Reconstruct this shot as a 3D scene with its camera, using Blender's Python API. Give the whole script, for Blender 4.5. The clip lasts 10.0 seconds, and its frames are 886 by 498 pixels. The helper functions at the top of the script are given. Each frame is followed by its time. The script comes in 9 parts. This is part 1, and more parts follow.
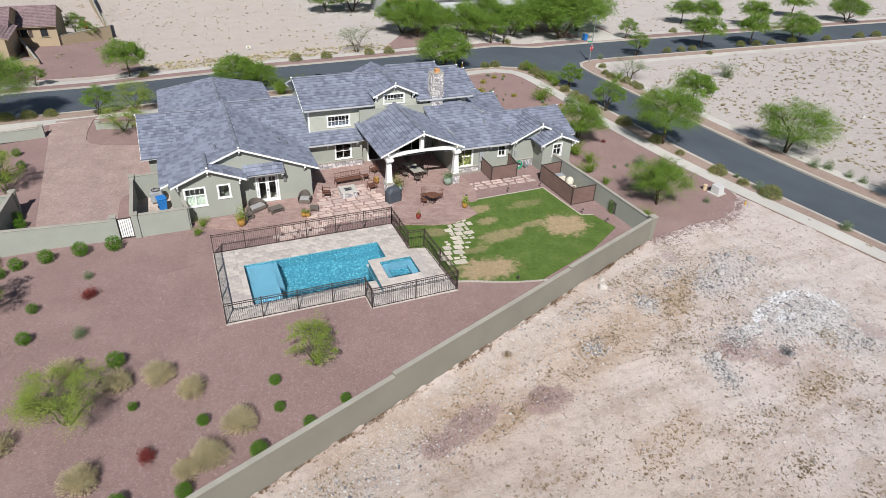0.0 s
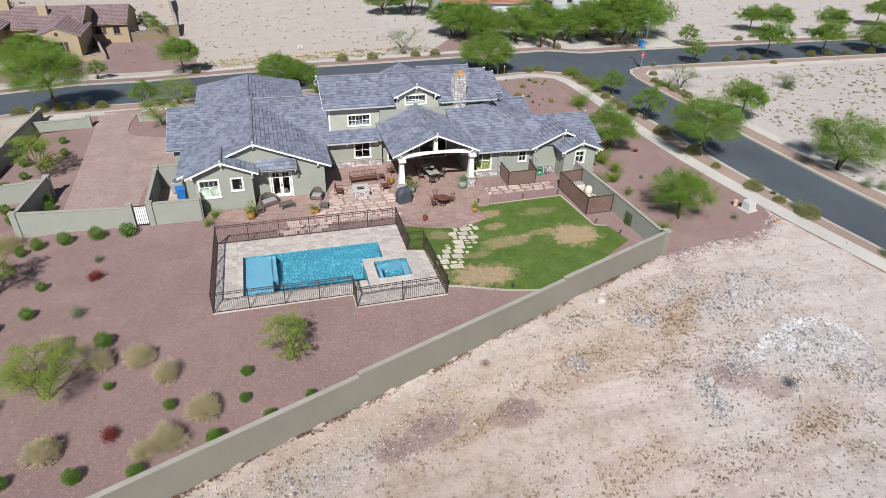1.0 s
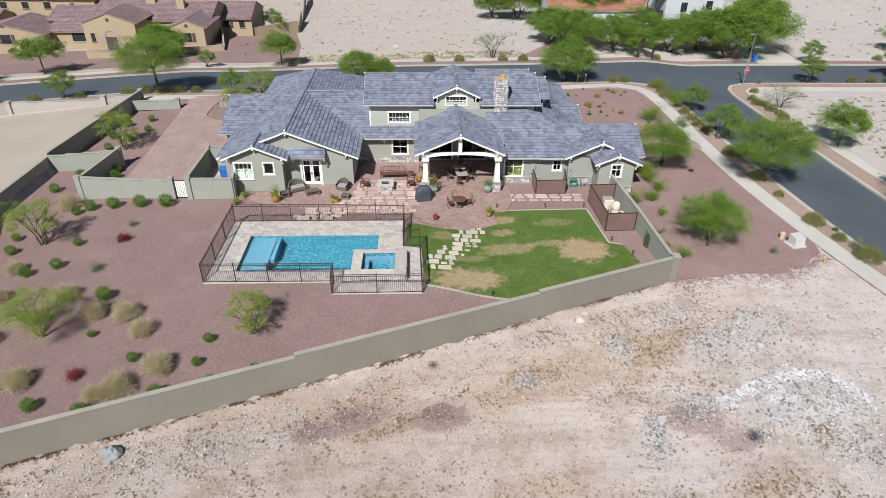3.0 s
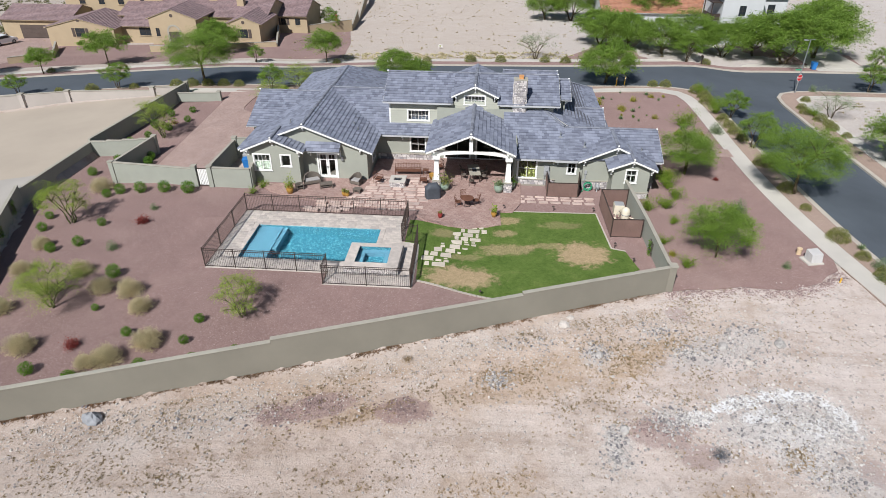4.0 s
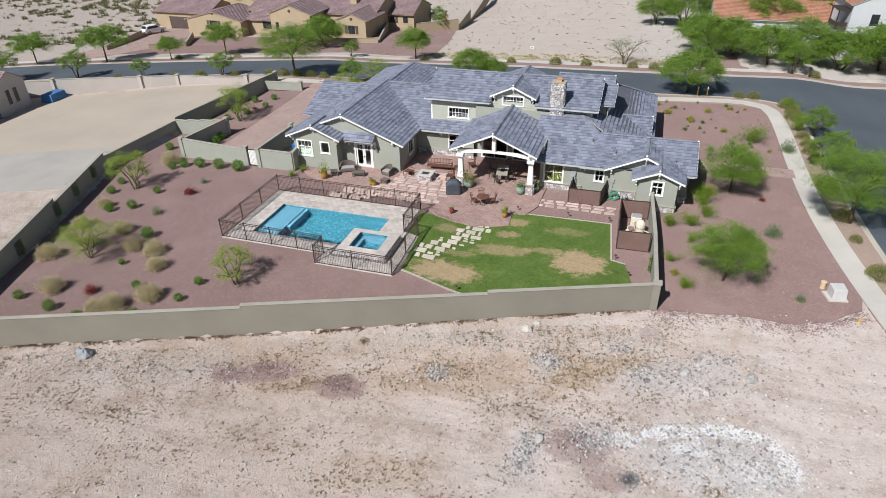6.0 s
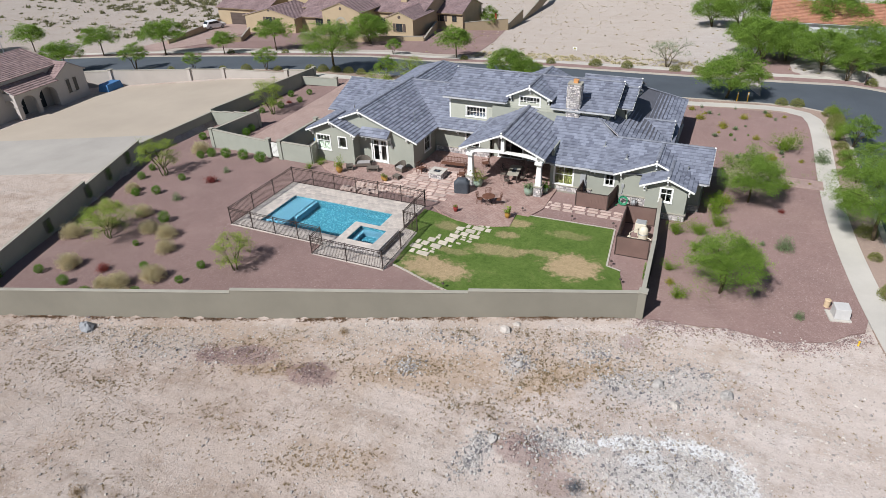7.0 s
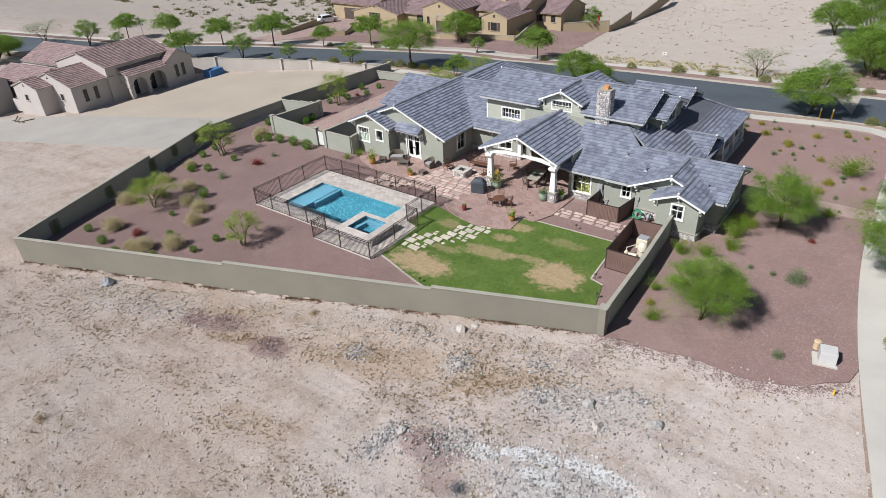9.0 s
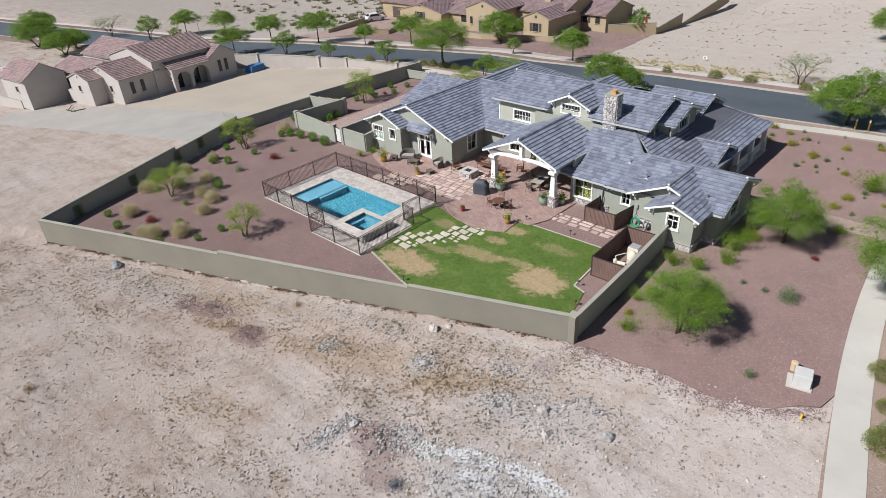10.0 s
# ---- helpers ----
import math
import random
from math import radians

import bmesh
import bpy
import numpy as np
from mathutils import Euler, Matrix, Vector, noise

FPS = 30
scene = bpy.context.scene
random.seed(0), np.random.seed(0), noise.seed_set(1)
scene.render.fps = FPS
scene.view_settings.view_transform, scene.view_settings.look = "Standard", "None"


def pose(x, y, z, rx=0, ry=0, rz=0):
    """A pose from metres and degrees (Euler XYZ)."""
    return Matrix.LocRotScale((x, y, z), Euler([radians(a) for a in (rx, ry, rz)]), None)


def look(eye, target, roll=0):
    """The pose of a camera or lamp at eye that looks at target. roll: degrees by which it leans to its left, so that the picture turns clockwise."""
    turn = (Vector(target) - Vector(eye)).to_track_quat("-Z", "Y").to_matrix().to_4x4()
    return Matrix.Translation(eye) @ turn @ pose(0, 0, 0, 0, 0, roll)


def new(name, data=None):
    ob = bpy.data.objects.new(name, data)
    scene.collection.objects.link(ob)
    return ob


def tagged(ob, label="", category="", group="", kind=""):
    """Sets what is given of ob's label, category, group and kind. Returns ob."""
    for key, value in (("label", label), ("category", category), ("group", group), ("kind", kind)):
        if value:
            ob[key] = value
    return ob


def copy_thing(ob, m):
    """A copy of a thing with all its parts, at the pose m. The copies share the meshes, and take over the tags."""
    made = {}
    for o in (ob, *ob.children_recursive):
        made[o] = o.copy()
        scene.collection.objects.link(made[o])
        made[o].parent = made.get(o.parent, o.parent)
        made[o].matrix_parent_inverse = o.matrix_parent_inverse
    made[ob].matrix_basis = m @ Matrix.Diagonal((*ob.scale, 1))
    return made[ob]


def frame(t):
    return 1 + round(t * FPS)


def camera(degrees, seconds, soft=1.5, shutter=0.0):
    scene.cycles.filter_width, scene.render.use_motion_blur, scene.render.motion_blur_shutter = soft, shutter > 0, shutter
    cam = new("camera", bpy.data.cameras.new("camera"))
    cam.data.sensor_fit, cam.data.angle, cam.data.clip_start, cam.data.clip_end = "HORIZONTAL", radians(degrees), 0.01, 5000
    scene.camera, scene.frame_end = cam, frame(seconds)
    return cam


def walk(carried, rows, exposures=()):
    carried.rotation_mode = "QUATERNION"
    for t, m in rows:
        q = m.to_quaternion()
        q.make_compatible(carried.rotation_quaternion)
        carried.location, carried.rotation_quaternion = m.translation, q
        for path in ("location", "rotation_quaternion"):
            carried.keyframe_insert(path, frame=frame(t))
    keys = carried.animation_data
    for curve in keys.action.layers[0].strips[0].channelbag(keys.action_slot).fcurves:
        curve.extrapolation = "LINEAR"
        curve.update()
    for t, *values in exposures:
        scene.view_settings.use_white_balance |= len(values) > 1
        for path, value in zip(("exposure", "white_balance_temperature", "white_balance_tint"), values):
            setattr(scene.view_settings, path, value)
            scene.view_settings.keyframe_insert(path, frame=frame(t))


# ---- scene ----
# ---- camera ----
cam = camera(71.0, 10.0, soft=0.6)
PATH = [
    (0, (0.548, -0.423, 24.222), (1.238, 1.123, 23.158), 2.7),
    (0.5, (3.015, -1.085, 24.127), (3.603, 0.504, 23.064), 2.3),
    (1, (5.4, -1.641, 24.035), (5.885, -0.016, 22.975), 1.9),
    (1.5, (7.815, -2.198, 23.985), (8.201, -0.545, 22.927), 1.7),
    (2, (10.125, -2.617, 23.962), (10.411, -0.942, 22.906), 1.4),
    (2.5, (12.538, -2.99, 23.915), (12.716, -1.3, 22.86), 1.1),
    (4, (19.723, -3.574, 23.885), (19.592, -1.879, 22.832), 0.2),
    (4.5, (22.216, -3.534, 23.88), (21.978, -1.849, 22.829), -0.2),
    (5, (24.626, -3.393, 23.877), (24.281, -1.725, 22.829), -0.5),
    (5.5, (27.122, -3.134, 23.857), (26.676, -1.489, 22.81), -0.9),
    (7, (34.069, -1.302, 23.735), (33.345, 0.243, 22.692), -1.9),
    (7.5, (36.462, -0.34, 23.688), (35.645, 1.16, 22.647), -2.2),
    (8, (38.655, 0.625, 23.672), (37.75, 2.074, 22.633), -2.6),
    (8.5, (40.761, 1.753, 23.691), (39.768, 3.145, 22.654), -2.8),
    (9, (42.711, 2.925, 23.71), (41.649, 4.268, 22.676), -3.1),
    (9.5, (44.659, 4.311, 23.71), (43.524, 5.596, 22.679), -3.3),
    (10, (46.686, 5.848, 23.726), (45.485, 7.073, 22.698), -3.6),
]
walk(cam, [(t, look(eye, target, roll)) for t, eye, target, roll in PATH])

# ---- sky, sun and exposure ----
SUN_EL, SUN_X, SUN_Y = 44.5, 0.37, 0.929          # height in degrees; the way its light travels over the ground
world = bpy.data.worlds.new("world")
scene.world = world
world.use_nodes = True
wn = world.node_tree.nodes
sky = wn.new("ShaderNodeTexSky")
sky.sky_type, sky.sun_disc = "NISHITA", False
sky.sun_elevation, sky.sun_rotation = radians(SUN_EL), math.atan2(-SUN_X, -SUN_Y) % (2 * math.pi)
sky.air_density, sky.dust_density, sky.ozone_density = 1.0, 0.6, 1.0
wn["Background"].inputs[1].default_value = 0.050
world.node_tree.links.new(sky.outputs[0], wn["Background"].inputs[0])
sun_data = bpy.data.lights.new("sun", "SUN")
sun_data.energy, sun_data.angle, sun_data.color = 4.35, radians(0.53), (0.985, 0.99, 0.99)
sun = new("sun", sun_data)
sun.matrix_world = look((-SUN_X * 100, -SUN_Y * 100, 100 * math.tan(radians(SUN_EL))), (0, 0, 0))
scene.view_settings.exposure = 0.325

# ---- materials ----
MATS = {}


def ramp(nt, fac, stops):
    r = nt.nodes.new("ShaderNodeValToRGB")
    while len(r.color_ramp.elements) < len(stops):
        r.color_ramp.elements.new(0.5)
    for e, (p, c) in zip(r.color_ramp.elements, stops):
        e.position, e.color = p, (*c, 1)
    nt.links.new(fac, r.inputs[0])
    return r.outputs[0]


def mixed(nt, fac, a, b, mode="MIX"):
    m = nt.nodes.new("ShaderNodeMixRGB")
    m.blend_type = mode
    for i, v in enumerate((fac, a, b)):
        if isinstance(v, (int, float)):
            m.inputs[i].default_value = v
        elif isinstance(v, tuple):
            m.inputs[i].default_value = (*v, 1)
        else:
            nt.links.new(v, m.inputs[i])
    return m.outputs[0]


def calc(nt, op, a, b=0.0, c=0.0):
    m = nt.nodes.new("ShaderNodeMath")
    m.operation = op
    for i, v in enumerate((a, b, c)):
        if isinstance(v, (int, float)):
            m.inputs[i].default_value = v
        else:
            nt.links.new(v, m.inputs[i])
    return m.outputs[0]


def noisy(nt, vec, scale, detail=4.0, rough=0.6, out=0):
    n = nt.nodes.new("ShaderNodeTexNoise")
    n.inputs["Scale"].default_value, n.inputs["Detail"].default_value, n.inputs["Roughness"].default_value = scale, detail, rough
    nt.links.new(vec, n.inputs["Vector"])
    return n.outputs[out]


def smoothstep(nt, v, lo, hi):
    m = nt.nodes.new("ShaderNodeMapRange")
    m.interpolation_type = "SMOOTHSTEP"
    m.inputs[1].default_value, m.inputs[2].default_value = lo, hi
    nt.links.new(v, m.inputs[0])
    return m.outputs[0]


def start(name, rough=0.85, metal=0.0, spec=0.3):
    m = bpy.data.materials.new(name)
    m.use_nodes = True
    nt = m.node_tree
    b = nt.nodes["Principled BSDF"]
    b.inputs["Roughness"].default_value, b.inputs["Metallic"].default_value = rough, metal
    b.inputs["Specular IOR Level"].default_value = spec
    tc = nt.nodes.new("ShaderNodeTexCoord")
    MATS[name] = m
    return m, nt, b, tc.outputs["Object"]


def bumped(nt, b, height, strength, dist):
    n = nt.nodes.new("ShaderNodeBump")
    n.inputs["Strength"].default_value, n.inputs["Distance"].default_value = strength, dist
    nt.links.new(height, n.inputs["Height"])
    nt.links.new(n.outputs[0], b.inputs["Normal"])


def plain(name, c, vary=0.18, big=0.6, fine=18.0, rough=0.85, bump=0.25, dist=0.01, island=0.0, single=0.0, metal=0.0, spec=0.3, tint=(1, 1, 1)):
    """A worn surface: slow and fine changes of shade, relief, and a shade of its own for each piece."""
    m, nt, b, co = start(name, rough, metal, spec)
    lo = tuple(v * (1 - vary) for v in c)
    hi = tuple(min(1, v * (1 + vary) * k) for v, k in zip(c, tint))
    col = ramp(nt, noisy(nt, co, big, 5), [(0.3, lo), (0.7, hi)])
    fn = noisy(nt, co, fine, 3, 0.7)
    col = mixed(nt, 0.5, col, ramp(nt, fn, [(0.25, tuple([1 - vary] * 3)), (0.75, (1, 1, 1))]), "MULTIPLY")
    rnd = None
    if island:
        rnd = nt.nodes.new("ShaderNodeNewGeometry").outputs["Random Per Island"]
    if single:
        rnd = nt.nodes.new("ShaderNodeObjectInfo").outputs["Random"]
    if rnd:
        k = island or single
        col = mixed(nt, 1.0, col, ramp(nt, rnd, [(0.0, (1 - k, 1 - k, 1 - k * 0.9)), (0.5, (1, 1, 1)), (1.0, (1 + k * 0.6,) * 3)]), "MULTIPLY")
    nt.links.new(col, b.inputs["Base Color"])
    if bump:
        bumped(nt, b, fn, bump, dist)
    return m


def brickwork(name, c1, c2, mortar, w, h, gap=0.012, rough=0.85, turn=0.0):
    """Small laid pavers."""
    m, nt, b, co = start(name, rough)
    mp = nt.nodes.new("ShaderNodeMapping")
    mp.inputs["Rotation"].default_value[2] = turn
    nt.links.new(co, mp.inputs[0])
    br = nt.nodes.new("ShaderNodeTexBrick")
    nt.links.new(mp.outputs[0], br.inputs["Vector"])
    br.inputs["Color1"].default_value, br.inputs["Color2"].default_value, br.inputs["Mortar"].default_value = (*c1, 1), (*c2, 1), (*mortar, 1)
    br.inputs["Scale"].default_value, br.inputs["Mortar Size"].default_value = 1.0, gap
    br.inputs["Brick Width"].default_value, br.inputs["Row Height"].default_value = w, h
    col = mixed(nt, 0.55, br.outputs[0], ramp(nt, noisy(nt, co, 0.5, 5), [(0.3, (0.72, 0.70, 0.70)), (0.7, (1.1, 1.08, 1.05))]), "MULTIPLY")
    col = mixed(nt, 0.5, col, ramp(nt, noisy(nt, co, 9, 4, 0.7), [(0.3, (0.75, 0.72, 0.72)), (0.7, (1.12, 1.1, 1.1))]), "MULTIPLY")
    nt.links.new(col, b.inputs["Base Color"])
    bumped(nt, b, br.outputs["Fac"], -0.4, 0.01)
    return m


def pebbly(name, c, dark, light, amount=0.30, big=0.25):
    """Loose gravel: stones of several colours over slow patches."""
    m, nt, b, co = start(name, 0.95, 0, 0.1)
    b.inputs["Diffuse Roughness"].default_value = 0.5
    vo = nt.nodes.new("ShaderNodeTexVoronoi")
    vo.inputs["Scale"].default_value = 20
    nt.links.new(co, vo.inputs["Vector"])
    sep = nt.nodes.new("ShaderNodeSeparateColor")
    nt.links.new(vo.outputs["Color"], sep.inputs[0])
    stones = ramp(nt, sep.outputs[0], [(0.0, dark), (0.35, c), (0.75, tuple(v * 1.12 for v in c)), (1.0, light)])
    slow = ramp(nt, noisy(nt, co, big, 6, 0.65), [(0.3, tuple(v * 0.86 for v in c)), (0.7, tuple(v * 1.1 for v in c))])
    col = mixed(nt, amount, slow, stones)
    col = mixed(nt, 0.5, col, ramp(nt, noisy(nt, co, 5.5, 6, 0.8), [(0.3, (0.80, 0.80, 0.80)), (0.7, (1.10, 1.10, 1.10))]), "MULTIPLY")
    rare = calc(nt, "GREATER_THAN", sep.outputs[1], 0.985)
    col = mixed(nt, calc(nt, "MULTIPLY", rare, 0.55), col, light)
    dusty = smoothstep(nt, noisy(nt, co, 0.16, 5, 0.6), 0.52, 0.70)
    col = mixed(nt, calc(nt, "MULTIPLY", dusty, 0.22), col, (0.33, 0.245, 0.215))
    nt.links.new(col, b.inputs["Base Color"])
    bumped(nt, b, vo.outputs["Distance"], -0.5, 0.03)
    return m


def leafy(name, c1, c2, rough=0.6):
    m, nt, b, co = start(name, rough, 0, 0.2)
    r = nt.nodes.new("ShaderNodeNewGeometry").outputs["Random Per Island"]
    col = ramp(nt, r, [(0.0, c1), (1.0, c2)])
    slow = ramp(nt, noisy(nt, co, 0.9, 2), [(0.3, (0.8, 0.82, 0.8)), (0.7, (1.15, 1.12, 1.1))])
    col = mixed(nt, 1.0, col, slow, "MULTIPLY")
    nt.links.new(col, b.inputs["Base Color"])
    tr = nt.nodes.new("ShaderNodeBsdfTranslucent")
    nt.links.new(col, tr.inputs[0])
    mx = nt.nodes.new("ShaderNodeMixShader")
    mx.inputs[0].default_value = 0.42
    nt.links.new(b.outputs[0], mx.inputs[1])
    nt.links.new(tr.outputs[0], mx.inputs[2])
    nt.links.new(mx.outputs[0], nt.nodes["Material Output"].inputs[0])
    return m


# desert soil, with the white spill, the weedy streaks and the red gravel dumped on the open lot
SOIL, nt, b, co = start("desert_soil", 0.95, 0, 0.1)
b.inputs["Diffuse Roughness"].default_value = 0.5
xyz = nt.nodes.new("ShaderNodeSeparateXYZ")
nt.links.new(co, xyz.inputs[0])


def blot(cx, cy, rx, ry, turn=0.0, ragged=0.7, sc=0.5, soft=0.35):
    c, s = math.cos(turn), math.sin(turn)
    dx, dy = calc(nt, "SUBTRACT", xyz.outputs[0], cx), calc(nt, "SUBTRACT", xyz.outputs[1], cy)
    u = calc(nt, "DIVIDE", calc(nt, "ADD", calc(nt, "MULTIPLY", dx, c), calc(nt, "MULTIPLY", dy, s)), rx)
    v = calc(nt, "DIVIDE", calc(nt, "SUBTRACT", calc(nt, "MULTIPLY", dy, c), calc(nt, "MULTIPLY", dx, s)), ry)
    d = calc(nt, "SQRT", calc(nt, "ADD", calc(nt, "MULTIPLY", u, u), calc(nt, "MULTIPLY", v, v)))
    d = calc(nt, "ADD", d, calc(nt, "MULTIPLY", calc(nt, "SUBTRACT", noisy(nt, co, sc, 7, 0.7), 0.5), ragged * 3))
    return smoothstep(nt, d, 0.75 + soft, 0.75)


def grains(scale, lo, hi, keep):
    """Single stones: round cells of which a share is kept, each with a shade of its own."""
    vo = nt.nodes.new("ShaderNodeTexVoronoi")
    vo.inputs["Scale"].default_value = scale
    nt.links.new(co, vo.inputs["Vector"])
    sep = nt.nodes.new("ShaderNodeSeparateColor")
    nt.links.new(vo.outputs["Color"], sep.inputs[0])
    disc = smoothstep(nt, vo.outputs["Distance"], 0.46, 0.30)
    return calc(nt, "MULTIPLY", disc, calc(nt, "LESS_THAN", sep.outputs[0], keep)), ramp(nt, sep.outputs[1], [(0.0, lo), (0.35, tuple((p + q) / 2 for p, q in zip(lo, hi))), (1.0, hi)])


slow = ramp(nt, noisy(nt, co, 0.09, 6, 0.62), [(0.3, (0.428, 0.356, 0.310)), (0.5, (0.464, 0.397, 0.355)), (0.7, (0.480, 0.424, 0.388))])
fine = ramp(nt, noisy(nt, co, 1.6, 8, 0.75), [(0.30, (0.66, 0.63, 0.61)), (0.48, (1, 1, 1)), (0.70, (1.09, 1.09, 1.10))])
col = mixed(nt, 0.8, slow, fine, "MULTIPLY")
mp = nt.nodes.new("ShaderNodeMapping")
mp.inputs["Rotation"].default_value[2], mp.inputs["Scale"].default_value = -0.35, (0.12, 1.3, 1.0)
nt.links.new(co, mp.inputs[0])
col = mixed(nt, 0.55, col, ramp(nt, noisy(nt, mp.outputs[0], 0.8, 6, 0.7), [(0.32, (0.74, 0.70, 0.66)), (0.5, (1, 1, 1)), (0.68, (1.12, 1.12, 1.13))]), "MULTIPLY")
col = mixed(nt, 0.75, col, ramp(nt, noisy(nt, co, 0.33, 7, 0.72), [(0.34, (0.78, 0.71, 0.64)), (0.50, (1.0, 0.99, 0.98)), (0.68, (1.10, 1.10, 1.11))]), "MULTIPLY")
col = mixed(nt, calc(nt, "MULTIPLY", calc(nt, "MAXIMUM", smoothstep(nt, xyz.outputs[1], 55.0, 95.0), smoothstep(nt, xyz.outputs[0], 52.0, 62.0)), 0.75), col, (0.350, 0.315, 0.285))
brown = (0.36, 0.255, 0.16)
for cx, cy, rx, ry, tu, k in ((29.2, 24.2, 2.6, 0.8, 0.75, 0.42), (24.0, 22.6, 6.0, 1.5, 0.36, 0.25), (19.8, 14.4, 3.0, 1.0, 0.3, 0.25), (14.0, 18.9, 2.4, 0.5, 0.3, 0.25), (24.0, 24.0, 14.0, 3.0, 0.36, 0.22), (35.2, 17.6, 0.7, 0.6, 0.0, 0.4), (31.0, 14.6, 2.0, 0.8, 0.2, 0.25), (8.0, 20.0, 9.0, 1.1, 0.37, 0.3)):
    col = mixed(nt, calc(nt, "MULTIPLY", blot(cx, cy, rx, ry, tu, 0.9, 0.45, 0.6), k), col, brown)
grey = (0.40, 0.38, 0.365)
for cx, cy, rx, ry, tu, k in ((35.3, 19.6, 2.9, 1.7, 0.3, 0.6), (33.6, 25.2, 2.8, 1.0, 0.5, 0.5), (29.6, 19.5, 0.9, 0.7, 0.3, 0.6), (26.6, 17.7, 0.6, 1.1, 0.1, 0.5), (26.4, 24.3, 0.7, 0.8, 0.1, 0.5), (37.0, 16.5, 1.8, 1.0, 0.1, 0.5), (20.0, 25.2, 9.0, 0.9, 0.37, 0.35), (4.0, 17.8, 5.0, 1.2, 0.37, 0.3)):
    col = mixed(nt, calc(nt, "MULTIPLY", blot(cx, cy, rx, ry, tu, 1.0, 0.6, 0.8), k * 0.8), col, grey)
white = (0.66, 0.655, 0.65)
for cx, cy, rx, ry, tu, k in ((31.0, 19.7, 0.8, 0.5, 0.35, 0.85), (33.3, 20.9, 1.5, 0.5, 0.35, 0.9), (36.0, 21.7, 1.7, 0.5, 0.15, 0.85), (38.3, 20.4, 0.6, 1.2, 0.25, 0.75), (34.2, 20.0, 1.1, 0.5, 0.3, 0.6), (35.6, 18.8, 2.4, 1.6, 0.2, 0.2), (36.9, 19.6, 1.0, 0.6, 0.4, 0.5)):
    col = mixed(nt, calc(nt, "MULTIPLY", blot(cx, cy, rx, ry, tu, 0.95, 1.9, 0.45), k), col, white)
for cx, cy, rx, ry, tu, k in ((11.4, 19.3, 2.1, 1.15, 0.35, 0.7), (9.3, 18.6, 1.2, 0.9, 0.35, 0.6), (15.95, 19.3, 1.7, 1.1, 0.2, 0.75), (28.9, 18.6, 1.9, 1.3, 0.3, 0.55), (30.6, 17.3, 1.2, 0.9, 0.3, 0.5), (32.0, 28.5, 0.9, 1.0, 0.2, 0.5), (38.6, 17.0, 1.2, 1.0, 0.2, 0.4)):
    col = mixed(nt, calc(nt, "MULTIPLY", blot(cx, cy, rx, ry, tu, 0.35, 1.1, 0.2), min(1.0, k * 1.1)), col, (0.285, 0.205, 0.188))
for cx, cy, rx, ry, tu, k in ((15.9, 21.1, 1.1, 0.45, 0.35, 0.7), (15.0, 13.0, 8.0, 1.0, 0.2, 0.35), (4.0, 12.0, 6.0, 1.5, -0.1, 0.35), (-22.0, 36.0, 9.0, 5.0, 0.4, 0.3), (31.0, 29.6, 4.0, 0.4, 0.37, 0.5), (43.0, 28.0, 3.0, 3.0, 0.1, 0.4)):
    col = mixed(nt, calc(nt, "MULTIPLY", blot(cx, cy, rx, ry, tu, 0.6, 0.4, 0.6), k), col, (0.50, 0.43, 0.385))
grit = ramp(nt, noisy(nt, co, 9.0, 5, 0.8), [(0.30, (0.60, 0.56, 0.53)), (0.43, (1, 1, 1)), (0.68, (1.14, 1.14, 1.14))])
col = mixed(nt, 0.8, col, grit, "MULTIPLY")
col = mixed(nt, 1.0, col, ramp(nt, smoothstep(nt, xyz.outputs[0], 20.0, 33.0), [(0.0, (1.025, 0.995, 0.975)), (1.0, (1.02, 1.03, 1.06))]), "MULTIPLY")
stony = calc(nt, "ADD", 0.25, smoothstep(nt, noisy(nt, co, 0.22, 5, 0.7), 0.44, 0.62))
m1, c1 = grains(6.5, (0.26, 0.235, 0.22), (0.60, 0.57, 0.55), 0.06)
col = mixed(nt, calc(nt, "MINIMUM", calc(nt, "MULTIPLY", m1, stony), 0.9), col, c1)
m2, c2 = grains(13.0, (0.19, 0.16, 0.14), (0.64, 0.61, 0.59), 0.20)
col = mixed(nt, calc(nt, "MINIMUM", calc(nt, "MULTIPLY", m2, stony), 0.85), col, c2)
nt.links.new(col, b.inputs["Base Color"])
bumped(nt, b, calc(nt, "ADD", noisy(nt, co, 5.0, 8, 0.8), calc(nt, "MULTIPLY", m1, 0.5)), 1.0, 0.09)

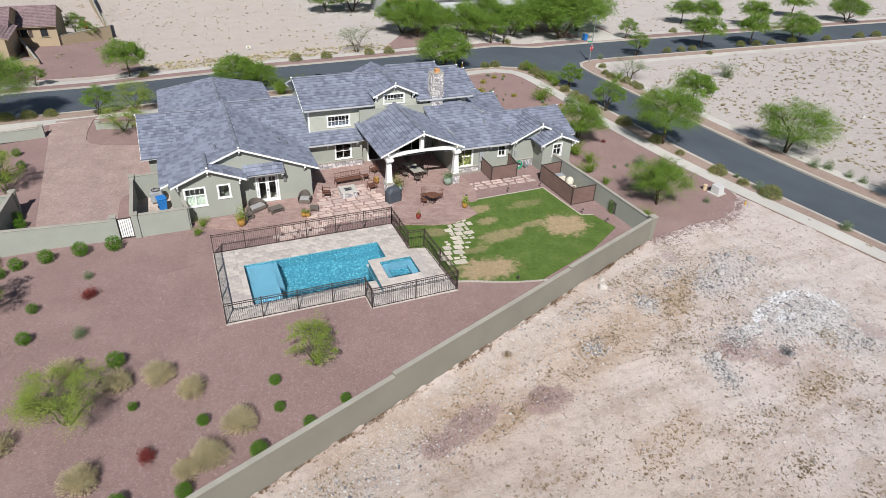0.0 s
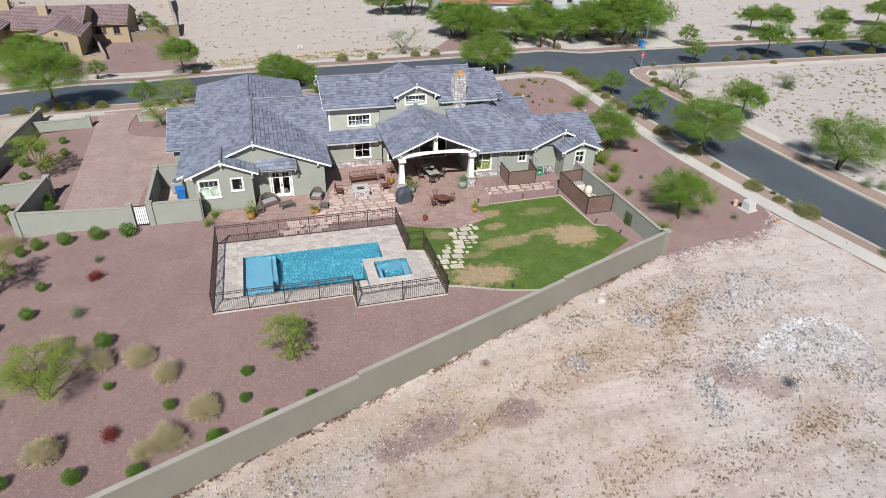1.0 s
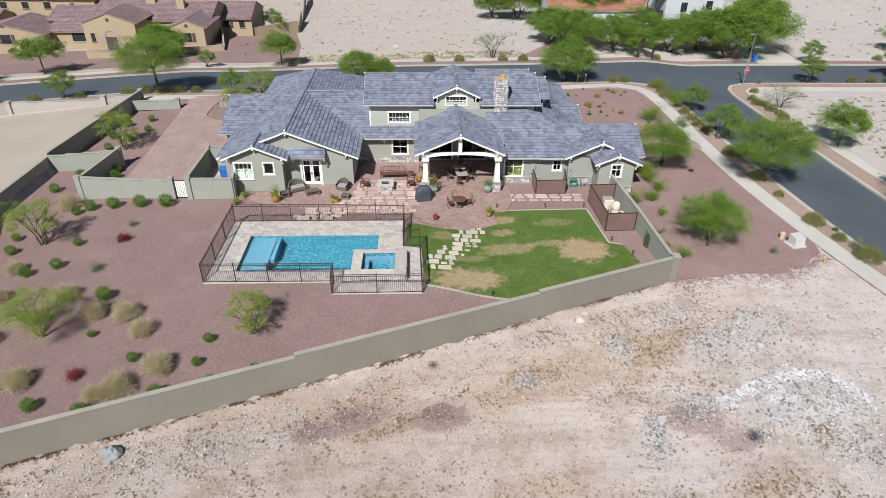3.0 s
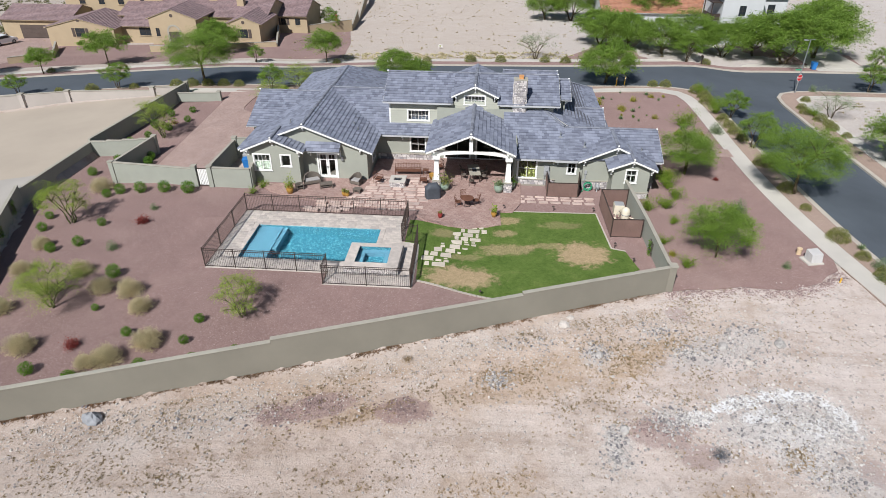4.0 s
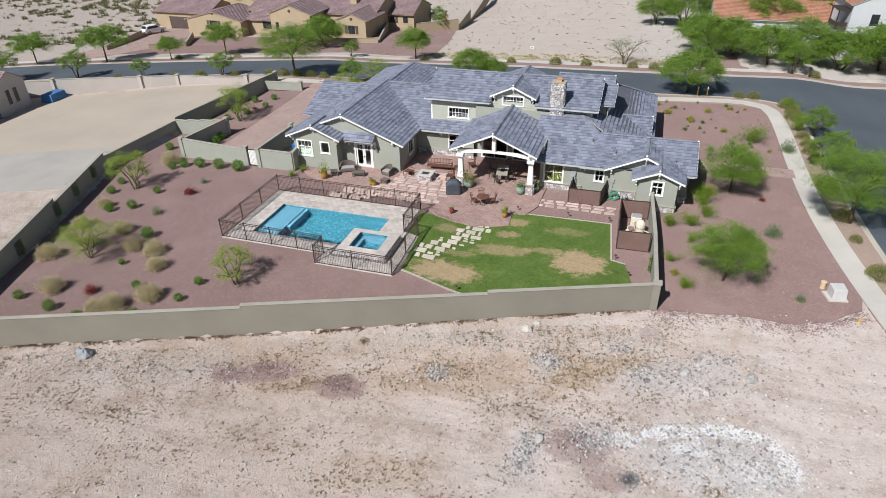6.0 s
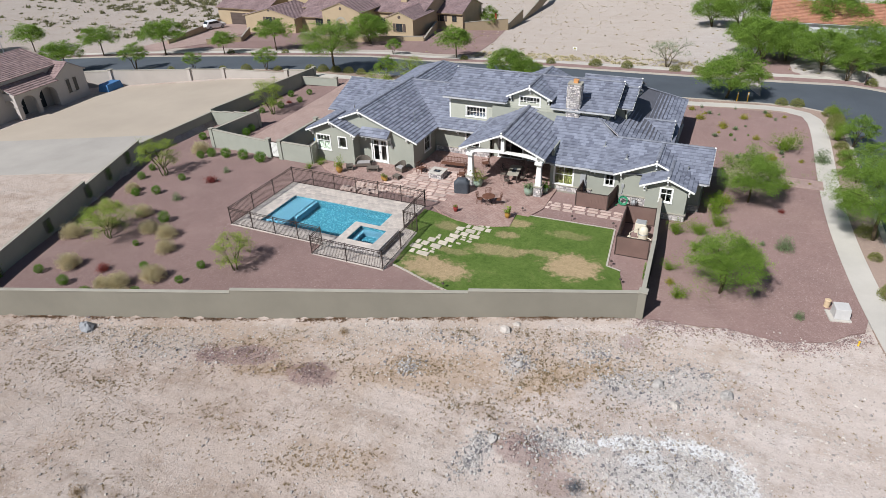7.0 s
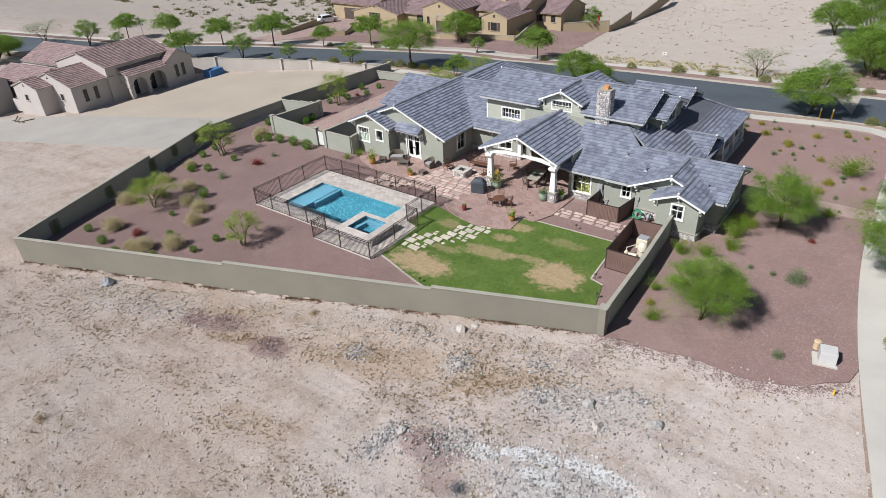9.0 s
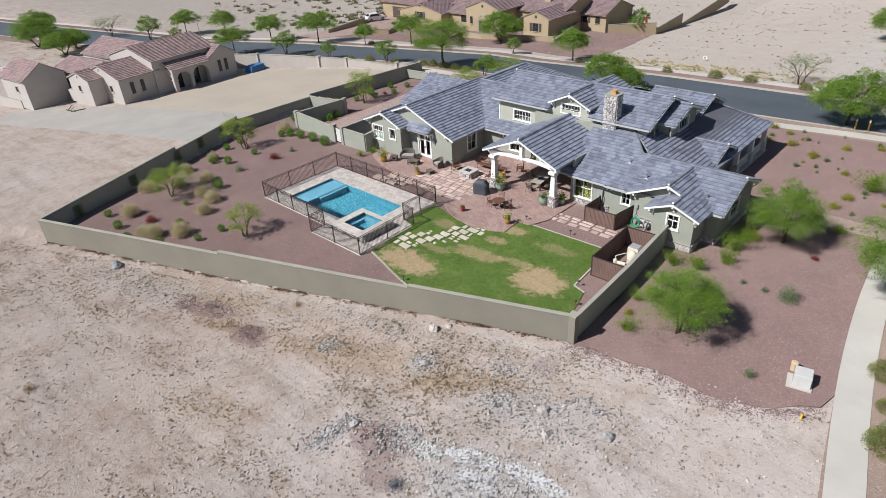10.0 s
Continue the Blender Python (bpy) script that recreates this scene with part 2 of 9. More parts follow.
# lawn with its dry patches
LAWN, nt, b, co = start("turf", 0.9, 0, 0.1)
xyz = nt.nodes.new("ShaderNodeSeparateXYZ")
nt.links.new(co, xyz.inputs[0])
col = ramp(nt, noisy(nt, co, 0.7, 6, 0.7), [(0.3, (0.084, 0.138, 0.032)), (0.55, (0.112, 0.172, 0.043)), (0.75, (0.165, 0.206, 0.068))])
straw = (0.46, 0.335, 0.225)
for cx, cy, rx, ry, k in ((26.9, 35.0, 2.3, 1.9, 0.95), (18.2, 31.3, 2.9, 1.5, 0.95), (21.3, 35.2, 2.4, 0.9, 0.6), (21.6, 39.6, 1.3, 0.7, 0.7), (21.2, 37.6, 1.1, 0.6, 0.6), (24.6, 36.0, 2.0, 0.5, 0.5), (16.6, 36.9, 1.2, 0.8, 0.5), (25.6, 39.2, 2.0, 0.7, 0.3), (18.4, 33.8, 1.5, 0.5, 0.4)):
    col = mixed(nt, calc(nt, "MULTIPLY", blot(cx, cy, rx * 0.72, ry * 0.72, 0.1, 0.85, 1.5, 0.7), k * 0.9), col, straw)
col = mixed(nt, 0.8, col, ramp(nt, noisy(nt, co, 4.0, 6, 0.75), [(0.30, (0.68, 0.70, 0.62)), (0.70, (1.28, 1.22, 1.2))]), "MULTIPLY")
col = mixed(nt, 0.9, col, ramp(nt, noisy(nt, co, 16, 4, 0.8), [(0.28, (0.55, 0.56, 0.5)), (0.72, (1.35, 1.33, 1.3))]), "MULTIPLY")
nt.links.new(col, b.inputs["Base Color"])
bumped(nt, b, noisy(nt, co, 40, 4, 0.8), 0.8, 0.03)

GRAVEL = pebbly("red_gravel", (0.232, 0.154, 0.141), (0.10, 0.060, 0.053), (0.43, 0.345, 0.32))
GRAVEL_TAN = pebbly("tan_gravel", (0.272, 0.200, 0.166), (0.18, 0.125, 0.095), (0.55, 0.45, 0.36))
ASPHALT = plain("asphalt", (0.086, 0.099, 0.116), 0.16, 0.12, 30, 0.9, 0.4, 0.01)
CONCRETE = plain("concrete", (0.53, 0.49, 0.44), 0.10, 0.25, 12, 0.9, 0.2, 0.005)
KERB = plain("kerb_concrete", (0.46, 0.41, 0.35), 0.12, 0.4, 14, 0.9, 0.2, 0.005)
DRIVE = brickwork("drive_pavers", (0.365, 0.26, 0.23), (0.43, 0.325, 0.29), (0.27, 0.18, 0.15), 0.24, 0.16, 0.006, turn=0.785)
PATIO = brickwork("patio_pavers", (0.345, 0.228, 0.200), (0.425, 0.308, 0.272), (0.23, 0.145, 0.122), 0.42, 0.21, 0.01, turn=0.3)
FLAG = plain("flagstone", (0.56, 0.415, 0.350), 0.18, 1.2, 20, 0.85, 0.3, 0.01, single=0.22, tint=(1.0, 1.05, 1.1))
LIMESTEP = plain("limestone_stepper", (0.57, 0.50, 0.41), 0.12, 1.5, 22, 0.85, 0.3, 0.01, single=0.12)
TRAVERTINE = plain("travertine", (0.53, 0.465, 0.415), 0.16, 3.0, 25, 0.7, 0.2, 0.005, single=0.18)
GROUT = plain("grout", (0.47, 0.41, 0.365), 0.1)
STUCCO = plain("sage_stucco", (0.325, 0.330, 0.282), 0.05, 0.7, 60, 0.95, 0.25, 0.004)
STUCCO_OUT = plain("taupe_stucco", (0.246, 0.224, 0.182), 0.09, 0.25, 50, 0.95, 0.3, 0.005)
CAPSTONE = plain("wall_cap", (0.36, 0.335, 0.28), 0.10, 0.8, 30, 0.95, 0.2, 0.004)
SIDING = plain("lap_siding", (0.42, 0.42, 0.355), 0.05, 0.8, 30, 0.7, 0.1, 0.003)
TRIM = plain("white_paint", (0.80, 0.79, 0.76), 0.04, 1.0, 20, 0.5, 0.05, 0.002)
FASCIA = plain("pale_fascia", (0.46, 0.46, 0.47), 0.06, 1.0, 20, 0.6, 0.05, 0.002)
TILE = plain("slate_tile", (0.222, 0.236, 0.292), 0.14, 0.5, 9, 0.75, 0.3, 0.008, island=0.32)
TILE_ONE = plain("slate_tile_piece", (0.222, 0.236, 0.292), 0.14, 0.5, 9, 0.75, 0.3, 0.008, single=0.32)
ROOFBASE = plain("roof_felt", (0.12, 0.12, 0.14), 0.1)
RIDGE = plain("ridge_tile", (0.21, 0.22, 0.257), 0.12, 0.8, 10, 0.75, 0.3, 0.008, island=0.25)
STONE = plain("stone_veneer", (0.56, 0.52, 0.495), 0.22, 2.5, 12, 0.9, 0.6, 0.02, island=0.45, tint=(1.0, 0.98, 0.97))
STONE_ONE = plain("stone_veneer_piece", (0.54, 0.505, 0.49), 0.22, 2.5, 12, 0.9, 0.6, 0.02, single=0.45, tint=(1.0, 0.98, 0.97))
RIDGE_ONE = plain("ridge_tile_piece", (0.21, 0.22, 0.257), 0.12, 0.8, 10, 0.75, 0.3, 0.008, single=0.25)
MORTAR = plain("mortar", (0.27, 0.25, 0.235), 0.12)
INSIDE = plain("interior_plaster", (0.28, 0.25, 0.21), 0.06)
CURTAIN = plain("lime_curtain", (0.20, 0.20, 0.06), 0.12, 1.2, 8)
DRAPE = plain("pale_curtain", (0.52, 0.56, 0.46), 0.10, 1.2, 8)
IRON = plain("bronze_iron", (0.055, 0.038, 0.032), 0.15, 1.0, 20, 0.55, 0.1, 0.002, spec=0.4)
BROWN = plain("brown_metal_panel", (0.205, 0.130, 0.110), 0.12, 0.8, 14, 0.6, 0.1, 0.003)
WICKER = plain("taupe_wicker", (0.150, 0.125, 0.105), 0.2, 2.0, 60, 0.85, 0.6, 0.01)
CUSHION = plain("grey_cushion", (0.36, 0.34, 0.33), 0.08, 3, 30, 0.95, 0.2, 0.005)
RUST = plain("rusted_metal", (0.150, 0.066, 0.042), 0.25, 2.5, 25, 0.8, 0.3, 0.005)
CHARCOAL = plain("charcoal_vinyl", (0.068, 0.076, 0.090), 0.18, 1.5, 10, 0.6, 0.5, 0.02)
CLAY = plain("clay_pot", (0.62, 0.30, 0.12), 0.15, 3, 20, 0.7, 0.2, 0.005)
OCHRE = plain("ochre_glaze", (0.42, 0.235, 0.055), 0.2, 3, 20, 0.35, 0.1, 0.003)
CELADON = plain("celadon_glaze", (0.26, 0.33, 0.26), 0.15, 3, 20, 0.35, 0.1, 0.003)
REDGLAZE = plain("red_glaze", (0.28, 0.045, 0.04), 0.2, 3, 20, 0.4, 0.1, 0.003)
BLUE = plain("blue_plastic", (0.03, 0.19, 0.52), 0.1, 2, 15, 0.5, 0.1, 0.003)
ACGREY = plain("grey_sheet_metal", (0.34, 0.345, 0.35), 0.1, 2, 20, 0.55, 0.1, 0.003)
CREAM = plain("cream_plastic", (0.70, 0.63, 0.50), 0.08, 3, 20, 0.5, 0.1, 0.003)
HOSE = plain("green_hose", (0.045, 0.30, 0.16), 0.1, 3, 20, 0.5)
PALEGREEN = plain("utility_box_paint", (0.52, 0.50, 0.485), 0.07, 2, 20, 0.6, 0.1, 0.003)
GALV = plain("galvanised_steel", (0.40, 0.41, 0.42), 0.1, 3, 20, 0.45, metal=0.7)
SIGNRED = plain("sign_red", (0.50, 0.02, 0.03), 0.05, 3, 20, 0.5)
YELLOW = plain("yellow_marker", (0.75, 0.42, 0.03), 0.08, 3, 20, 0.6)
BARK = plain("bark", (0.115, 0.085, 0.050), 0.25, 3, 14, 0.95, 0.6, 0.02)
GREENBARK = plain("green_bark", (0.125, 0.125, 0.055), 0.2, 3, 14, 0.9, 0.4, 0.01)
TANWALL = plain("tan_stucco", (0.42, 0.325, 0.215), 0.06, 0.4, 30, 0.95, 0.2, 0.004)
GREYWALL = plain("warm_grey_stucco", (0.485, 0.440, 0.410), 0.06, 0.4, 30, 0.95, 0.2, 0.004)
WHITEWALL = plain("white_stucco", (0.54, 0.545, 0.55), 0.05, 0.4, 30, 0.95, 0.2, 0.004)
LOTWALL = plain("beige_block_wall", (0.44, 0.395, 0.36), 0.06, 0.4, 30, 0.95, 0.2, 0.004)
GARAGE = plain("brown_garage_door", (0.10, 0.075, 0.065), 0.1, 1, 12, 0.6)
ROCK = plain("pale_rock", (0.49, 0.44, 0.40), 0.18, 4, 22, 0.95, 0.5, 0.02, island=0.35)
ROCK_GREY = plain("grey_rubble", (0.40, 0.372, 0.350), 0.18, 4, 22, 0.95, 0.5, 0.02, island=0.6)
ROCK_BLUE = plain("blue_grey_rock", (0.30, 0.305, 0.32), 0.2, 2.5, 14, 0.9, 0.6, 0.03)
ROCK_CHALK = plain("chalk_rubble", (0.50, 0.47, 0.445), 0.16, 4, 22, 0.95, 0.5, 0.02, island=0.4)
CARPAINT = plain("white_car_paint", (0.75, 0.75, 0.75), 0.03, 2, 20, 0.25, 0, spec=0.5)
RUBBER = plain("tyre_rubber", (0.02, 0.02, 0.02), 0.1)
LEAF_MESQ = leafy("mesquite_leaf", (0.126, 0.218, 0.034), (0.280, 0.415, 0.076))
LEAF_PALO = leafy("palo_verde_leaf", (0.180, 0.270, 0.038), (0.400, 0.480, 0.100))
LEAF_GREEN = leafy("shrub_leaf", (0.070, 0.170, 0.018), (0.200, 0.370, 0.045))
LEAF_LOOSE = leafy("bright_shrub_leaf", (0.115, 0.195, 0.022), (0.290, 0.410, 0.058))
LEAF_GREY = leafy("grey_leaf", (0.150, 0.215, 0.105), (0.330, 0.400, 0.220))
LEAF_TAN = leafy("dry_leaf", (0.470, 0.405, 0.245), (0.740, 0.655, 0.430))
LEAF_OLIVE = leafy("olive_leaf", (0.165, 0.190, 0.055), (0.370, 0.365, 0.130))
LEAF_RED = leafy("red_bract", (0.200, 0.040, 0.035), (0.380, 0.090, 0.080))
LEAF_YELL = leafy("yellow_flower", (0.30, 0.29, 0.05), (0.46, 0.42, 0.08))
GRASS_DRY = leafy("dry_weed", (0.27, 0.195, 0.115), (0.47, 0.350, 0.215), 0.9)
LEAF_SCRUB = leafy("grey_green_scrub", (0.115, 0.120, 0.060), (0.250, 0.235, 0.125), 0.9)
GRASS_DOT = leafy("olive_brown_weed", (0.205, 0.155, 0.090), (0.370, 0.280, 0.165), 0.9)
SCRUB_TAN = leafy("pale_dry_scrub", (0.340, 0.275, 0.170), (0.560, 0.470, 0.310), 0.9)
GRASS_RED = leafy("rusty_weed", (0.17, 0.105, 0.070), (0.33, 0.22, 0.14), 0.9)
TWIG = leafy("grey_twig", (0.13, 0.14, 0.165), (0.26, 0.275, 0.31), 0.9)


def glassy(name, c, rough, trans, ior=1.45):
    m, nt, b, co = start(name, rough, 0, 0.5)
    b.inputs["Base Color"].default_value = (*c, 1)
    b.inputs["Transmission Weight"].default_value, b.inputs["IOR"].default_value = trans, ior
    return m, nt, b, co


GLASS, nt, b, co = glassy("window_glass", (0.78, 0.84, 0.84), 0.02, 1.0)
WATER, nt, b, co = glassy("pool_water", (0.62, 0.93, 0.97), 0.03, 1.0, 1.33)
bumped(nt, b, noisy(nt, co, 8.0, 3, 0.6), 0.5, 0.03)
CALM, nt, b, co = glassy("spa_water", (0.62, 0.92, 0.96), 0.01, 1.0, 1.33)
bumped(nt, b, noisy(nt, co, 1.5, 2, 0.5), 0.05, 0.03)
# plaster with the water's bright ripple light painted into its colour as noise
RIPPLE_LIT_PLASTER, nt, b, co = start("ripple_lit_pool_plaster", 0.8)
ripple_light = noisy(nt, co, 9.0, 2, 0.5)
nt.links.new(ramp(nt, ripple_light, [(0.36, (0.030, 0.145, 0.205)), (0.50, (0.042, 0.185, 0.250)), (0.58, (0.080, 0.265, 0.335)), (0.68, (0.26, 0.50, 0.56))]), b.inputs["Base Color"])
LEDGE = plain("pool_ledge_plaster", (0.135, 0.265, 0.345), 0.05, 1.0, 10, 0.8)
WATERLINE = plain("waterline_tile", (0.22, 0.32, 0.36), 0.3, 6, 30, 0.35, island=0.3)

from mathutils.geometry import tessellate_polygon


# ---- mesh helpers ----
def mesh_object(name, verts, faces, material, parent=None, label="", smooth=False):
    me = bpy.data.meshes.new(name)
    me.from_pydata([tuple(v) for v in verts], [], [tuple(f) for f in faces])
    me.materials.append(material)
    if smooth:
        me.polygons.foreach_set("use_smooth", [True] * len(me.polygons))
    me.update()
    ob = new(name, me)
    ob.parent = parent
    return tagged(ob, label)


class Build:
    """Collects boxes, prisms and tubes into one mesh."""

    def __init__(self):
        self.v, self.f = [], []

    def add(self, verts, faces):
        n = len(self.v)
        self.v += [tuple(p) for p in verts]
        self.f += [tuple(n + i for i in f) for f in faces]
        return self

    def box(self, x0, y0, z0, x1, y1, z1):
        return self.add([(x0, y0, z0), (x1, y0, z0), (x1, y1, z0), (x0, y1, z0), (x0, y0, z1), (x1, y0, z1), (x1, y1, z1), (x0, y1, z1)],
                        [(0, 3, 2, 1), (4, 5, 6, 7), (0, 1, 5, 4), (1, 2, 6, 5), (2, 3, 7, 6), (3, 0, 4, 7)])

    def frustum(self, cx, cy, z0, z1, a0, b0, a1, b1):
        return self.add([(cx - a0, cy - b0, z0), (cx + a0, cy - b0, z0), (cx + a0, cy + b0, z0), (cx - a0, cy + b0, z0),
                         (cx - a1, cy - b1, z1), (cx + a1, cy - b1, z1), (cx + a1, cy + b1, z1), (cx - a1, cy + b1, z1)],
                        [(0, 3, 2, 1), (4, 5, 6, 7), (0, 1, 5, 4), (1, 2, 6, 5), (2, 3, 7, 6), (3, 0, 4, 7)])

    def prism(self, outline, z0, z1):
        n = len(outline)
        vs = [(x, y, z0) for x, y in outline] + [(x, y, z1) for x, y in outline]
        fs = [tuple(range(n - 1, -1, -1)), tuple(range(n, 2 * n))] + [(i, (i + 1) % n, n + (i + 1) % n, n + i) for i in range(n)]
        return self.add(vs, fs)

    def slab(self, poly, thick):
        """A plane polygon in space with a thickness straight down."""
        n = len(poly)
        vs = [tuple(p) for p in poly] + [(p[0], p[1], p[2] - thick) for p in poly]
        fs = [tuple(range(n)), tuple(range(2 * n - 1, n - 1, -1))] + [((i + 1) % n, i, n + i, n + (i + 1) % n) for i in range(n)]
        return self.add(vs, fs)

    def tube(self, a, b, r0, r1=None, sides=6):
        a, b = Vector(a), Vector(b)
        r1 = r0 if r1 is None else r1
        w = (b - a).normalized()
        u = w.cross(Vector((0.31, 0.17, 0.93))).normalized()
        s = w.cross(u)
        vs = []
        for p, r in ((a, r0), (b, r1)):
            for i in range(sides):
                t = 2 * math.pi * i / sides
                vs.append(p + (u * math.cos(t) + s * math.sin(t)) * r)
        fs = [(i, (i + 1) % sides, sides + (i + 1) % sides, sides + i) for i in range(sides)]
        fs += [tuple(range(sides - 1, -1, -1)), tuple(range(sides, 2 * sides))]
        return self.add(vs, fs)

    def lathe(self, cx, cy, rings, sides=14):
        vs = [(cx + r * math.cos(2 * math.pi * i / sides), cy + r * math.sin(2 * math.pi * i / sides), z) for r, z in rings for i in range(sides)]
        fs = []
        for k in range(len(rings) - 1):
            for i in range(sides):
                j = (i + 1) % sides
                fs.append((k * sides + i, k * sides + j, (k + 1) * sides + j, (k + 1) * sides + i))
        fs.append(tuple(range(sides - 1, -1, -1)))
        fs.append(tuple((len(rings) - 1) * sides + i for i in range(sides)))
        return self.add(vs, fs)

    def ring(self, centre, radius, r, sides=16, axis="z"):
        pts = []
        for i in range(sides):
            t = 2 * math.pi * i / sides
            c, s = radius * math.cos(t), radius * math.sin(t)
            pts.append(Vector(centre) + Vector({"z": (c, s, 0), "y": (c, 0, s), "x": (0, c, s)}[axis]))
        for i in range(sides):
            self.tube(pts[i], pts[(i + 1) % sides], r, r, 5)
        return self

    def turned(self, m):
        self.v = [tuple(m @ Vector(p)) for p in self.v]
        return self

    def made(self, name, material, parent=None, label="", smooth=False):
        return mesh_object(name, self.v, self.f, material, parent, label, smooth)


def soften(ob, width, segments=2):
    md = ob.modifiers.new("bevel", "BEVEL")
    md.width, md.segments, md.limit_method = width, segments, "ANGLE"
    return ob


def thing(name, label, category, group="", at=(0, 0, 0), turn=0.0):
    """An empty at a thing's base; its parts are built round the origin."""
    e = new(name)
    e.empty_display_size = 0.2
    e.matrix_basis = pose(*at, 0, 0, turn)
    return tagged(e, label, category, group)


def structure(ob, label, category):
    return tagged(ob, label, category, kind="structure")


def blend(v, xs, ys):
    return float(np.interp(v, xs, ys))


def land(x, y):
    """Height of the land: level at the house, falling away to the west, across the side street and beyond the road."""
    west, far = max(0.0, -(x + 18)), min(max(0.0, y - 70), 110)
    east = min(1.0, max(0.0, (x - 47.2) / 9.5))
    return -min(0.066 * west, 5.0) - blend(x, (-70, -10, 12, 60), (0.035, 0.09, 0.055, 0.02)) * far - 0.95 * east * east * (3 - 2 * east)


def smooth01(k):
    k = min(1.0, max(0.0, k))
    return k * k * (3 - 2 * k)


def rise(x, y):
    """Earth banked up against the pool deck, and the yard falling away to its west wall."""
    if x < -7:
        if 15.5 < y < 72 and x > blend(y, (15.75, 41.0, 50.6, 69.0), (-9.15, -19.3, -19.1, -17.5)) - 0.15:
            return -0.62 * smooth01((-7 - x) / 11) * smooth01((y - 17) / 10) * smooth01((72 - y) / 8)
        return 0.0
    d = min(math.hypot(max(x0 - x, 0, x - x1), max(y0 - y, 0, y - y1)) for x0, y0, x1, y1 in ((0.62, 30.7, 13.75, 39.05), (9.15, 29.35, 15.1, 35.2)))
    k = max(0.0, 1 - max(0.0, d - 0.15) / (1.5 if y > 38.5 else 4.5))
    return 0.355 * k * k * (3 - 2 * k)


def arc(pts, step=2.0):
    """Points of a polyline, closer together."""
    out = []
    for (x0, y0), (x1, y1) in zip(pts, pts[1:]):
        n = max(1, int(math.hypot(x1 - x0, y1 - y0) / step))
        out += [(x0 + (x1 - x0) * i / n, y0 + (y1 - y0) * i / n) for i in range(n)]
    return out + [pts[-1]]


def rounded(pts, k=3):
    """Chaikin's corner cutting, ends kept."""
    for _ in range(k):
        out = [pts[0]]
        for (x0, y0), (x1, y1) in zip(pts, pts[1:]):
            out += [(0.75 * x0 + 0.25 * x1, 0.75 * y0 + 0.25 * y1), (0.25 * x0 + 0.75 * x1, 0.25 * y0 + 0.75 * y1)]
        pts = out + [pts[-1]]
    return pts


def ribbon(name, left, right, dz, material, across=4, deep=0.35):
    """A sheet between two edges that follows the land, with sides."""
    n = max(len(arc(left)), len(arc(right)))

    def even(p):
        p = np.array(arc(p, 0.5))
        s = np.concatenate([[0], np.cumsum(np.hypot(*np.diff(p, axis=0).T))])
        q = np.linspace(0, s[-1], n)
        return np.stack([np.interp(q, s, p[:, 0]), np.interp(q, s, p[:, 1])], 1)

    a, b2 = even(left), even(right)
    vs, fs, w = [], [], across + 1
    for i in range(n):
        for j in range(w):
            x, y = a[i] + (b2[i] - a[i]) * j / across
            vs.append((x, y, land(x, y) + dz))
    for i in range(n - 1):
        for j in range(across):
            k = i * w + j
            fs.append((k, k + 1, k + w + 1, k + w))
    rim = [i * w for i in range(n)] + [(n - 1) * w + j for j in range(1, w)] + [i * w + across for i in range(n - 2, -1, -1)] + list(range(across - 1, 0, -1))
    base = len(vs)
    vs += [(vs[k][0], vs[k][1], vs[k][2] - deep) for k in rim]
    m = len(rim)
    fs += [(rim[i], base + i, base + (i + 1) % m, rim[(i + 1) % m]) for i in range(m)]
    return mesh_object(name, vs, fs, material)


def sheet(name, outline, dz, material, step=2.5, deep=0.3, holes=()):
    """A flat-lying polygon that follows the land, with sides."""
    bm = bmesh.new()
    loops = [list(outline), *[list(h) for h in holes]]
    cs = [bm.verts.new((x, y, 0)) for lp in loops for x, y in lp]
    for tri in tessellate_polygon([[Vector((x, y, 0)) for x, y in lp] for lp in loops]):
        bm.faces.new([cs[i] for i in tri])
    xs, ys = [p[0] for p in outline], [p[1] for p in outline]
    for lo, hi, n in ((min(xs), max(xs), (1, 0, 0)), (min(ys), max(ys), (0, 1, 0))):
        k = math.floor(lo / step) * step + step
        while k < hi:
            bmesh.ops.bisect_plane(bm, geom=bm.verts[:] + bm.edges[:] + bm.faces[:], plane_co=(k * n[0], k * n[1], 0), plane_no=n)
            k += step
    for v in bm.verts:
        v.co.z = land(v.co.x, v.co.y) + dz + rise(v.co.x, v.co.y)
    bmesh.ops.recalc_face_normals(bm, faces=bm.faces[:])
    for f in bm.faces:
        if f.normal.z < 0:
            f.normal_flip()
    rim = [e for e in bm.edges if e.is_boundary]
    ext = bmesh.ops.extrude_edge_only(bm, edges=rim)
    for v in ext["geom"]:
        if isinstance(v, bmesh.types.BMVert):
            v.co.z -= deep
    me = bpy.data.meshes.new(name)
    bm.to_mesh(me)
    bm.free()
    me.materials.append(material)
    return new(name, me)


def inside(x, y, poly):
    hit = False
    for (x0, y0), (x1, y1) in zip(poly, poly[1:] + poly[:1]):
        if (y0 > y) != (y1 > y) and x < (x1 - x0) * (y - y0) / (y1 - y0) + x0:
            hit = not hit
    return hit

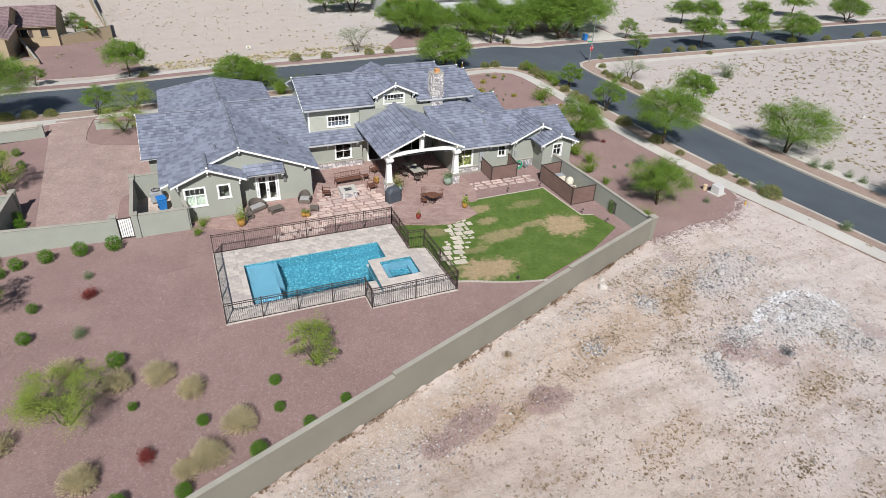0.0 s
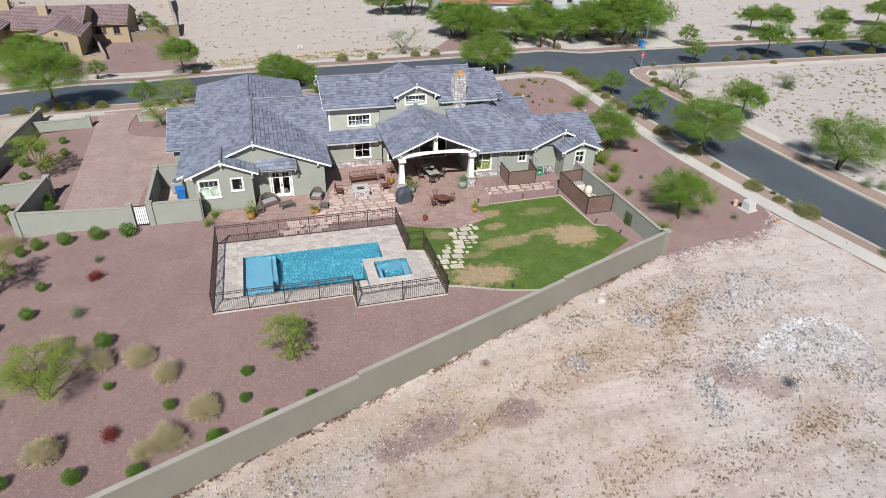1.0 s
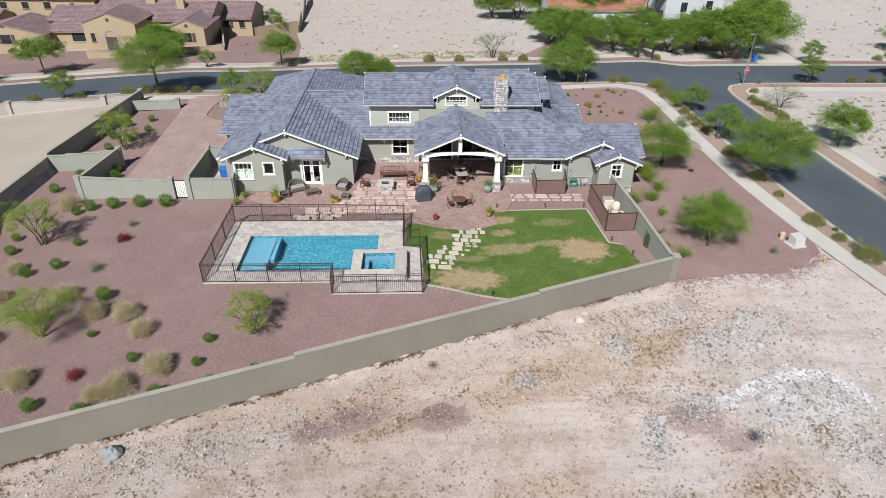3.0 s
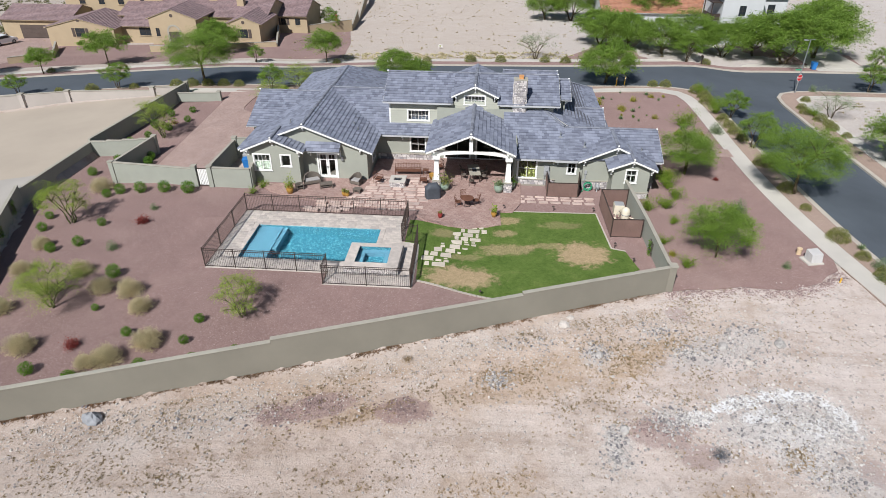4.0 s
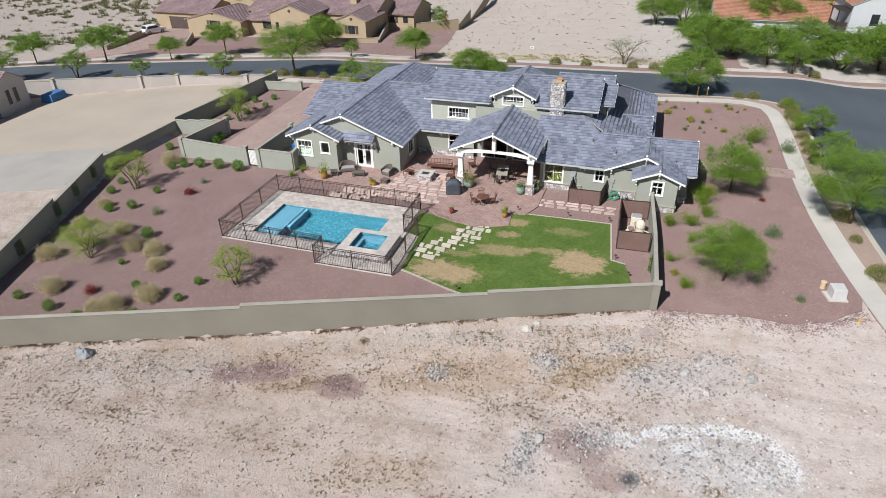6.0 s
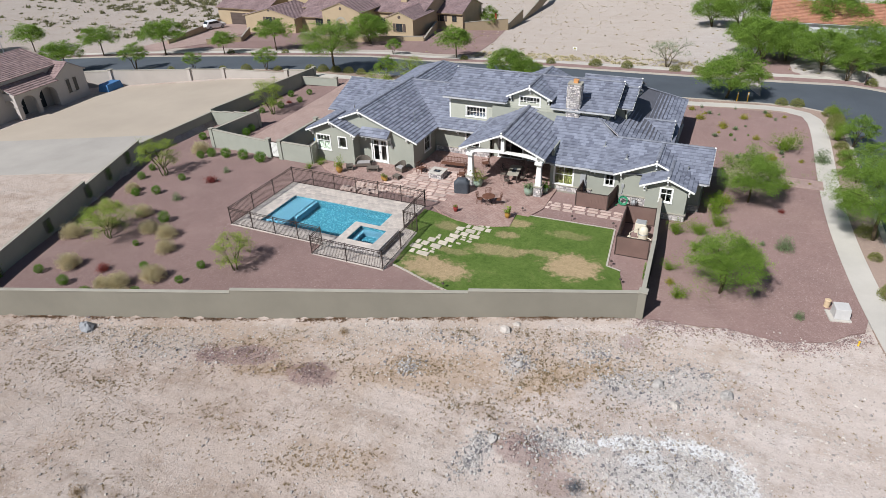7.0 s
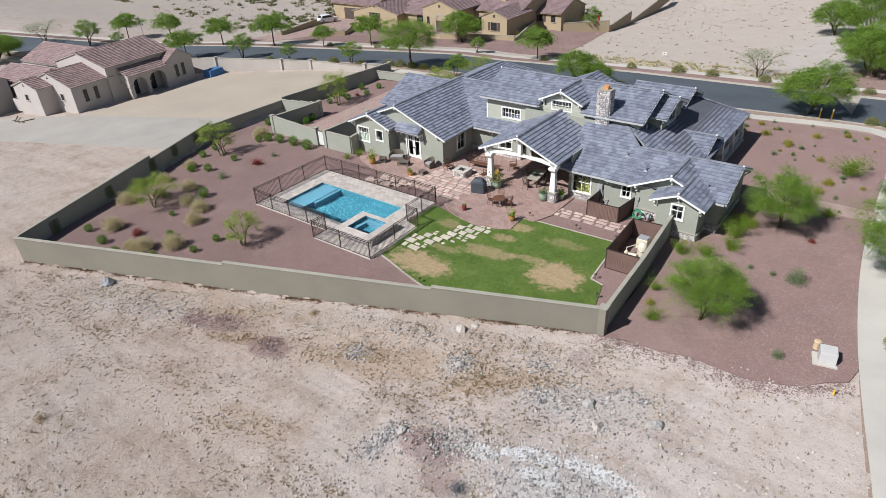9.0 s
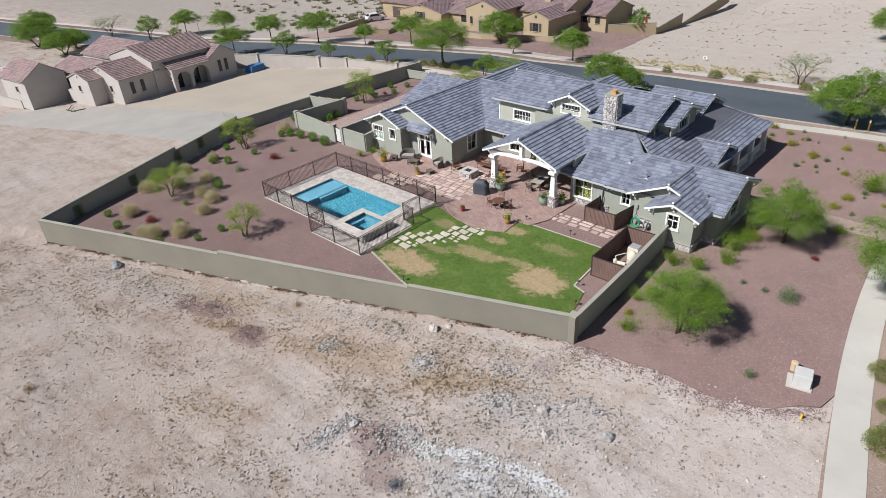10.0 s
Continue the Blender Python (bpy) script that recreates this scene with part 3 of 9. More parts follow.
# ---- ground, roads and walks ----
ROAD_NEAR = [(-320, 18), (-200, 38), (-120, 56), (-75, 66.5), (-45, 71.0), (-25, 73.3), (0, 74.9), (25, 76.3), (38, 77.6)]
ROAD_FAR = [(-320, 30), (-200, 50), (-120, 68), (-75, 78), (-45, 82.5), (-25, 85), (0, 87.5), (30, 87.8), (45, 88.8), (60, 90.0), (100, 90.2), (170, 89.6), (360, 88)]
SIDE_L = [(38, 77.6), (42.2, 77.6), (45.0, 76.6), (46.3, 73.6), (46.5, 67), (46.8, 56.5), (47.1, 46), (48.0, 36), (50.0, 25), (52.8, 10), (60, -20), (90, -110)]
SIDE_R = [(61, 80.2), (58.0, 79.6), (56.2, 78.0), (55.5, 74), (55.6, 66), (56.0, 55), (56.4, 45), (57.2, 35), (59, 24), (61.5, 10), (68, -18), (98, -110)]
EAST_NEAR = [(61, 80.2), (75, 80.1), (100, 80.0), (170, 79.4), (360, 78)]


def shifted(pts, d):
    """The polyline moved d to its left."""
    out = []
    for i, (x, y) in enumerate(pts):
        x0, y0 = pts[max(0, i - 1)]
        x1, y1 = pts[min(len(pts) - 1, i + 1)]
        l = math.hypot(x1 - x0, y1 - y0)
        out.append((x - (y1 - y0) / l * d, y + (x1 - x0) / l * d))
    return out


near_edge = rounded(ROAD_NEAR + SIDE_L[1:], 2)
east_edge = rounded(SIDE_R[::-1] + EAST_NEAR[1:], 2)
far_edge = rounded(ROAD_FAR, 2)
STREET_ZONE = shifted(near_edge, -1.6) + shifted(east_edge, -1.6) + shifted(far_edge, 1.6)[::-1]
MOUNDS = [(11.0, 19.5, 1.1, 0.16), (15.6, 19.6, 1.0, 0.22), (30.5, 22.0, 3.4, 0.22), (34.5, 19.0, 3.6, 0.30), (28.4, 18.4, 1.6, 0.35), (26.3, 19.6, 1.2, 0.30), (36.5, 25.0, 2.8, 0.18), (26.2, 24.8, 1.5, 0.15), (13.5, 20.2, 2.0, 0.12), (52, 98, 9, 0.6), (90, 60, 14, 0.7)]
LOT = [(-24, 10), (-9.2, 15.8), (32.1, 31.2), (45.9, 34), (45.9, 78), (-20, 76), (-18.5, 46), (-24, 30)]


def ground_height(x, y):
    z = land(x, y) - 0.14
    if inside(x, y, STREET_ZONE):
        return z - 0.42
    if 0.7 < x < 14 and 30.8 < y < 38.9:
        return -2.2
    if inside(x, y, LOT):
        return z - 0.06 + 1.1 * min(0.0, rise(x, y))
    z += 0.10 * (noise.noise((x * 0.13, y * 0.13, 3.0)) + 0.5 * noise.noise((x * 0.41, y * 0.41, 7.0)) - 0.2) * min(1.0, max(0.0, 31 + 0.38 * (x - 32) - y) / 3 if x < 46 else 1.0)
    if y < 34 and -40 < x < 40:
        off = (22.04 + 0.378 * (x - 8) - y) * 0.935
        z -= 0.50 * smooth01((31 - x) / 26) * smooth01((10 - off) / 8) * smooth01((x + 26) / 10)
        z += 0.30 * math.exp(-((x - 12) / 6) ** 2 - ((y - 7.5) / 4) ** 2)
    if y < 34 and -26 < x < 56:
        z += 0.055 * noise.noise((x * 0.8, y * 0.8, 5.0)) + 0.04 * noise.noise((x * 1.9, y * 1.9, 2.0))
    for cx, cy, r, h in MOUNDS:
        d = math.hypot(x - cx, y - cy) / r
        if d < 1.6:
            z += h * math.exp(-2.2 * d * d) * (0.7 + 0.9 * abs(noise.noise((x * 0.9, y * 0.9, 1.0))))
    return z


gx = np.unique(np.concatenate([np.linspace(-900, -120, 12), np.arange(-120, -24, 1.5), np.arange(-24, 54, 0.5), np.arange(54, 130, 1.5), np.linspace(130, 900, 12)]))
gy = np.unique(np.concatenate([np.linspace(-700, -15, 10), np.arange(-15, 3, 1.0), np.arange(3, 33, 0.5), np.arange(33, 50, 1.0), np.arange(50, 200, 2.0), np.linspace(200, 1100, 12)]))
gv = [(x, y, ground_height(x, y)) for y in gy for x in gx]
nx = len(gx)
gf = [(j * nx + i, j * nx + i + 1, (j + 1) * nx + i + 1, (j + 1) * nx + i) for j in range(len(gy) - 1) for i in range(nx - 1)]
structure(mesh_object("ground", gv, gf, SOIL, smooth=True), "pale sandy desert soil with scattered rubble", "ground")

# carriageways
structure(ribbon("road", near_edge[: len(rounded(ROAD_NEAR, 2))], [p for p in far_edge if p[0] < 38.5], -0.25, ASPHALT, 6), "dark blue-grey asphalt residential street", "road")
structure(ribbon("road_east", [(38.4, 77.7), (46.0, 76.0), (55.9, 77.0), (61, 80.2), (100, 80.0), (170, 79.4), (360, 78)], [(38.4, 88.4), (45, 88.85), (60, 90.0), (100, 90.2), (170, 89.6), (360, 88)], -0.252, ASPHALT, 6), "dark asphalt street past the junction", "road")
structure(ribbon("road_side", [(42.0, 78.2)] + SIDE_L[2:], [(58.6, 79.8)] + SIDE_R[2:], -0.256, ASPHALT, 6), "dark asphalt side street beside the house lot", "road")


def kerb(name, pts):
    structure(ribbon(name, pts, shifted(pts, 0.42), -0.09, KERB, 1, 0.5), "pale concrete kerb along the street", "kerb")


kerb("kerb_west", shifted(near_edge, -0.42))
kerb("kerb_east", shifted(east_edge, -0.42))
kerb("kerb_north", far_edge)

# planted strips between kerb and walk
def strip(name, edge, a, b2, mat):
    structure(ribbon(name, shifted(edge, a), shifted(edge, b2), -0.10, mat, 2, 0.5), "gravel planting strip beside the kerb", "planting strip")


strip("strip_west", near_edge, -3.4, -0.42, GRAVEL_TAN)
strip("strip_east", east_edge, -2.2, -0.42, GRAVEL_TAN)
strip("strip_north", far_edge, 2.4, 0.42, GRAVEL)
WALK_OUT = rounded([(-75, 63.6), (-45, 68.1), (-25, 70.4), (0, 72.2), (25, 73.9), (36, 76.2), (41.0, 76.6), (44.1, 74.8), (44.7, 69), (44.6, 55), (44.9, 47), (45.7, 39.5), (46.6, 34), (48.1, 26.5), (50.7, 10), (58, -20), (88, -110)], 2)
structure(ribbon("walk_west", shifted(WALK_OUT, -1.6), WALK_OUT, -0.07, CONCRETE, 2, 0.4), "pale tan concrete pavement", "pavement")
structure(ribbon("walk_east", shifted(east_edge, -3.6), shifted(east_edge, -2.2), -0.07, CONCRETE, 2, 0.4), "pale tan concrete pavement across the side street", "pavement")
structure(ribbon("walk_north", shifted(far_edge, 4.0), shifted(far_edge, 2.4), -0.07, CONCRETE, 2, 0.4), "pale concrete pavement across the street", "pavement")

# gravel of the house lot, in front of, beside and behind the house
W_IN = shifted(WALK_OUT, -1.6)
side_walk = [p for p in W_IN if p[1] > 34.6 and p[0] > -12.5]
yard_edge = [(31.9, 30.9), (33.2, 31.3), (34.7, 31.4), (37.0, 31.95), (38.6, 31.9), (40.1, 31.8), (41.2, 32.2), (42.6, 32.9), (43.6, 34.0), (44.4, 34.5)]
structure(sheet("gravel_side", yard_edge + side_walk[::-1] + [(-12.2, 60), (0, 55), (20, 55), (32.0, 44.5)], -0.10, GRAVEL), "reddish brown decorative gravel round the house", "gravel")
FRONT_L, FRONT_R = (-9.05, 15.62), (32.02, 31.15)
structure(sheet("gravel_yard", [FRONT_L, FRONT_R, (32.0, 44.6), (30, 47), (0, 47), (-13.0, 45.0), (-19.0, 45.6), (-19.2, 41.0)], -0.10, GRAVEL, step=1.0, holes=[[(1.5, 31.3), (1.5, 38.2), (13.0, 38.2), (13.0, 31.3)]]), "reddish brown decorative gravel of the back yard", "gravel")
structure(sheet("gravel_court", [(-19.2, 44.2), (-9.8, 43.9), (-12.2, 70), (-17.5, 69.0), (-19.0, 50.6)], -0.094, GRAVEL, 1.0), "reddish brown gravel bed beside the driveway", "gravel")
structure(sheet("driveway", [(-12.3, 70.6), (-7.9, 71.0), (-8.4, 69.2), (-8.7, 66.4), (-8.7, 64.4), (-8.3, 63.3), (-7.4, 62.6), (-5.9, 62.0), (-4.5, 61.6), (-2.5, 61.5), (-2.5, 51), (-4.7, 51.1), (-5.2, 50.7), (-5.5, 49.8), (-5.6, 46.7), (-5.6, 44), (-9.8, 44), (-11.2, 47.4)], -0.05, DRIVE, 1.0), "dusty pink paver driveway", "driveway")
structure(sheet("gravel_bed", [(-5.7, 43.9), (-4.3, 43.9), (-4.3, 51.3), (-4.8, 51.3), (-5.4, 50.8), (-5.7, 49.8)], -0.06, GRAVEL, 1.0), "reddish gravel bed between driveway and courtyard wall", "gravel")
structure(sheet("far_gravel", [(-66, 87.5), (-30, 91), (-3.6, 93.6), (-5.5, 108), (-9.2, 125), (-18, 119.8), (-24, 118), (-32, 107), (-58, 106), (-64, 104)], -0.11, GRAVEL), "reddish brown gravel front yard across the street", "gravel")
structure(sheet("far_gravel_east", [(30, 92.4), (74, 91.0), (76, 101), (52, 112), (38, 104)], -0.11, GRAVEL), "reddish gravel under the trees across the street", "gravel")
structure(sheet("far_drive", [(-71.5, 83.2), (-64, 84.3), (-58.5, 94), (-61.5, 113.5), (-74, 114), (-71, 100)], -0.09, DRIVE), "grey-pink paver drive of the house across the street", "driveway")
structure(sheet("east_drive", [(67, 90.6), (74.5, 90.7), (75, 112), (67, 112)], -0.09, CONCRETE), "pale concrete drive across the junction", "driveway")
structure(sheet("graded_lot", [(-45.5, 38), (-19.3, 45.6), (-19.2, 50.6), (-17.6, 68.2), (-30, 66.4), (-46, 60.6)], -0.115, plain("graded_earth", (0.418, 0.352, 0.285), 0.07, 0.12, 8, 0.95, 0.3, 0.02)), "smooth pale graded earth beside the neighbouring house", "graded earth")
structure(sheet("dirt_track", [(-64, 27.5), (-58, 24), (-17.1, 35.4), (-19.4, 41.0), (-19.3, 45.6), (-45.5, 38), (-60, 31.5)], -0.125, plain("compacted_earth", (0.385, 0.352, 0.318), 0.09, 0.2, 8, 0.95, 0.3, 0.02)), "compacted pale earth track outside the yard wall", "dirt track")

structure(sheet("side_path", [(34.0, 54.1), (43.4, 54.1), (43.4, 56.0), (34.0, 56.0)], -0.06, DRIVE), "dusty pink paver path to the pavement", "path")
# lawn and paving behind the house
structure(sheet("lawn", [(14.6, 38.5), (19.4, 38.6), (21.0, 38.8), (20.9, 41.1), (28.55, 41.3), (29.0, 36.0), (30.0, 35.7), (30.6, 33.4), (27.0, 31.2), (21.3, 29.0), (17.8, 29.8), (15.3, 30.4), (15.0, 34.9), (13.9, 35.2), (13.9, 38.5)], -0.05, LAWN, 1.0), "mown green lawn with dry straw-coloured patches", "lawn")
lawn_edge = Build()
for (x0, y0), (x1, y1) in zip([(15.3, 30.3), (17.8, 29.7), (21.3, 28.9), (20.9, 41.15), (28.6, 41.38), (29.05, 36.05)], [(17.8, 29.7), (21.3, 28.9), (23.0, 28.4), (28.6, 41.38), (29.05, 36.05), (30.05, 35.75)]):
    n = max(1, int(math.hypot(x1 - x0, y1 - y0) / 0.3))
    for i in range(n):
        a0, a1 = (i + 0.04) / n, (i + 0.96) / n
        p, q = Vector((x0 + (x1 - x0) * a0, y0 + (y1 - y0) * a0, 0)), Vector((x0 + (x1 - x0) * a1, y0 + (y1 - y0) * a1, 0))
        s = (q - p).normalized().cross(Vector((0, 0, 1))) * 0.06
        lawn_edge.prism([((p - s).x, (p - s).y), ((p + s).x, (p + s).y), ((q + s).x, (q + s).y), ((q - s).x, (q - s).y)], -0.14, -0.035 + rise(p.x, p.y))
structure(lawn_edge.made("lawn_edging", KERB), "pale concrete block edging round the lawn", "edging")
patio = structure(sheet("patio", [(-0.6, 44.6), (1.2, 43.1), (3.4, 42.2), (6.4, 41.6), (10.0, 41.0), (14.0, 40.9), (14.3, 39.3), (16.4, 38.2), (18.5, 38.0), (19.2, 38.25), (20.0, 38.4), (21.0, 38.9), (20.85, 40.9), (21.9, 40.9), (22.6, 42.6), (22.7, 46.6), (22.0, 52), (9.3, 52), (9.3, 46.2), (3.6, 46.2), (3.6, 44.8)], 0.0, PATIO, 1.0), "pinkish brown paver patio", "patio")

# ---- the house ----
house = thing("house", "sage stucco craftsman house with grey slate-look tile roofs", "house")
EXPOSE, TILE_W = 0.36, 0.40
tile_mesh = None


def facing(axis, pos):
    """Boxes by the length along a wall, the depth into it and the height."""
    if axis == "y":
        return lambda b, s0, d0, z0, s1, d1, z1: b.box(s0, pos + d0, z0, s1, pos + d1, z1)
    if axis == "x":
        return lambda b, s0, d0, z0, s1, d1, z1: b.box(pos - d1, s0, z0, pos - d0, s1, z1)
    if axis == "-x":
        return lambda b, s0, d0, z0, s1, d1, z1: b.box(pos + d0, s0, z0, pos + d1, s1, z1)
    return lambda b, s0, d0, z0, s1, d1, z1: b.box(s0, pos - d1, z0, s1, pos - d0, z1)


def wall(axis, pos, a0, a1, z0, z1, holes=(), material=None, thick=0.2, gable=None, parent=None, name="wall"):
    """One wall with its openings (s0, s1, z0, z1); gable: (s of the peak, z of the peak)."""
    put, b = facing(axis, pos), Build()
    ss = sorted({a0, a1, *[h[0] for h in holes], *[h[1] for h in holes]})
    for s0, s1 in zip(ss, ss[1:]):
        cuts = sorted((h[2], h[3]) for h in holes if h[0] <= s0 and h[1] >= s1)
        z = z0
        for c0, c1 in cuts:
            if c0 > z:
                put(b, s0, 0, z, s1, thick, c0)
            z = c1
        if z < z1:
            put(b, s0, 0, z, s1, thick, z1)
    if gable:
        sp, zp = gable
        if axis == "y":
            tri = [(a0, pos, z1), (a1, pos, z1), (sp, pos, zp), (a0, pos + thick, z1), (a1, pos + thick, z1), (sp, pos + thick, zp)]
        else:
            k = -thick if axis == "x" else thick
            tri = [(pos, a0, z1), (pos, a1, z1), (pos, sp, zp), (pos + k, a0, z1), (pos + k, a1, z1), (pos + k, sp, zp)]
        b.add(tri, [(0, 1, 2), (5, 4, 3), (0, 3, 4, 1), (1, 4, 5, 2), (2, 5, 3, 0)])
    return b.made(name, material or STUCCO, parent or house)


def window(axis, pos, a0, a1, z0, z1, cols=2, rows=1, curtain=None, top=0.0, parent=None):
    """A casing, sash, bars and panes round an opening; returns the hole for the wall. top: height of the barred upper light."""
    put = facing(axis, pos)
    c = 0.11
    w = Build()
    put(w, a0, -0.045, z1 - c, a1, 0.02, z1)
    put(w, a0 - 0.03, -0.07, z0, a1 + 0.03, 0.02, z0 + c * 0.8)
    put(w, a0, -0.042, z0 + c * 0.8, a0 + c, 0.02, z1 - c)
    put(w, a1 - c, -0.042, z0 + c * 0.8, a1, 0.02, z1 - c)
    win = w.made("window", TRIM, parent or house, "white-cased window")
    h0, h1, g0, g1 = a0 + c, a1 - c, z0 + c * 0.8, z1 - c
    s = Build()
    for p, q in ((h0, h0 + 0.04), (h1 - 0.04, h1)):
        put(s, p, 0.03, g0, q, 0.09, g1)
    put(s, h0 + 0.04, 0.03, g0, h1 - 0.04, 0.09, g0 + 0.04)
    put(s, h0 + 0.04, 0.03, g1 - 0.04, h1 - 0.04, 0.09, g1)
    s.made("sash", TRIM, win)
    base = g1 - top if top else g0
    bars = []
    for i in range(1, cols):
        x = h0 + (h1 - h0) * i / cols
        bars.append((x - 0.016, 0.035, base, x + 0.016, 0.075, g1 - 0.04))
    for j in range(1, rows):
        z = base + (g1 - base) * j / rows
        bars.append((h0 + 0.04, 0.037, z - 0.016, h1 - 0.04, 0.073, z + 0.016))
    if top:
        x = (h0 + h1) / 2
        bars += [(h0 + 0.04, 0.033, base - 0.03, h1 - 0.04, 0.085, base + 0.02), (x - 0.025, 0.033, g0 + 0.04, x + 0.025, 0.085, base - 0.03)]
    for q in bars:
        m = Build()
        put(m, *q)
        m.made("muntin", TRIM, win)
    p = Build()
    put(p, h0 + 0.04, 0.054, g0 + 0.04, h1 - 0.04, 0.060, g1 - 0.04)
    p.made("pane", GLASS, win).visible_shadow = False
    if curtain:
        n, b = 14, Build()
        for i in range(n):
            x0, x1 = h0 + (h1 - h0) * i / n, h0 + (h1 - h0) * (i + 0.8) / n
            put(b, x0, 0.16 + 0.03 * (i % 2), curtain[1], x1, 0.19 + 0.03 * (i % 2), curtain[2])
        b.made("curtain", curtain[0], win)
    return (h0, h1, g0, g1)


def roof(poly, pieces=False, name="roof", tile=None, fascia=None, parent=None, expose=EXPOSE, width=TILE_W):
    """A tiled slope. poly: its corners in space, the eave first, from left to right as one looks at it from outside."""
    global tile_mesh
    P = [Vector(p) for p in poly]
    u = (P[1] - P[0]).normalized()
    n = (P[1] - P[0]).cross(P[-1] - P[0]).normalized()
    if n.z < 0:
        n = -n
    v = n.cross(u)
    if v.z < 0:
        v = -v
    o = P[0]
    base = Build().slab([p - n * 0.0 for p in P], 0.03).made(name, ROOFBASE, parent or house)
    Build().slab([p - Vector((0, 0, 0.034)) for p in P], 0.09).made("fascia", fascia or FASCIA, base)
    q = [((p - o).dot(u), (p - o).dot(v)) for p in P]
    top = max(b for a, b in q)

    def span(h):
        xs = []
        h = min(max(h, 1e-4), top - 1e-4)
        for (a0, b0), (a1, b1) in zip(q, q[1:] + q[:1]):
            if (b0 - h) * (b1 - h) <= 0 and abs(b1 - b0) > 1e-6:
                xs.append(a0 + (a1 - a0) * (h - b0) / (b1 - b0))
        return (min(xs), max(xs)) if xs else None

    out, singles, row, h = Build(), [], 0, -0.04
    while h < top - 0.05:
        h1 = min(h + expose + 0.05, top)
        lo, hi = span(h), span(h1)
        x = math.floor(min(lo[0], hi[0]) / width) * width - (row % 2) * width * 0.5
        while x < max(lo[1], hi[1]):
            g = 0.004
            a, b2 = max(x + g, lo[0]), min(x + width - g, lo[1])
            c, d = max(x + g, hi[0]), min(x + width - g, hi[1])
            if b2 - a > 0.03 or d - c > 0.03:
                a, b2 = min(a, max(b2, lo[0])), max(b2, min(a, lo[1]))
                c, d = min(c, max(d, hi[0])), max(d, min(c, hi[1]))
                full = pieces and b2 - a > width - 0.012 and d - c > width - 0.012 and h1 - h > expose
                if full:
                    singles.append((x + width / 2, h))
                else:
                    t = 0.085 + 0.010 * random.random()
                    cs = [(a, h, t), (b2, h, t), (d, h1, 0.02), (c, h1, 0.02), (a, h, 0.002), (b2, h, 0.002)]
                    out.add([o + u * s + v * r + n * w for s, r, w in cs], [(0, 1, 2, 3), (4, 5, 1, 0), (4, 0, 3), (1, 5, 2)])
            x += width
        h += expose
        row += 1
    if out.v:
        tagged(out.made("tiles", tile or TILE, base), kind="stuff")
    if singles:
        if tile_mesh is None:
            w, e = width / 2 - 0.004, expose + 0.05
            tile_mesh = bpy.data.meshes.new("tile")
            tile_mesh.from_pydata([(-w, 0, 0.09), (w, 0, 0.09), (w, e, 0.02), (-w, e, 0.02), (-w, 0, 0.002), (w, 0, 0.002)], [], [(0, 1, 2, 3), (4, 5, 1, 0), (4, 0, 3), (1, 5, 2)])
            tile_mesh.materials.append(TILE_ONE)
        m = Matrix((u, v, n)).transposed().to_4x4()
        for s, r in singles:
            t = new("tile", tile_mesh)
            t.parent = base
            t.matrix_basis = Matrix.Translation(o + u * s + v * r) @ m
    return base


def ridge(a, b, material=None, parent=None, size=0.13):
    """Overlapping cap tiles along a ridge or hip, with a white end ball of mortar."""
    a, b = Vector(a), Vector(b)
    n = max(1, int((b - a).length / 0.38))
    w = (b - a).normalized()
    side = w.cross(Vector((0, 0, 1))).normalized()
    up = side.cross(w)
    out = Build()
    for i in range(n):
        p, q = a + (b - a) * (i / n), a + (b - a) * min(1, (i + 1.12) / n)
        vs = []
        for pt, lift, k in ((p, 0.045, 1.12), (q, 0.02, 1.0)):
            for t in (-90, -45, 0, 45, 90):
                vs.append(pt + side * (size * k * math.sin(radians(t))) + up * (lift + size * 0.62 * k * math.cos(radians(t)) - 0.02))
        cap_faces = [(j, j + 1, j + 6, j + 5) for j in range(4)] + [(0, 1, 2, 3, 4)]
        if parent in (None, house):
            mesh_object("ridge_cap", vs, cap_faces, RIDGE_ONE, house)
        else:
            out.add(vs, cap_faces)
    if out.v:
        tagged(out.made("ridge_caps", material or RIDGE, parent), kind="stuff")


def gable_roof(axis, a0, a1, mid, half, z_ridge, pitch, pieces=False, hidden=(0, 0), **kw):
    """Two slopes about a ridge along axis from a0 to a1."""
    z = z_ridge - pitch * half
    if axis == "y":
        roof([(mid + half, a0, z), (mid + half, a1, z), (mid, a1, z_ridge), (mid, a0, z_ridge)], pieces, **kw)
        roof([(mid - half, a1, z), (mid - half, a0, z), (mid, a0, z_ridge), (mid, a1, z_ridge)], pieces, **kw)
        ridge((mid, a0, z_ridge + 0.03), (mid, a1, z_ridge + 0.03), parent=kw.get("parent"))
    else:
        roof([(a0, mid - half, z), (a1, mid - half, z), (a1, mid, z_ridge), (a0, mid, z_ridge)], pieces, **kw)
        roof([(a1, mid + half, z), (a0, mid + half, z), (a0, mid, z_ridge), (a1, mid, z_ridge)], pieces, **kw)
        ridge((a0, mid, z_ridge + 0.03), (a1, mid, z_ridge + 0.03), parent=kw.get("parent"))


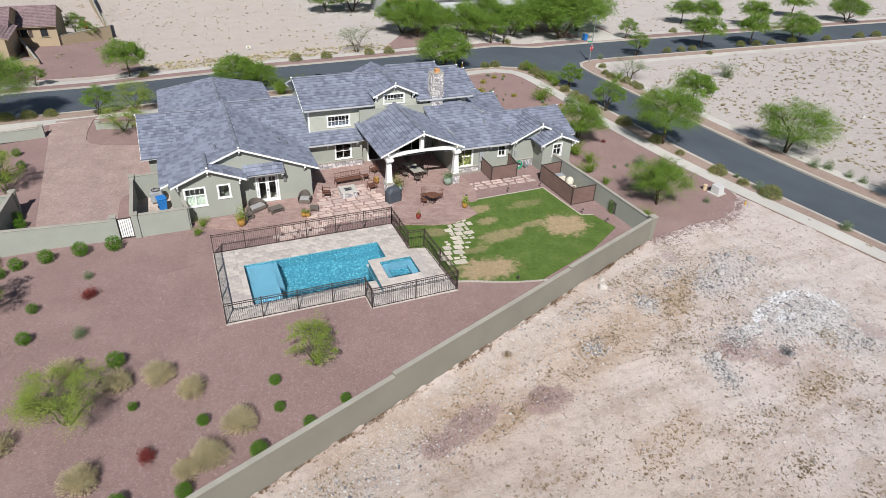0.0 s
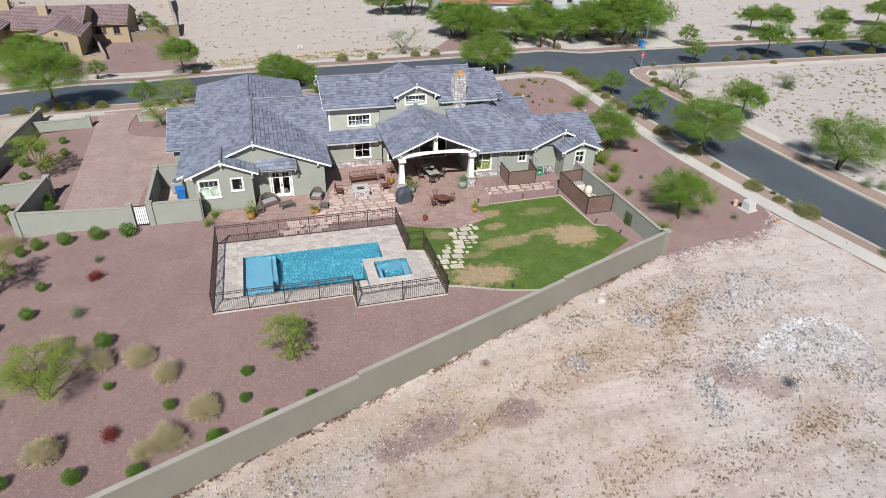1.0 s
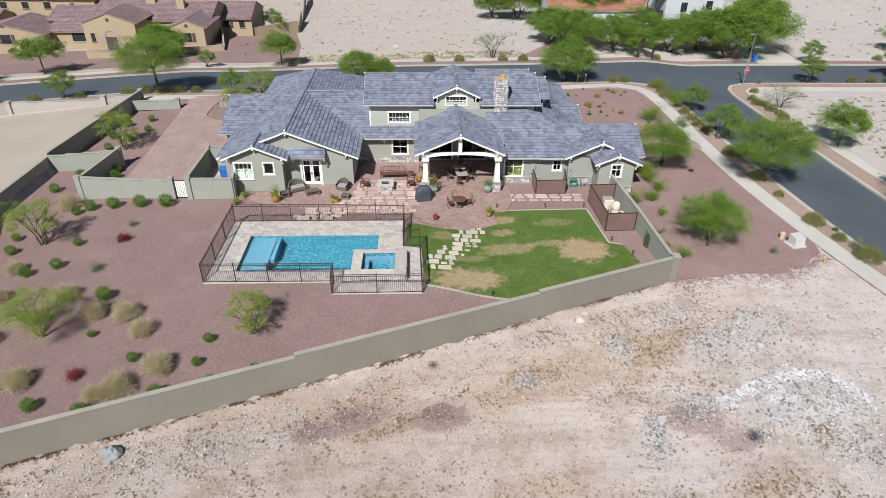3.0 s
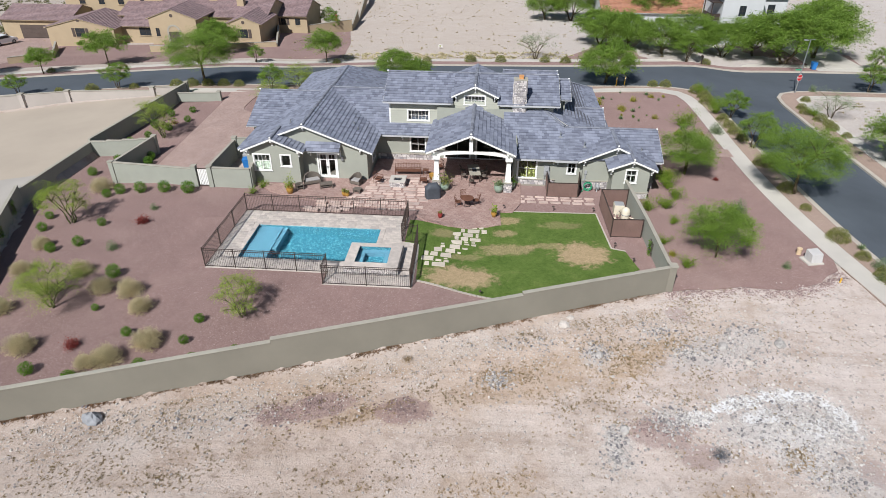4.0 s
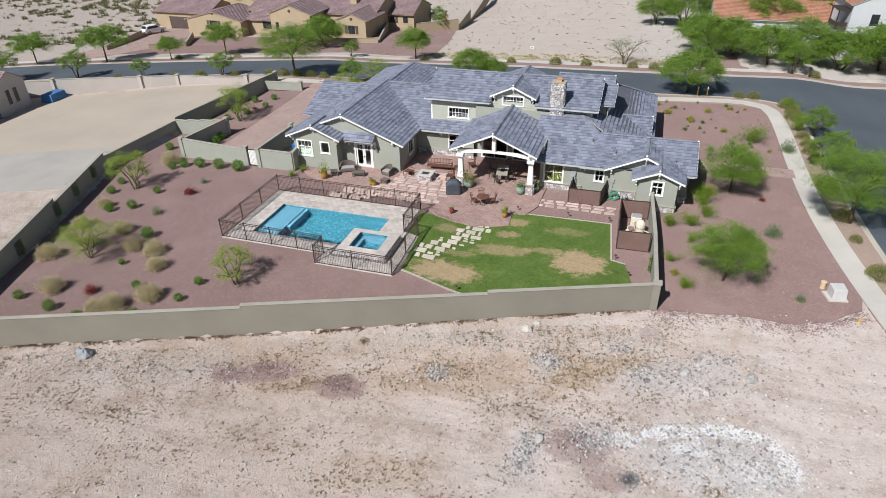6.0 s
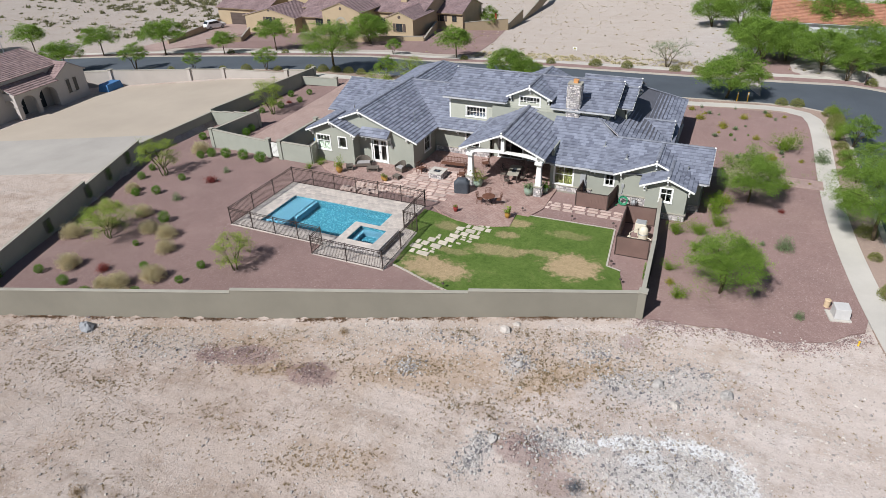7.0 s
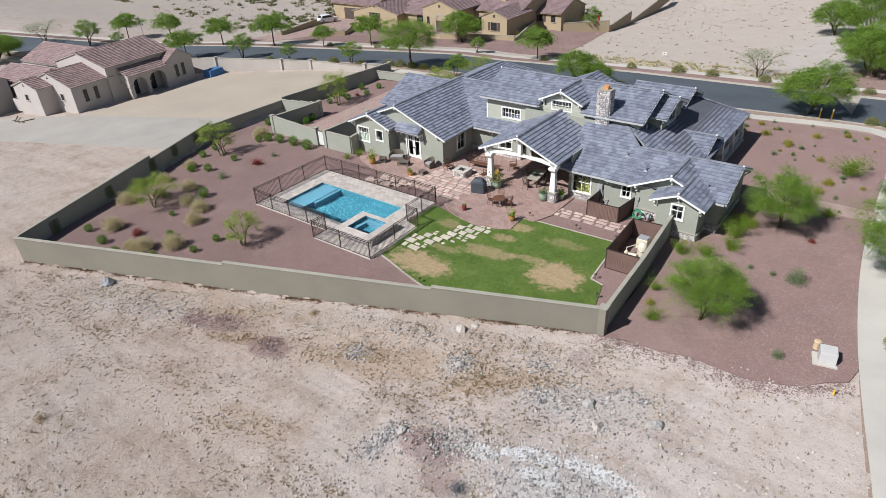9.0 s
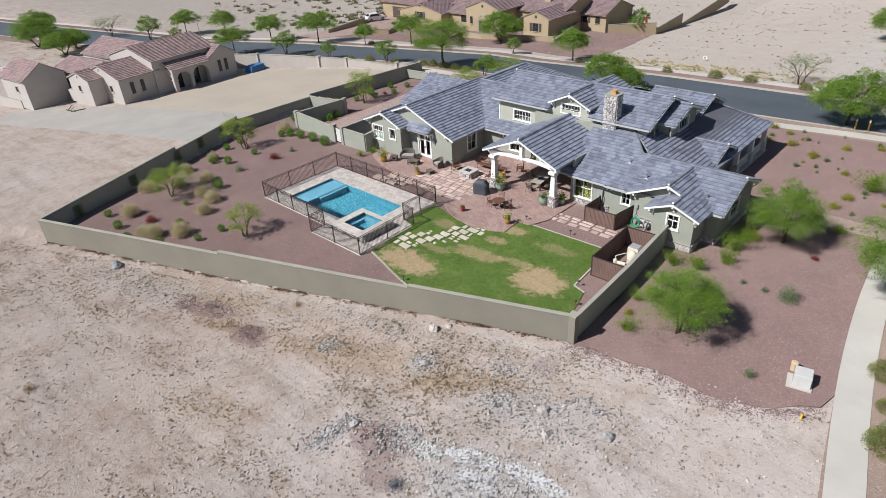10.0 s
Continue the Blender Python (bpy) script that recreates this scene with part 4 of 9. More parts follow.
def rake(axis, pos, mid, half, z_ridge, pitch, parent=None, side=1):
    """White barge boards on a gable end, just under the tiles, with the little white balls on top and brackets below."""
    b = Build()
    for s in (-1, 1):
        e, ze = mid + s * half, z_ridge - pitch * half
        top = [(mid, z_ridge - 0.005), (e, ze - 0.005), (e, ze - 0.15), (mid, z_ridge - 0.155)]
        if axis == "y":
            vs = [(x, pos - 0.035, z) for x, z in top] + [(x, pos + 0.015, z) for x, z in top]
        else:
            vs = [(pos + 0.035, x, z) for x, z in top] + [(pos - 0.015, x, z) for x, z in top]
        b.add(vs, [(0, 1, 2, 3), (7, 6, 5, 4), (0, 4, 5, 1), (1, 5, 6, 2), (2, 6, 7, 3), (3, 7, 4, 0)])
    b.made("barge_board", TRIM, parent or house)
    for s in (-0.82, 0, 0.82):
        x, z = mid + s * half, z_ridge - pitch * abs(s) * half - 0.2
        k = Build()
        for d0, d1, z0, z1 in ((0.0, 0.50, z - 0.14, z), (0.38, 0.50, z - 0.55, z - 0.14)):
            if axis == "y":
                k.box(x - 0.06, pos + d0, z0, x + 0.06, pos + d1, z1)
            else:
                k.box(pos - side * (d1 if side > 0 else d0), x - 0.06, z0, pos - side * (d0 if side > 0 else d1), x + 0.06, z1)
        if axis == "y":
            k.tube((x, pos + 0.06, z - 0.12), (x, pos + 0.44, z - 0.48), 0.045, 0.045, 4)
        else:
            k.tube((pos - side * 0.06, x, z - 0.12), (pos - side * 0.44, x, z - 0.48), 0.045, 0.045, 4)
        k.made("bracket", TRIM, parent or house)
    c = Build()
    p = (mid, pos + 0.05, z_ridge + 0.08) if axis == "y" else (pos - 0.05, mid, z_ridge + 0.08)
    c.lathe(p[0], p[1], [(0.02, p[2] - 0.08), (0.09, p[2] - 0.03), (0.10, p[2] + 0.02), (0.05, p[2] + 0.07)], 10)
    c.made("ridge_end", TRIM, parent or house)


def veneer(axis, pos, a0, a1, z0, z1, parent=None, size=0.30, cap=True):
    """A skin of rough stones in mortar."""
    put, b = facing(axis, pos), Build()
    back = Build()
    put(back, a0, -0.03, z0, a1, -0.002, z1)
    skin = back.made("stone_base", MORTAR, parent or house, "rough pale stone veneer")
    z = z0
    while z < z1 - 0.05:
        h = min(size * random.uniform(0.5, 0.9), z1 - z)
        s = a0
        while s < a1 - 0.04:
            w = min(size * random.uniform(0.6, 1.5), a1 - s)
            d = -0.05 - 0.05 * random.random()
            g, k = 0.012, 0.03
            i = len(b.v)
            put(b, s + g, d, z + g, s + w - g, -0.02, z + h - g)
            # knock the outer corners in
            cx, cz = s + w / 2, z + h / 2
            for j in range(i, i + 8):
                x, y, zz = b.v[j]
                out = (y < pos - 0.03) if axis == "y" else ((x > pos + 0.03) if axis == "x" else (x < pos - 0.03))
                if out:
                    f = random.uniform(0.72, 0.92)
                    if axis == "y":
                        b.v[j] = (cx + (x - cx) * f, y, cz + (zz - cz) * f)
                    else:
                        b.v[j] = (x, cx + (y - cx) * f, cz + (zz - cz) * f)
            b.made("stone", STONE_ONE, skin)
            b = Build()
            s += w
        z += h
    if cap:
        c = Build()
        put(c, a0 - 0.02, -0.13, z1, a1 + 0.02, -0.002, z1 + 0.07)
        c.made("stone_sill", CAPSTONE, skin)
    return skin


PITCH = 0.415
# west wing
h1 = window("y", 45.0, -0.62, 0.98, 0.98, 2.60, 4, 1, (DRAPE, 1.05, 1.85), 0.55)
h2 = window("y", 45.0, 1.78, 2.78, 1.40, 2.60, 1, 1)
wall("y", 45.0, -0.85, 3.45, -0.3, 3.0, [h1, h2], gable=(1.28, 3.92))
wall("x", 3.45, 45.2, 46.1, -0.3, 3.0)
wall("-x", -0.85, 45.2, 46.1, -0.3, 3.0)
door_hole = (4.86, 6.44, 0.02, 2.36)
wall("y", 46.1, -1.6, 9.2, -0.3, 2.75, [door_hole], gable=(3.8, 4.78))
h3 = window("x", 9.2, 48.3, 49.75, 0.62, 2.40, 2, 2)
wall("x", 9.2, 46.3, 51.0, -0.3, 2.75, [h3])
wall("-x", -1.6, 46.3, 52.0, -0.3, 2.75)
# west end and the garage block behind it
wall("y", 51.95, -2.9, -1.6, -0.3, 2.7)
h4 = window("-x", -2.9, 55.6, 57.4, 1.0, 2.3, 2, 2)
wall("-x", -2.9, 52.15, 61.1, -0.3, 2.65, [h4], gable=(56.55, 4.38))
wall("-y", 61.1, -2.7, -1.2, -0.3, 2.65)
wall("-x", -1.2, 61.1, 69.0, -0.3, 2.65)
wall("-y", 69.0, -1.0, 8.2, -0.3, 2.65)
wall("x", 8.4, 58.8, 68.8, -0.3, 2.65)
# link between the wings, with the upper storey behind
h5 = window("y", 50.85, 12.35, 13.92, 0.74, 2.33, 2, 2)
wall("y", 50.85, 9.2, 14.9, -0.3, 2.7, [h5])
h6 = window("y", 51.9, 12.02, 14.16, 3.42, 4.55, 6, 2)
h7 = window("y", 51.9, 17.28, 19.34, 5.08, 6.05, 6, 2)
wall("y", 51.9, 10.4, 25.5, 2.9, 5.4, [h6], material=SIDING)
wall("y", 51.896, 16.7, 19.95, 4.7, 6.14, [h7], gable=(18.33, 6.85), material=SIDING, thick=0.19)
wall("x", 25.5, 52.1, 58.7, 2.9, 5.4, gable=(55.35, 6.9))
wall("-x", 10.4, 52.1, 58.7, 2.9, 5.4, gable=(55.35, 6.9), material=SIDING)
wall("-y", 58.9, 10.4, 25.5, 2.2, 5.4)
for i in range(12):
    z = 3.0 + i * 0.2
    for s0, s1 in ((10.4, 12.0), (14.18, 25.5)) if 3.25 < z < 4.6 else ((10.4, 25.5),):
        laps = Build().add([(s0, 51.872, z), (s1, 51.872, z), (s1, 51.892, z + 0.2), (s0, 51.892, z + 0.2), (s0, 51.898, z), (s1, 51.898, z)], [(0, 1, 2, 3), (4, 5, 1, 0)])
        laps.made("siding_board", SIDING, house)
corner = Build()
corner.box(10.36, 51.85, 2.95, 10.50, 51.90, 5.35)
corner.made("corner_board", TRIM, house)
# back wall of the covered terrace with its sliding doors
wall("y", 51.4, 14.9, 22.0, -0.3, 4.9, [(15.6, 18.0, 0.0, 2.3), (18.6, 21.2, 0.0, 2.3), (16.6, 17.5, 3.3, 4.1), (17.8, 18.8, 3.3, 4.3), (19.1, 20.0, 3.3, 4.1)])
for s0, s1, z0, z1, c in ((15.52, 18.08, -0.08, 2.38, 2), (18.52, 21.28, -0.08, 2.38, 2), (16.52, 17.58, 3.24, 4.18, 1), (17.72, 18.88, 3.24, 4.38, 1), (19.02, 20.08, 3.24, 4.18, 1)):
    window("y", 51.4, s0, s1, z0, z1, c, 1)
wall("-x", 22.0, 46.7, 51.4, -0.3, 3.6)
# east of the terrace
h8 = window("y", 46.5, 22.28, 24.05, 0.45, 2.40, 2, 2, (CURTAIN, 0.5, 2.3))
h9 = window("y", 46.5, 26.55, 27.42, 0.98, 2.12, 2, 1, None, 0.42)
wall("y", 46.5, 22.0, 27.9, -0.3, 2.55, [h8, h9])
wall("y", 46.1, 27.9, 33.2, -0.3, 2.62, gable=(30.53, 3.76))
wall("-x", 27.9, 46.3, 46.9, -0.3, 2.62)
h10 = window("y", 44.5, 31.13, 32.15, 1.26, 2.54, 2, 1, None, 0.42)
wall("y", 44.5, 30.15, 33.15, -0.3, 2.62, [h10], gable=(31.64, 3.26))
wall("x", 33.15, 44.7, 46.7, -0.3, 2.62)
wall("-x", 30.15, 44.7, 46.1, -0.3, 2.62)
wall("y", 46.6, 33.15, 34.0, -0.3, 2.55)
h11 = window("x", 34.0, 48.9, 50.6, 0.9, 2.3, 2, 2)
wall("x", 34.0, 46.8, 52.9, -0.3, 2.55, [h11], gable=(49.75, 3.85))
wall("-y", 53.1, 30.0, 34.0, -0.3, 2.55)
wall("x", 30.0, 53.1, 60.6, -0.3, 2.6)
h12 = window("x", 26.72, 55.3, 57.2, 4.15, 5.3, 3, 1)
wall("x", 26.72, 53.95, 58.65, 3.2, 5.35, [h12], gable=(56.3, 6.2))
wall("y", 53.95, 25.5, 26.6, 3.2, 5.35)
wall("x", 26.2, 60.0, 65.4, 2.6, 4.3, gable=(62.7, 5.15))
wall("-y", 66.4, 13.5, 27.4, -0.3, 2.6)
wall("-y", 62.4, 8.4, 13.5, -0.3, 2.6)
wall("x", 27.4, 60.6, 66.2, -0.3, 2.9)

# slopes
gable_roof("y", 45.72, 57.2, 3.8, 5.95, 4.98, 0.395)
rake("y", 45.72, 3.8, 5.95, 4.98, 0.395)
gable_roof("y", 44.55, 47.5, 1.28, 2.72, 4.14, PITCH)
rake("y", 44.55, 1.28, 2.72, 4.14, PITCH)
roof([(3.9, 45.25, 2.86), (6.98, 45.25, 2.86), (6.98, 46.1, 3.42), (3.9, 46.1, 3.42)])
gable_roof("x", -3.4, 4.0, 56.55, 5.1, 4.5, 0.375)
rake("x", -3.41, 56.55, 5.1, 4.5, 0.375, side=-1)
# hipped garage block
roof([(-1.75, 69.6, 2.42), (-1.75, 56.5, 2.42), (3.6, 56.5, 4.56), (3.6, 65.6, 4.56)])
roof([(8.95, 56.5, 2.42), (8.95, 69.6, 2.42), (3.6, 65.6, 4.56), (3.6, 56.5, 4.56)])
roof([(8.95, 69.6, 2.42), (-1.75, 69.6, 2.42), (3.6, 65.6, 4.56)])
ridge((3.6, 57, 4.6), (3.6, 65.6, 4.6))
ridge((3.6, 65.6, 4.58), (8.95, 69.6, 2.46))
ridge((3.6, 65.6, 4.58), (-1.75, 69.6, 2.46))
# link
roof([(8.5, 50.3, 2.60), (16.0, 50.3, 2.60), (16.0, 56.7, 4.92), (3.8, 56.7, 4.92), (3.8, 55.0, 4.30)])
roof([(12.5, 63.0, 2.60), (3.8, 63.0, 2.60), (3.8, 56.7, 4.92), (12.5, 56.7, 4.92)])
ridge((3.8, 56.7, 4.95), (10.6, 56.7, 4.95))
# upper storey
roof([(9.9, 51.4, 5.40), (16.32, 51.4, 5.40), (16.32, 55.4, 7.02), (9.9, 55.4, 7.02)])
roof([(20.38, 51.4, 5.40), (26.02, 51.4, 5.40), (26.02, 55.4, 7.02), (20.38, 55.4, 7.02)])
roof([(16.32, 52.9, 6.0), (20.38, 52.9, 6.0), (20.38, 55.4, 7.02), (16.32, 55.4, 7.02)])
roof([(26.02, 59.4, 5.40), (9.9, 59.4, 5.40), (9.9, 55.4, 7.02), (26.02, 55.4, 7.02)])
ridge((9.9, 55.4, 7.05), (26.02, 55.4, 7.05))
rake("x", 26.02, 55.4, 4.0, 7.02, 0.405)
rake("x", 9.89, 55.4, 4.0, 7.02, 0.405, side=-1)
gable_roof("y", 51.45, 55.6, 18.34, 2.15, 7.0, 0.46)
rake("y", 51.45, 18.34, 2.15, 7.0, 0.46)
gable_roof("y", 55.2, 59.1, 18.34, 3.2, 6.86, PITCH)
gable_roof("x", 25.0, 27.2, 56.3, 2.9, 6.38, 0.36)
rake("x", 27.2, 56.3, 2.9, 6.38, 0.36)
gable_roof("x", 20.9, 26.65, 62.7, 3.2, 5.34, 0.40)
rake("x", 26.65, 62.7, 3.2, 5.34, 0.40)
# terrace gable
gable_roof("y", 44.2, 52.0, 18.3, 3.74, 5.16, 0.435)
rake("y", 44.2, 18.3, 3.74, 5.16, 0.435)
# main slope east of it, hipped to the east
roof([(21.0, 45.95, 2.54), (27.6, 45.95, 2.54), (30.1, 46.2, 2.64), (24.5, 51.9, 4.86), (21.0, 51.9, 4.86)])
roof([(31.0, 46.5, 2.52), (31.0, 66.4, 2.52), (26.3, 63.6, 4.42), (25.4, 62.0, 4.62), (25.4, 51.9, 4.62), (24.6, 51.9, 4.9)])
ridge((24.5, 51.9, 4.88), (26.4, 49.75, 4.10))
gable_roof("x", 26.4, 34.5, 49.75, 3.65, 4.04, 0.40)
rake("x", 34.5, 49.75, 3.65, 4.04, 0.40)
gable_roof("y", 45.6, 49.75, 30.53, 3.15, 3.98, 0.45, True)
rake("y", 45.6, 30.53, 3.15, 3.98, 0.45)
gable_roof("y", 44.08, 47.6, 31.64, 2.0, 3.46, 0.41, True)
rake("y", 44.08, 31.64, 2.0, 3.46, 0.41)
gable_roof("x", 27.0, 30.75, 56.2, 2.2, 3.64, 0.42)
rake("x", 30.75, 56.2, 2.2, 3.64, 0.42)
# street-side veranda
roof([(31.0, 66.4, 2.52), (13.6, 66.8, 2.5), (13.6, 62.8, 4.2), (26.3, 63.6, 4.42)])
ridge((31.0, 66.4, 2.56), (26.3, 63.6, 4.46))
roof([(22.0, 66.9, 2.5), (13.4, 66.9, 2.5), (13.4, 58.6, 4.3), (22.0, 58.6, 4.3)])
wall("-x", 13.5, 59.1, 66.2, -0.3, 2.6)
for y in (59.2, 62.6, 65.8):
    v = Build().box(30.35, y - 0.3, -0.3, 30.9, y + 0.3, 0.9)
    v.made("pedestal", STONE, house)
    Build().frustum(30.62, y, 0.9, 2.45, 0.2, 0.2, 0.15, 0.15).made("column", TRIM, house)
rail = Build()
for y0, y1 in ((59.5, 62.3), (62.9, 65.5)):
    rail.box(30.58, y0, 0.85, 30.66, y1, 0.93).box(30.58, y0, 0.2, 30.66, y1, 0.28)
    for i in range(int((y1 - y0) / 0.14)):
        rail.box(30.60, y0 + i * 0.14, 0.28, 30.64, y0 + i * 0.14 + 0.05, 0.85)
rail.made("balustrade", TRIM, house)
Build().box(27.4, 58.4, -0.3, 31.0, 66.2, 0.04).made("veranda_floor", CONCRETE, house)
Build().box(-0.8, 46.2, -0.32, 33.9, 52.8, -0.06).box(-0.8, 52.8, -0.32, 27.4, 66.0, -0.06).made("floor_slab", INSIDE, house)

# eave gutters and brackets
for x0, x1, y, z in ((9.9, 14.4, 50.28, 2.57), (22.1, 25.45, 45.92, 2.52), (25.45, 27.4, 45.92, 2.46), (9.95, 16.2, 51.38, 5.36), (20.6, 26.0, 51.38, 5.36), (33.6, 34.4, 46.08, 2.54)):
    g = Build().box(x0, y - 0.10, z - 0.12, x1, y, z)
    g.made("gutter", FASCIA, house)
for x, y, z in ((11.7, 50.3, 2.45), (25.4, 45.95, 2.42), (25.75, 45.95, 2.42), (14.4, 50.3, 2.45)):
    Build().box(x - 0.06, y, z - 0.14, x + 0.06, y + 0.5, z).box(x - 0.06, y + 0.4, z - 0.5, x + 0.06, y + 0.5, z - 0.14).made("bracket", TRIM, house)

# double french doors under their little roof
fd = Build()
fd.box(4.74, 46.05, 0.0, 4.86, 46.14, 2.46).box(6.44, 46.05, 0.0, 6.56, 46.14, 2.46).box(4.86, 46.05, 2.36, 6.44, 46.14, 2.46)
fdoor = fd.made("french_door", TRIM, house, "white glazed double french doors")
for x0, x1 in ((4.88, 5.64), (5.66, 6.42)):
    d = Build().box(x0, 46.14, 0.03, x0 + 0.13, 46.19, 2.34).box(x1 - 0.13, 46.14, 0.03, x1, 46.19, 2.34).box(x0 + 0.13, 46.14, 0.03, x1 - 0.13, 46.19, 0.28).box(x0 + 0.13, 46.14, 2.2, x1 - 0.13, 46.19, 2.34)
    d.box(x0 + 0.13, 46.145, 1.72, x1 - 0.13, 46.185, 1.77).box((x0 + x1) / 2 - 0.015, 46.145, 1.77, (x0 + x1) / 2 + 0.015, 46.185, 2.2)
    d.made("leaf", TRIM, fdoor)
    Build().box(x0 + 0.13, 46.162, 0.28, x1 - 0.13, 46.168, 2.2).made("pane", GLASS, fdoor).visible_shadow = False
Build().box(5.58, 46.08, 1.0, 5.62, 46.14, 1.12).box(5.68, 46.08, 1.0, 5.72, 46.14, 1.12).made("door_handle", IRON, fdoor)
for x in (4.2, 6.85):
    Build().box(x - 0.05, 45.35, 2.55, x + 0.05, 46.1, 2.7).box(x - 0.05, 46.0, 2.1, x + 0.05, 46.1, 2.55).made("bracket", TRIM, house)
lan = Build().box(6.92, 45.93, 1.75, 7.12, 46.1, 2.15)
lan.made("wall_lantern", GALV, house, "dark metal wall lantern")

# terrace posts, arched beam and king post
for x in (15.42, 21.5):
    ped = Build().box(x - 0.30, 44.45, -0.02, x + 0.30, 45.05, 0.85)
    pd = ped.made("pedestal", MORTAR, house)
    for ax, ps, s0, s1 in (("y", 44.45, x - 0.30, x + 0.30), ("x", x + 0.30, 44.45, 45.05), ("-x", x - 0.30, 44.45, 45.05)):
        veneer(ax, ps, s0, s1, 0.0, 0.85, house, 0.24, False)
    Build().box(x - 0.38, 44.37, 0.85, x + 0.38, 45.13, 0.94).made("pedestal_cap", CAPSTONE, house)
    Build().frustum(x, 44.75, 0.94, 2.72, 0.25, 0.25, 0.17, 0.17).made("column", TRIM, house, "tapered white column")
    Build().box(x - 0.24, 44.51, 2.72, x + 0.24, 44.99, 2.90).box(x - 0.30, 44.30, 2.90, x + 0.30, 45.05, 3.10).made("capital", TRIM, house)
n = 16
soffit = []
for i in range(n + 1):
    x = 15.0 + 6.95 * i / n
    soffit.append((x, 3.10 + (0.25 * (1 - ((x - 18.47) / 3.0) ** 2) if abs(x - 18.47) < 3.0 else 0)))
side = soffit + [(21.95, 3.50), (15.0, 3.50)]
k = len(side)
beam = Build().add([(x, 44.6, z) for x, z in side] + [(x, 44.9, z) for x, z in side], [tuple(range(k)), tuple(range(2 * k - 1, k - 1, -1))] + [((i + 1) % k, i, k + i, k + (i + 1) % k) for i in range(k)])
beam.made("arched_beam", TRIM, house, "white arched timber beam")
Build().box(18.16, 44.58, 3.50, 18.46, 44.92, 4.85).made("king_post", TRIM, house)
Build().box(14.9, 44.9, 3.30, 15.15, 51.4, 3.55).made("side_beam", TRIM, house)
Build().box(21.5, 45.05, 3.30, 21.75, 46.5, 3.55).made("side_beam", TRIM, house)
veneer("y", 46.5, 22.6, 25.6, -0.1, 0.42)
veneer("y", 46.1, 27.95, 30.1, -0.1, 0.62)
veneer("y", 44.5, 30.2, 33.2, -0.1, 0.42)
veneer("x", 33.15, 44.45, 46.5, -0.1, 0.42)
veneer("x", 34.0, 46.6, 52.9, -0.1, 0.42)
veneer("y", 50.85, 9.3, 14.9, -0.05, 0.55)
veneer("y", 46.6, 33.2, 34.0, -0.1, 0.42)

# chimney
ch = Build().box(21.82, 51.42, 4.5, 22.92, 52.3, 7.62)
chim = ch.made("chimney", MORTAR, house, "rough stone chimney with a clay flue pot")
for ax, ps, s0, s1 in (("y", 51.42, 21.82, 22.92), ("x", 22.92, 51.42, 52.3), ("-x", 21.82, 51.42, 52.3)):
    veneer(ax, ps, s0, s1, 4.5, 7.6, chim, 0.24, False)
Build().box(21.70, 51.30, 5.15, 23.04, 52.0, 5.30).made("chimney_apron", GALV, chim)
Build().box(21.76, 51.36, 7.62, 22.98, 52.36, 7.68).made("chimney_crown", CAPSTONE, chim)
pot = Build().box(22.22, 51.64, 7.68, 22.60, 52.0, 7.92).box(22.20, 51.62, 7.90, 22.62, 52.02, 7.98)
pot.made("flue_pot", CLAY, chim, "orange clay flue pot")
# vent pipes
for x, y, z in ((7.4, 50.0, 3.5), (7.9, 49.2, 3.3), (25.9, 52.6, 4.3), (26.0, 48.6, 3.6), (28.0, 47.5, 3.2), (2.2, 47.8, 4.35), (32.8, 47.2, 3.0)):
    p = Build().tube((x, y, z - 0.2), (x, y, z + (0.65 if z == 4.3 else 0.38)), 0.06, 0.06, 8)
    p.frustum(x, y, z - 0.02, z + 0.05, 0.18, 0.18, 0.09, 0.09)
    p.made("vent_pipe", GALV, house)
# meter box and conduits
mb = Build().box(24.62, 46.30, 0.9, 25.05, 46.5, 1.75).box(24.66, 46.36, 0.0, 24.72, 46.5, 0.9).box(24.9, 46.36, 0.0, 24.96, 46.5, 0.9).box(25.05, 46.40, 0.6, 25.15, 46.5, 1.2)
mb.lathe(24.84, 46.27, [(0.09, 1.33), (0.09, 1.38)], 10)
mb.made("meter_box", ACGREY, house, "grey electricity meter box with conduits")
Build().box(28.05, 45.98, 1.3, 28.25, 46.1, 1.6).box(28.1, 46.02, 0.6, 28.18, 46.1, 1.3).box(27.95, 46.02, 0.5, 28.3, 46.1, 0.75).made("junction_box", ACGREY, house)

# ---- yard walls ----
def run_wall(name, a, b, z0, z1, material, thick=0.2, cap=True, label="smooth taupe stucco garden wall", capmat=None):
    (x0, y0), (x1, y1) = a, b
    l = math.hypot(x1 - x0, y1 - y0)
    nx_, ny_ = -(y1 - y0) / l, (x1 - x0) / l
    k = thick / 2

    def ring(w):
        return [(x0 + nx_ * w, y0 + ny_ * w), (x0 - nx_ * w, y0 - ny_ * w), (x1 - nx_ * w, y1 - ny_ * w), (x1 + nx_ * w, y1 + ny_ * w)]

    ob = structure(Build().prism(ring(k), z0, z1).made(name, material), label, "wall")
    if cap:
        soften(Build().prism(ring(k + 0.035), z1, z1 + 0.07).made("wall_cap", capmat or CAPSTONE, ob), 0.015)
    return ob


def along(a, b, t):
    return (a[0] + (b[0] - a[0]) * t, a[1] + (b[1] - a[1]) * t)


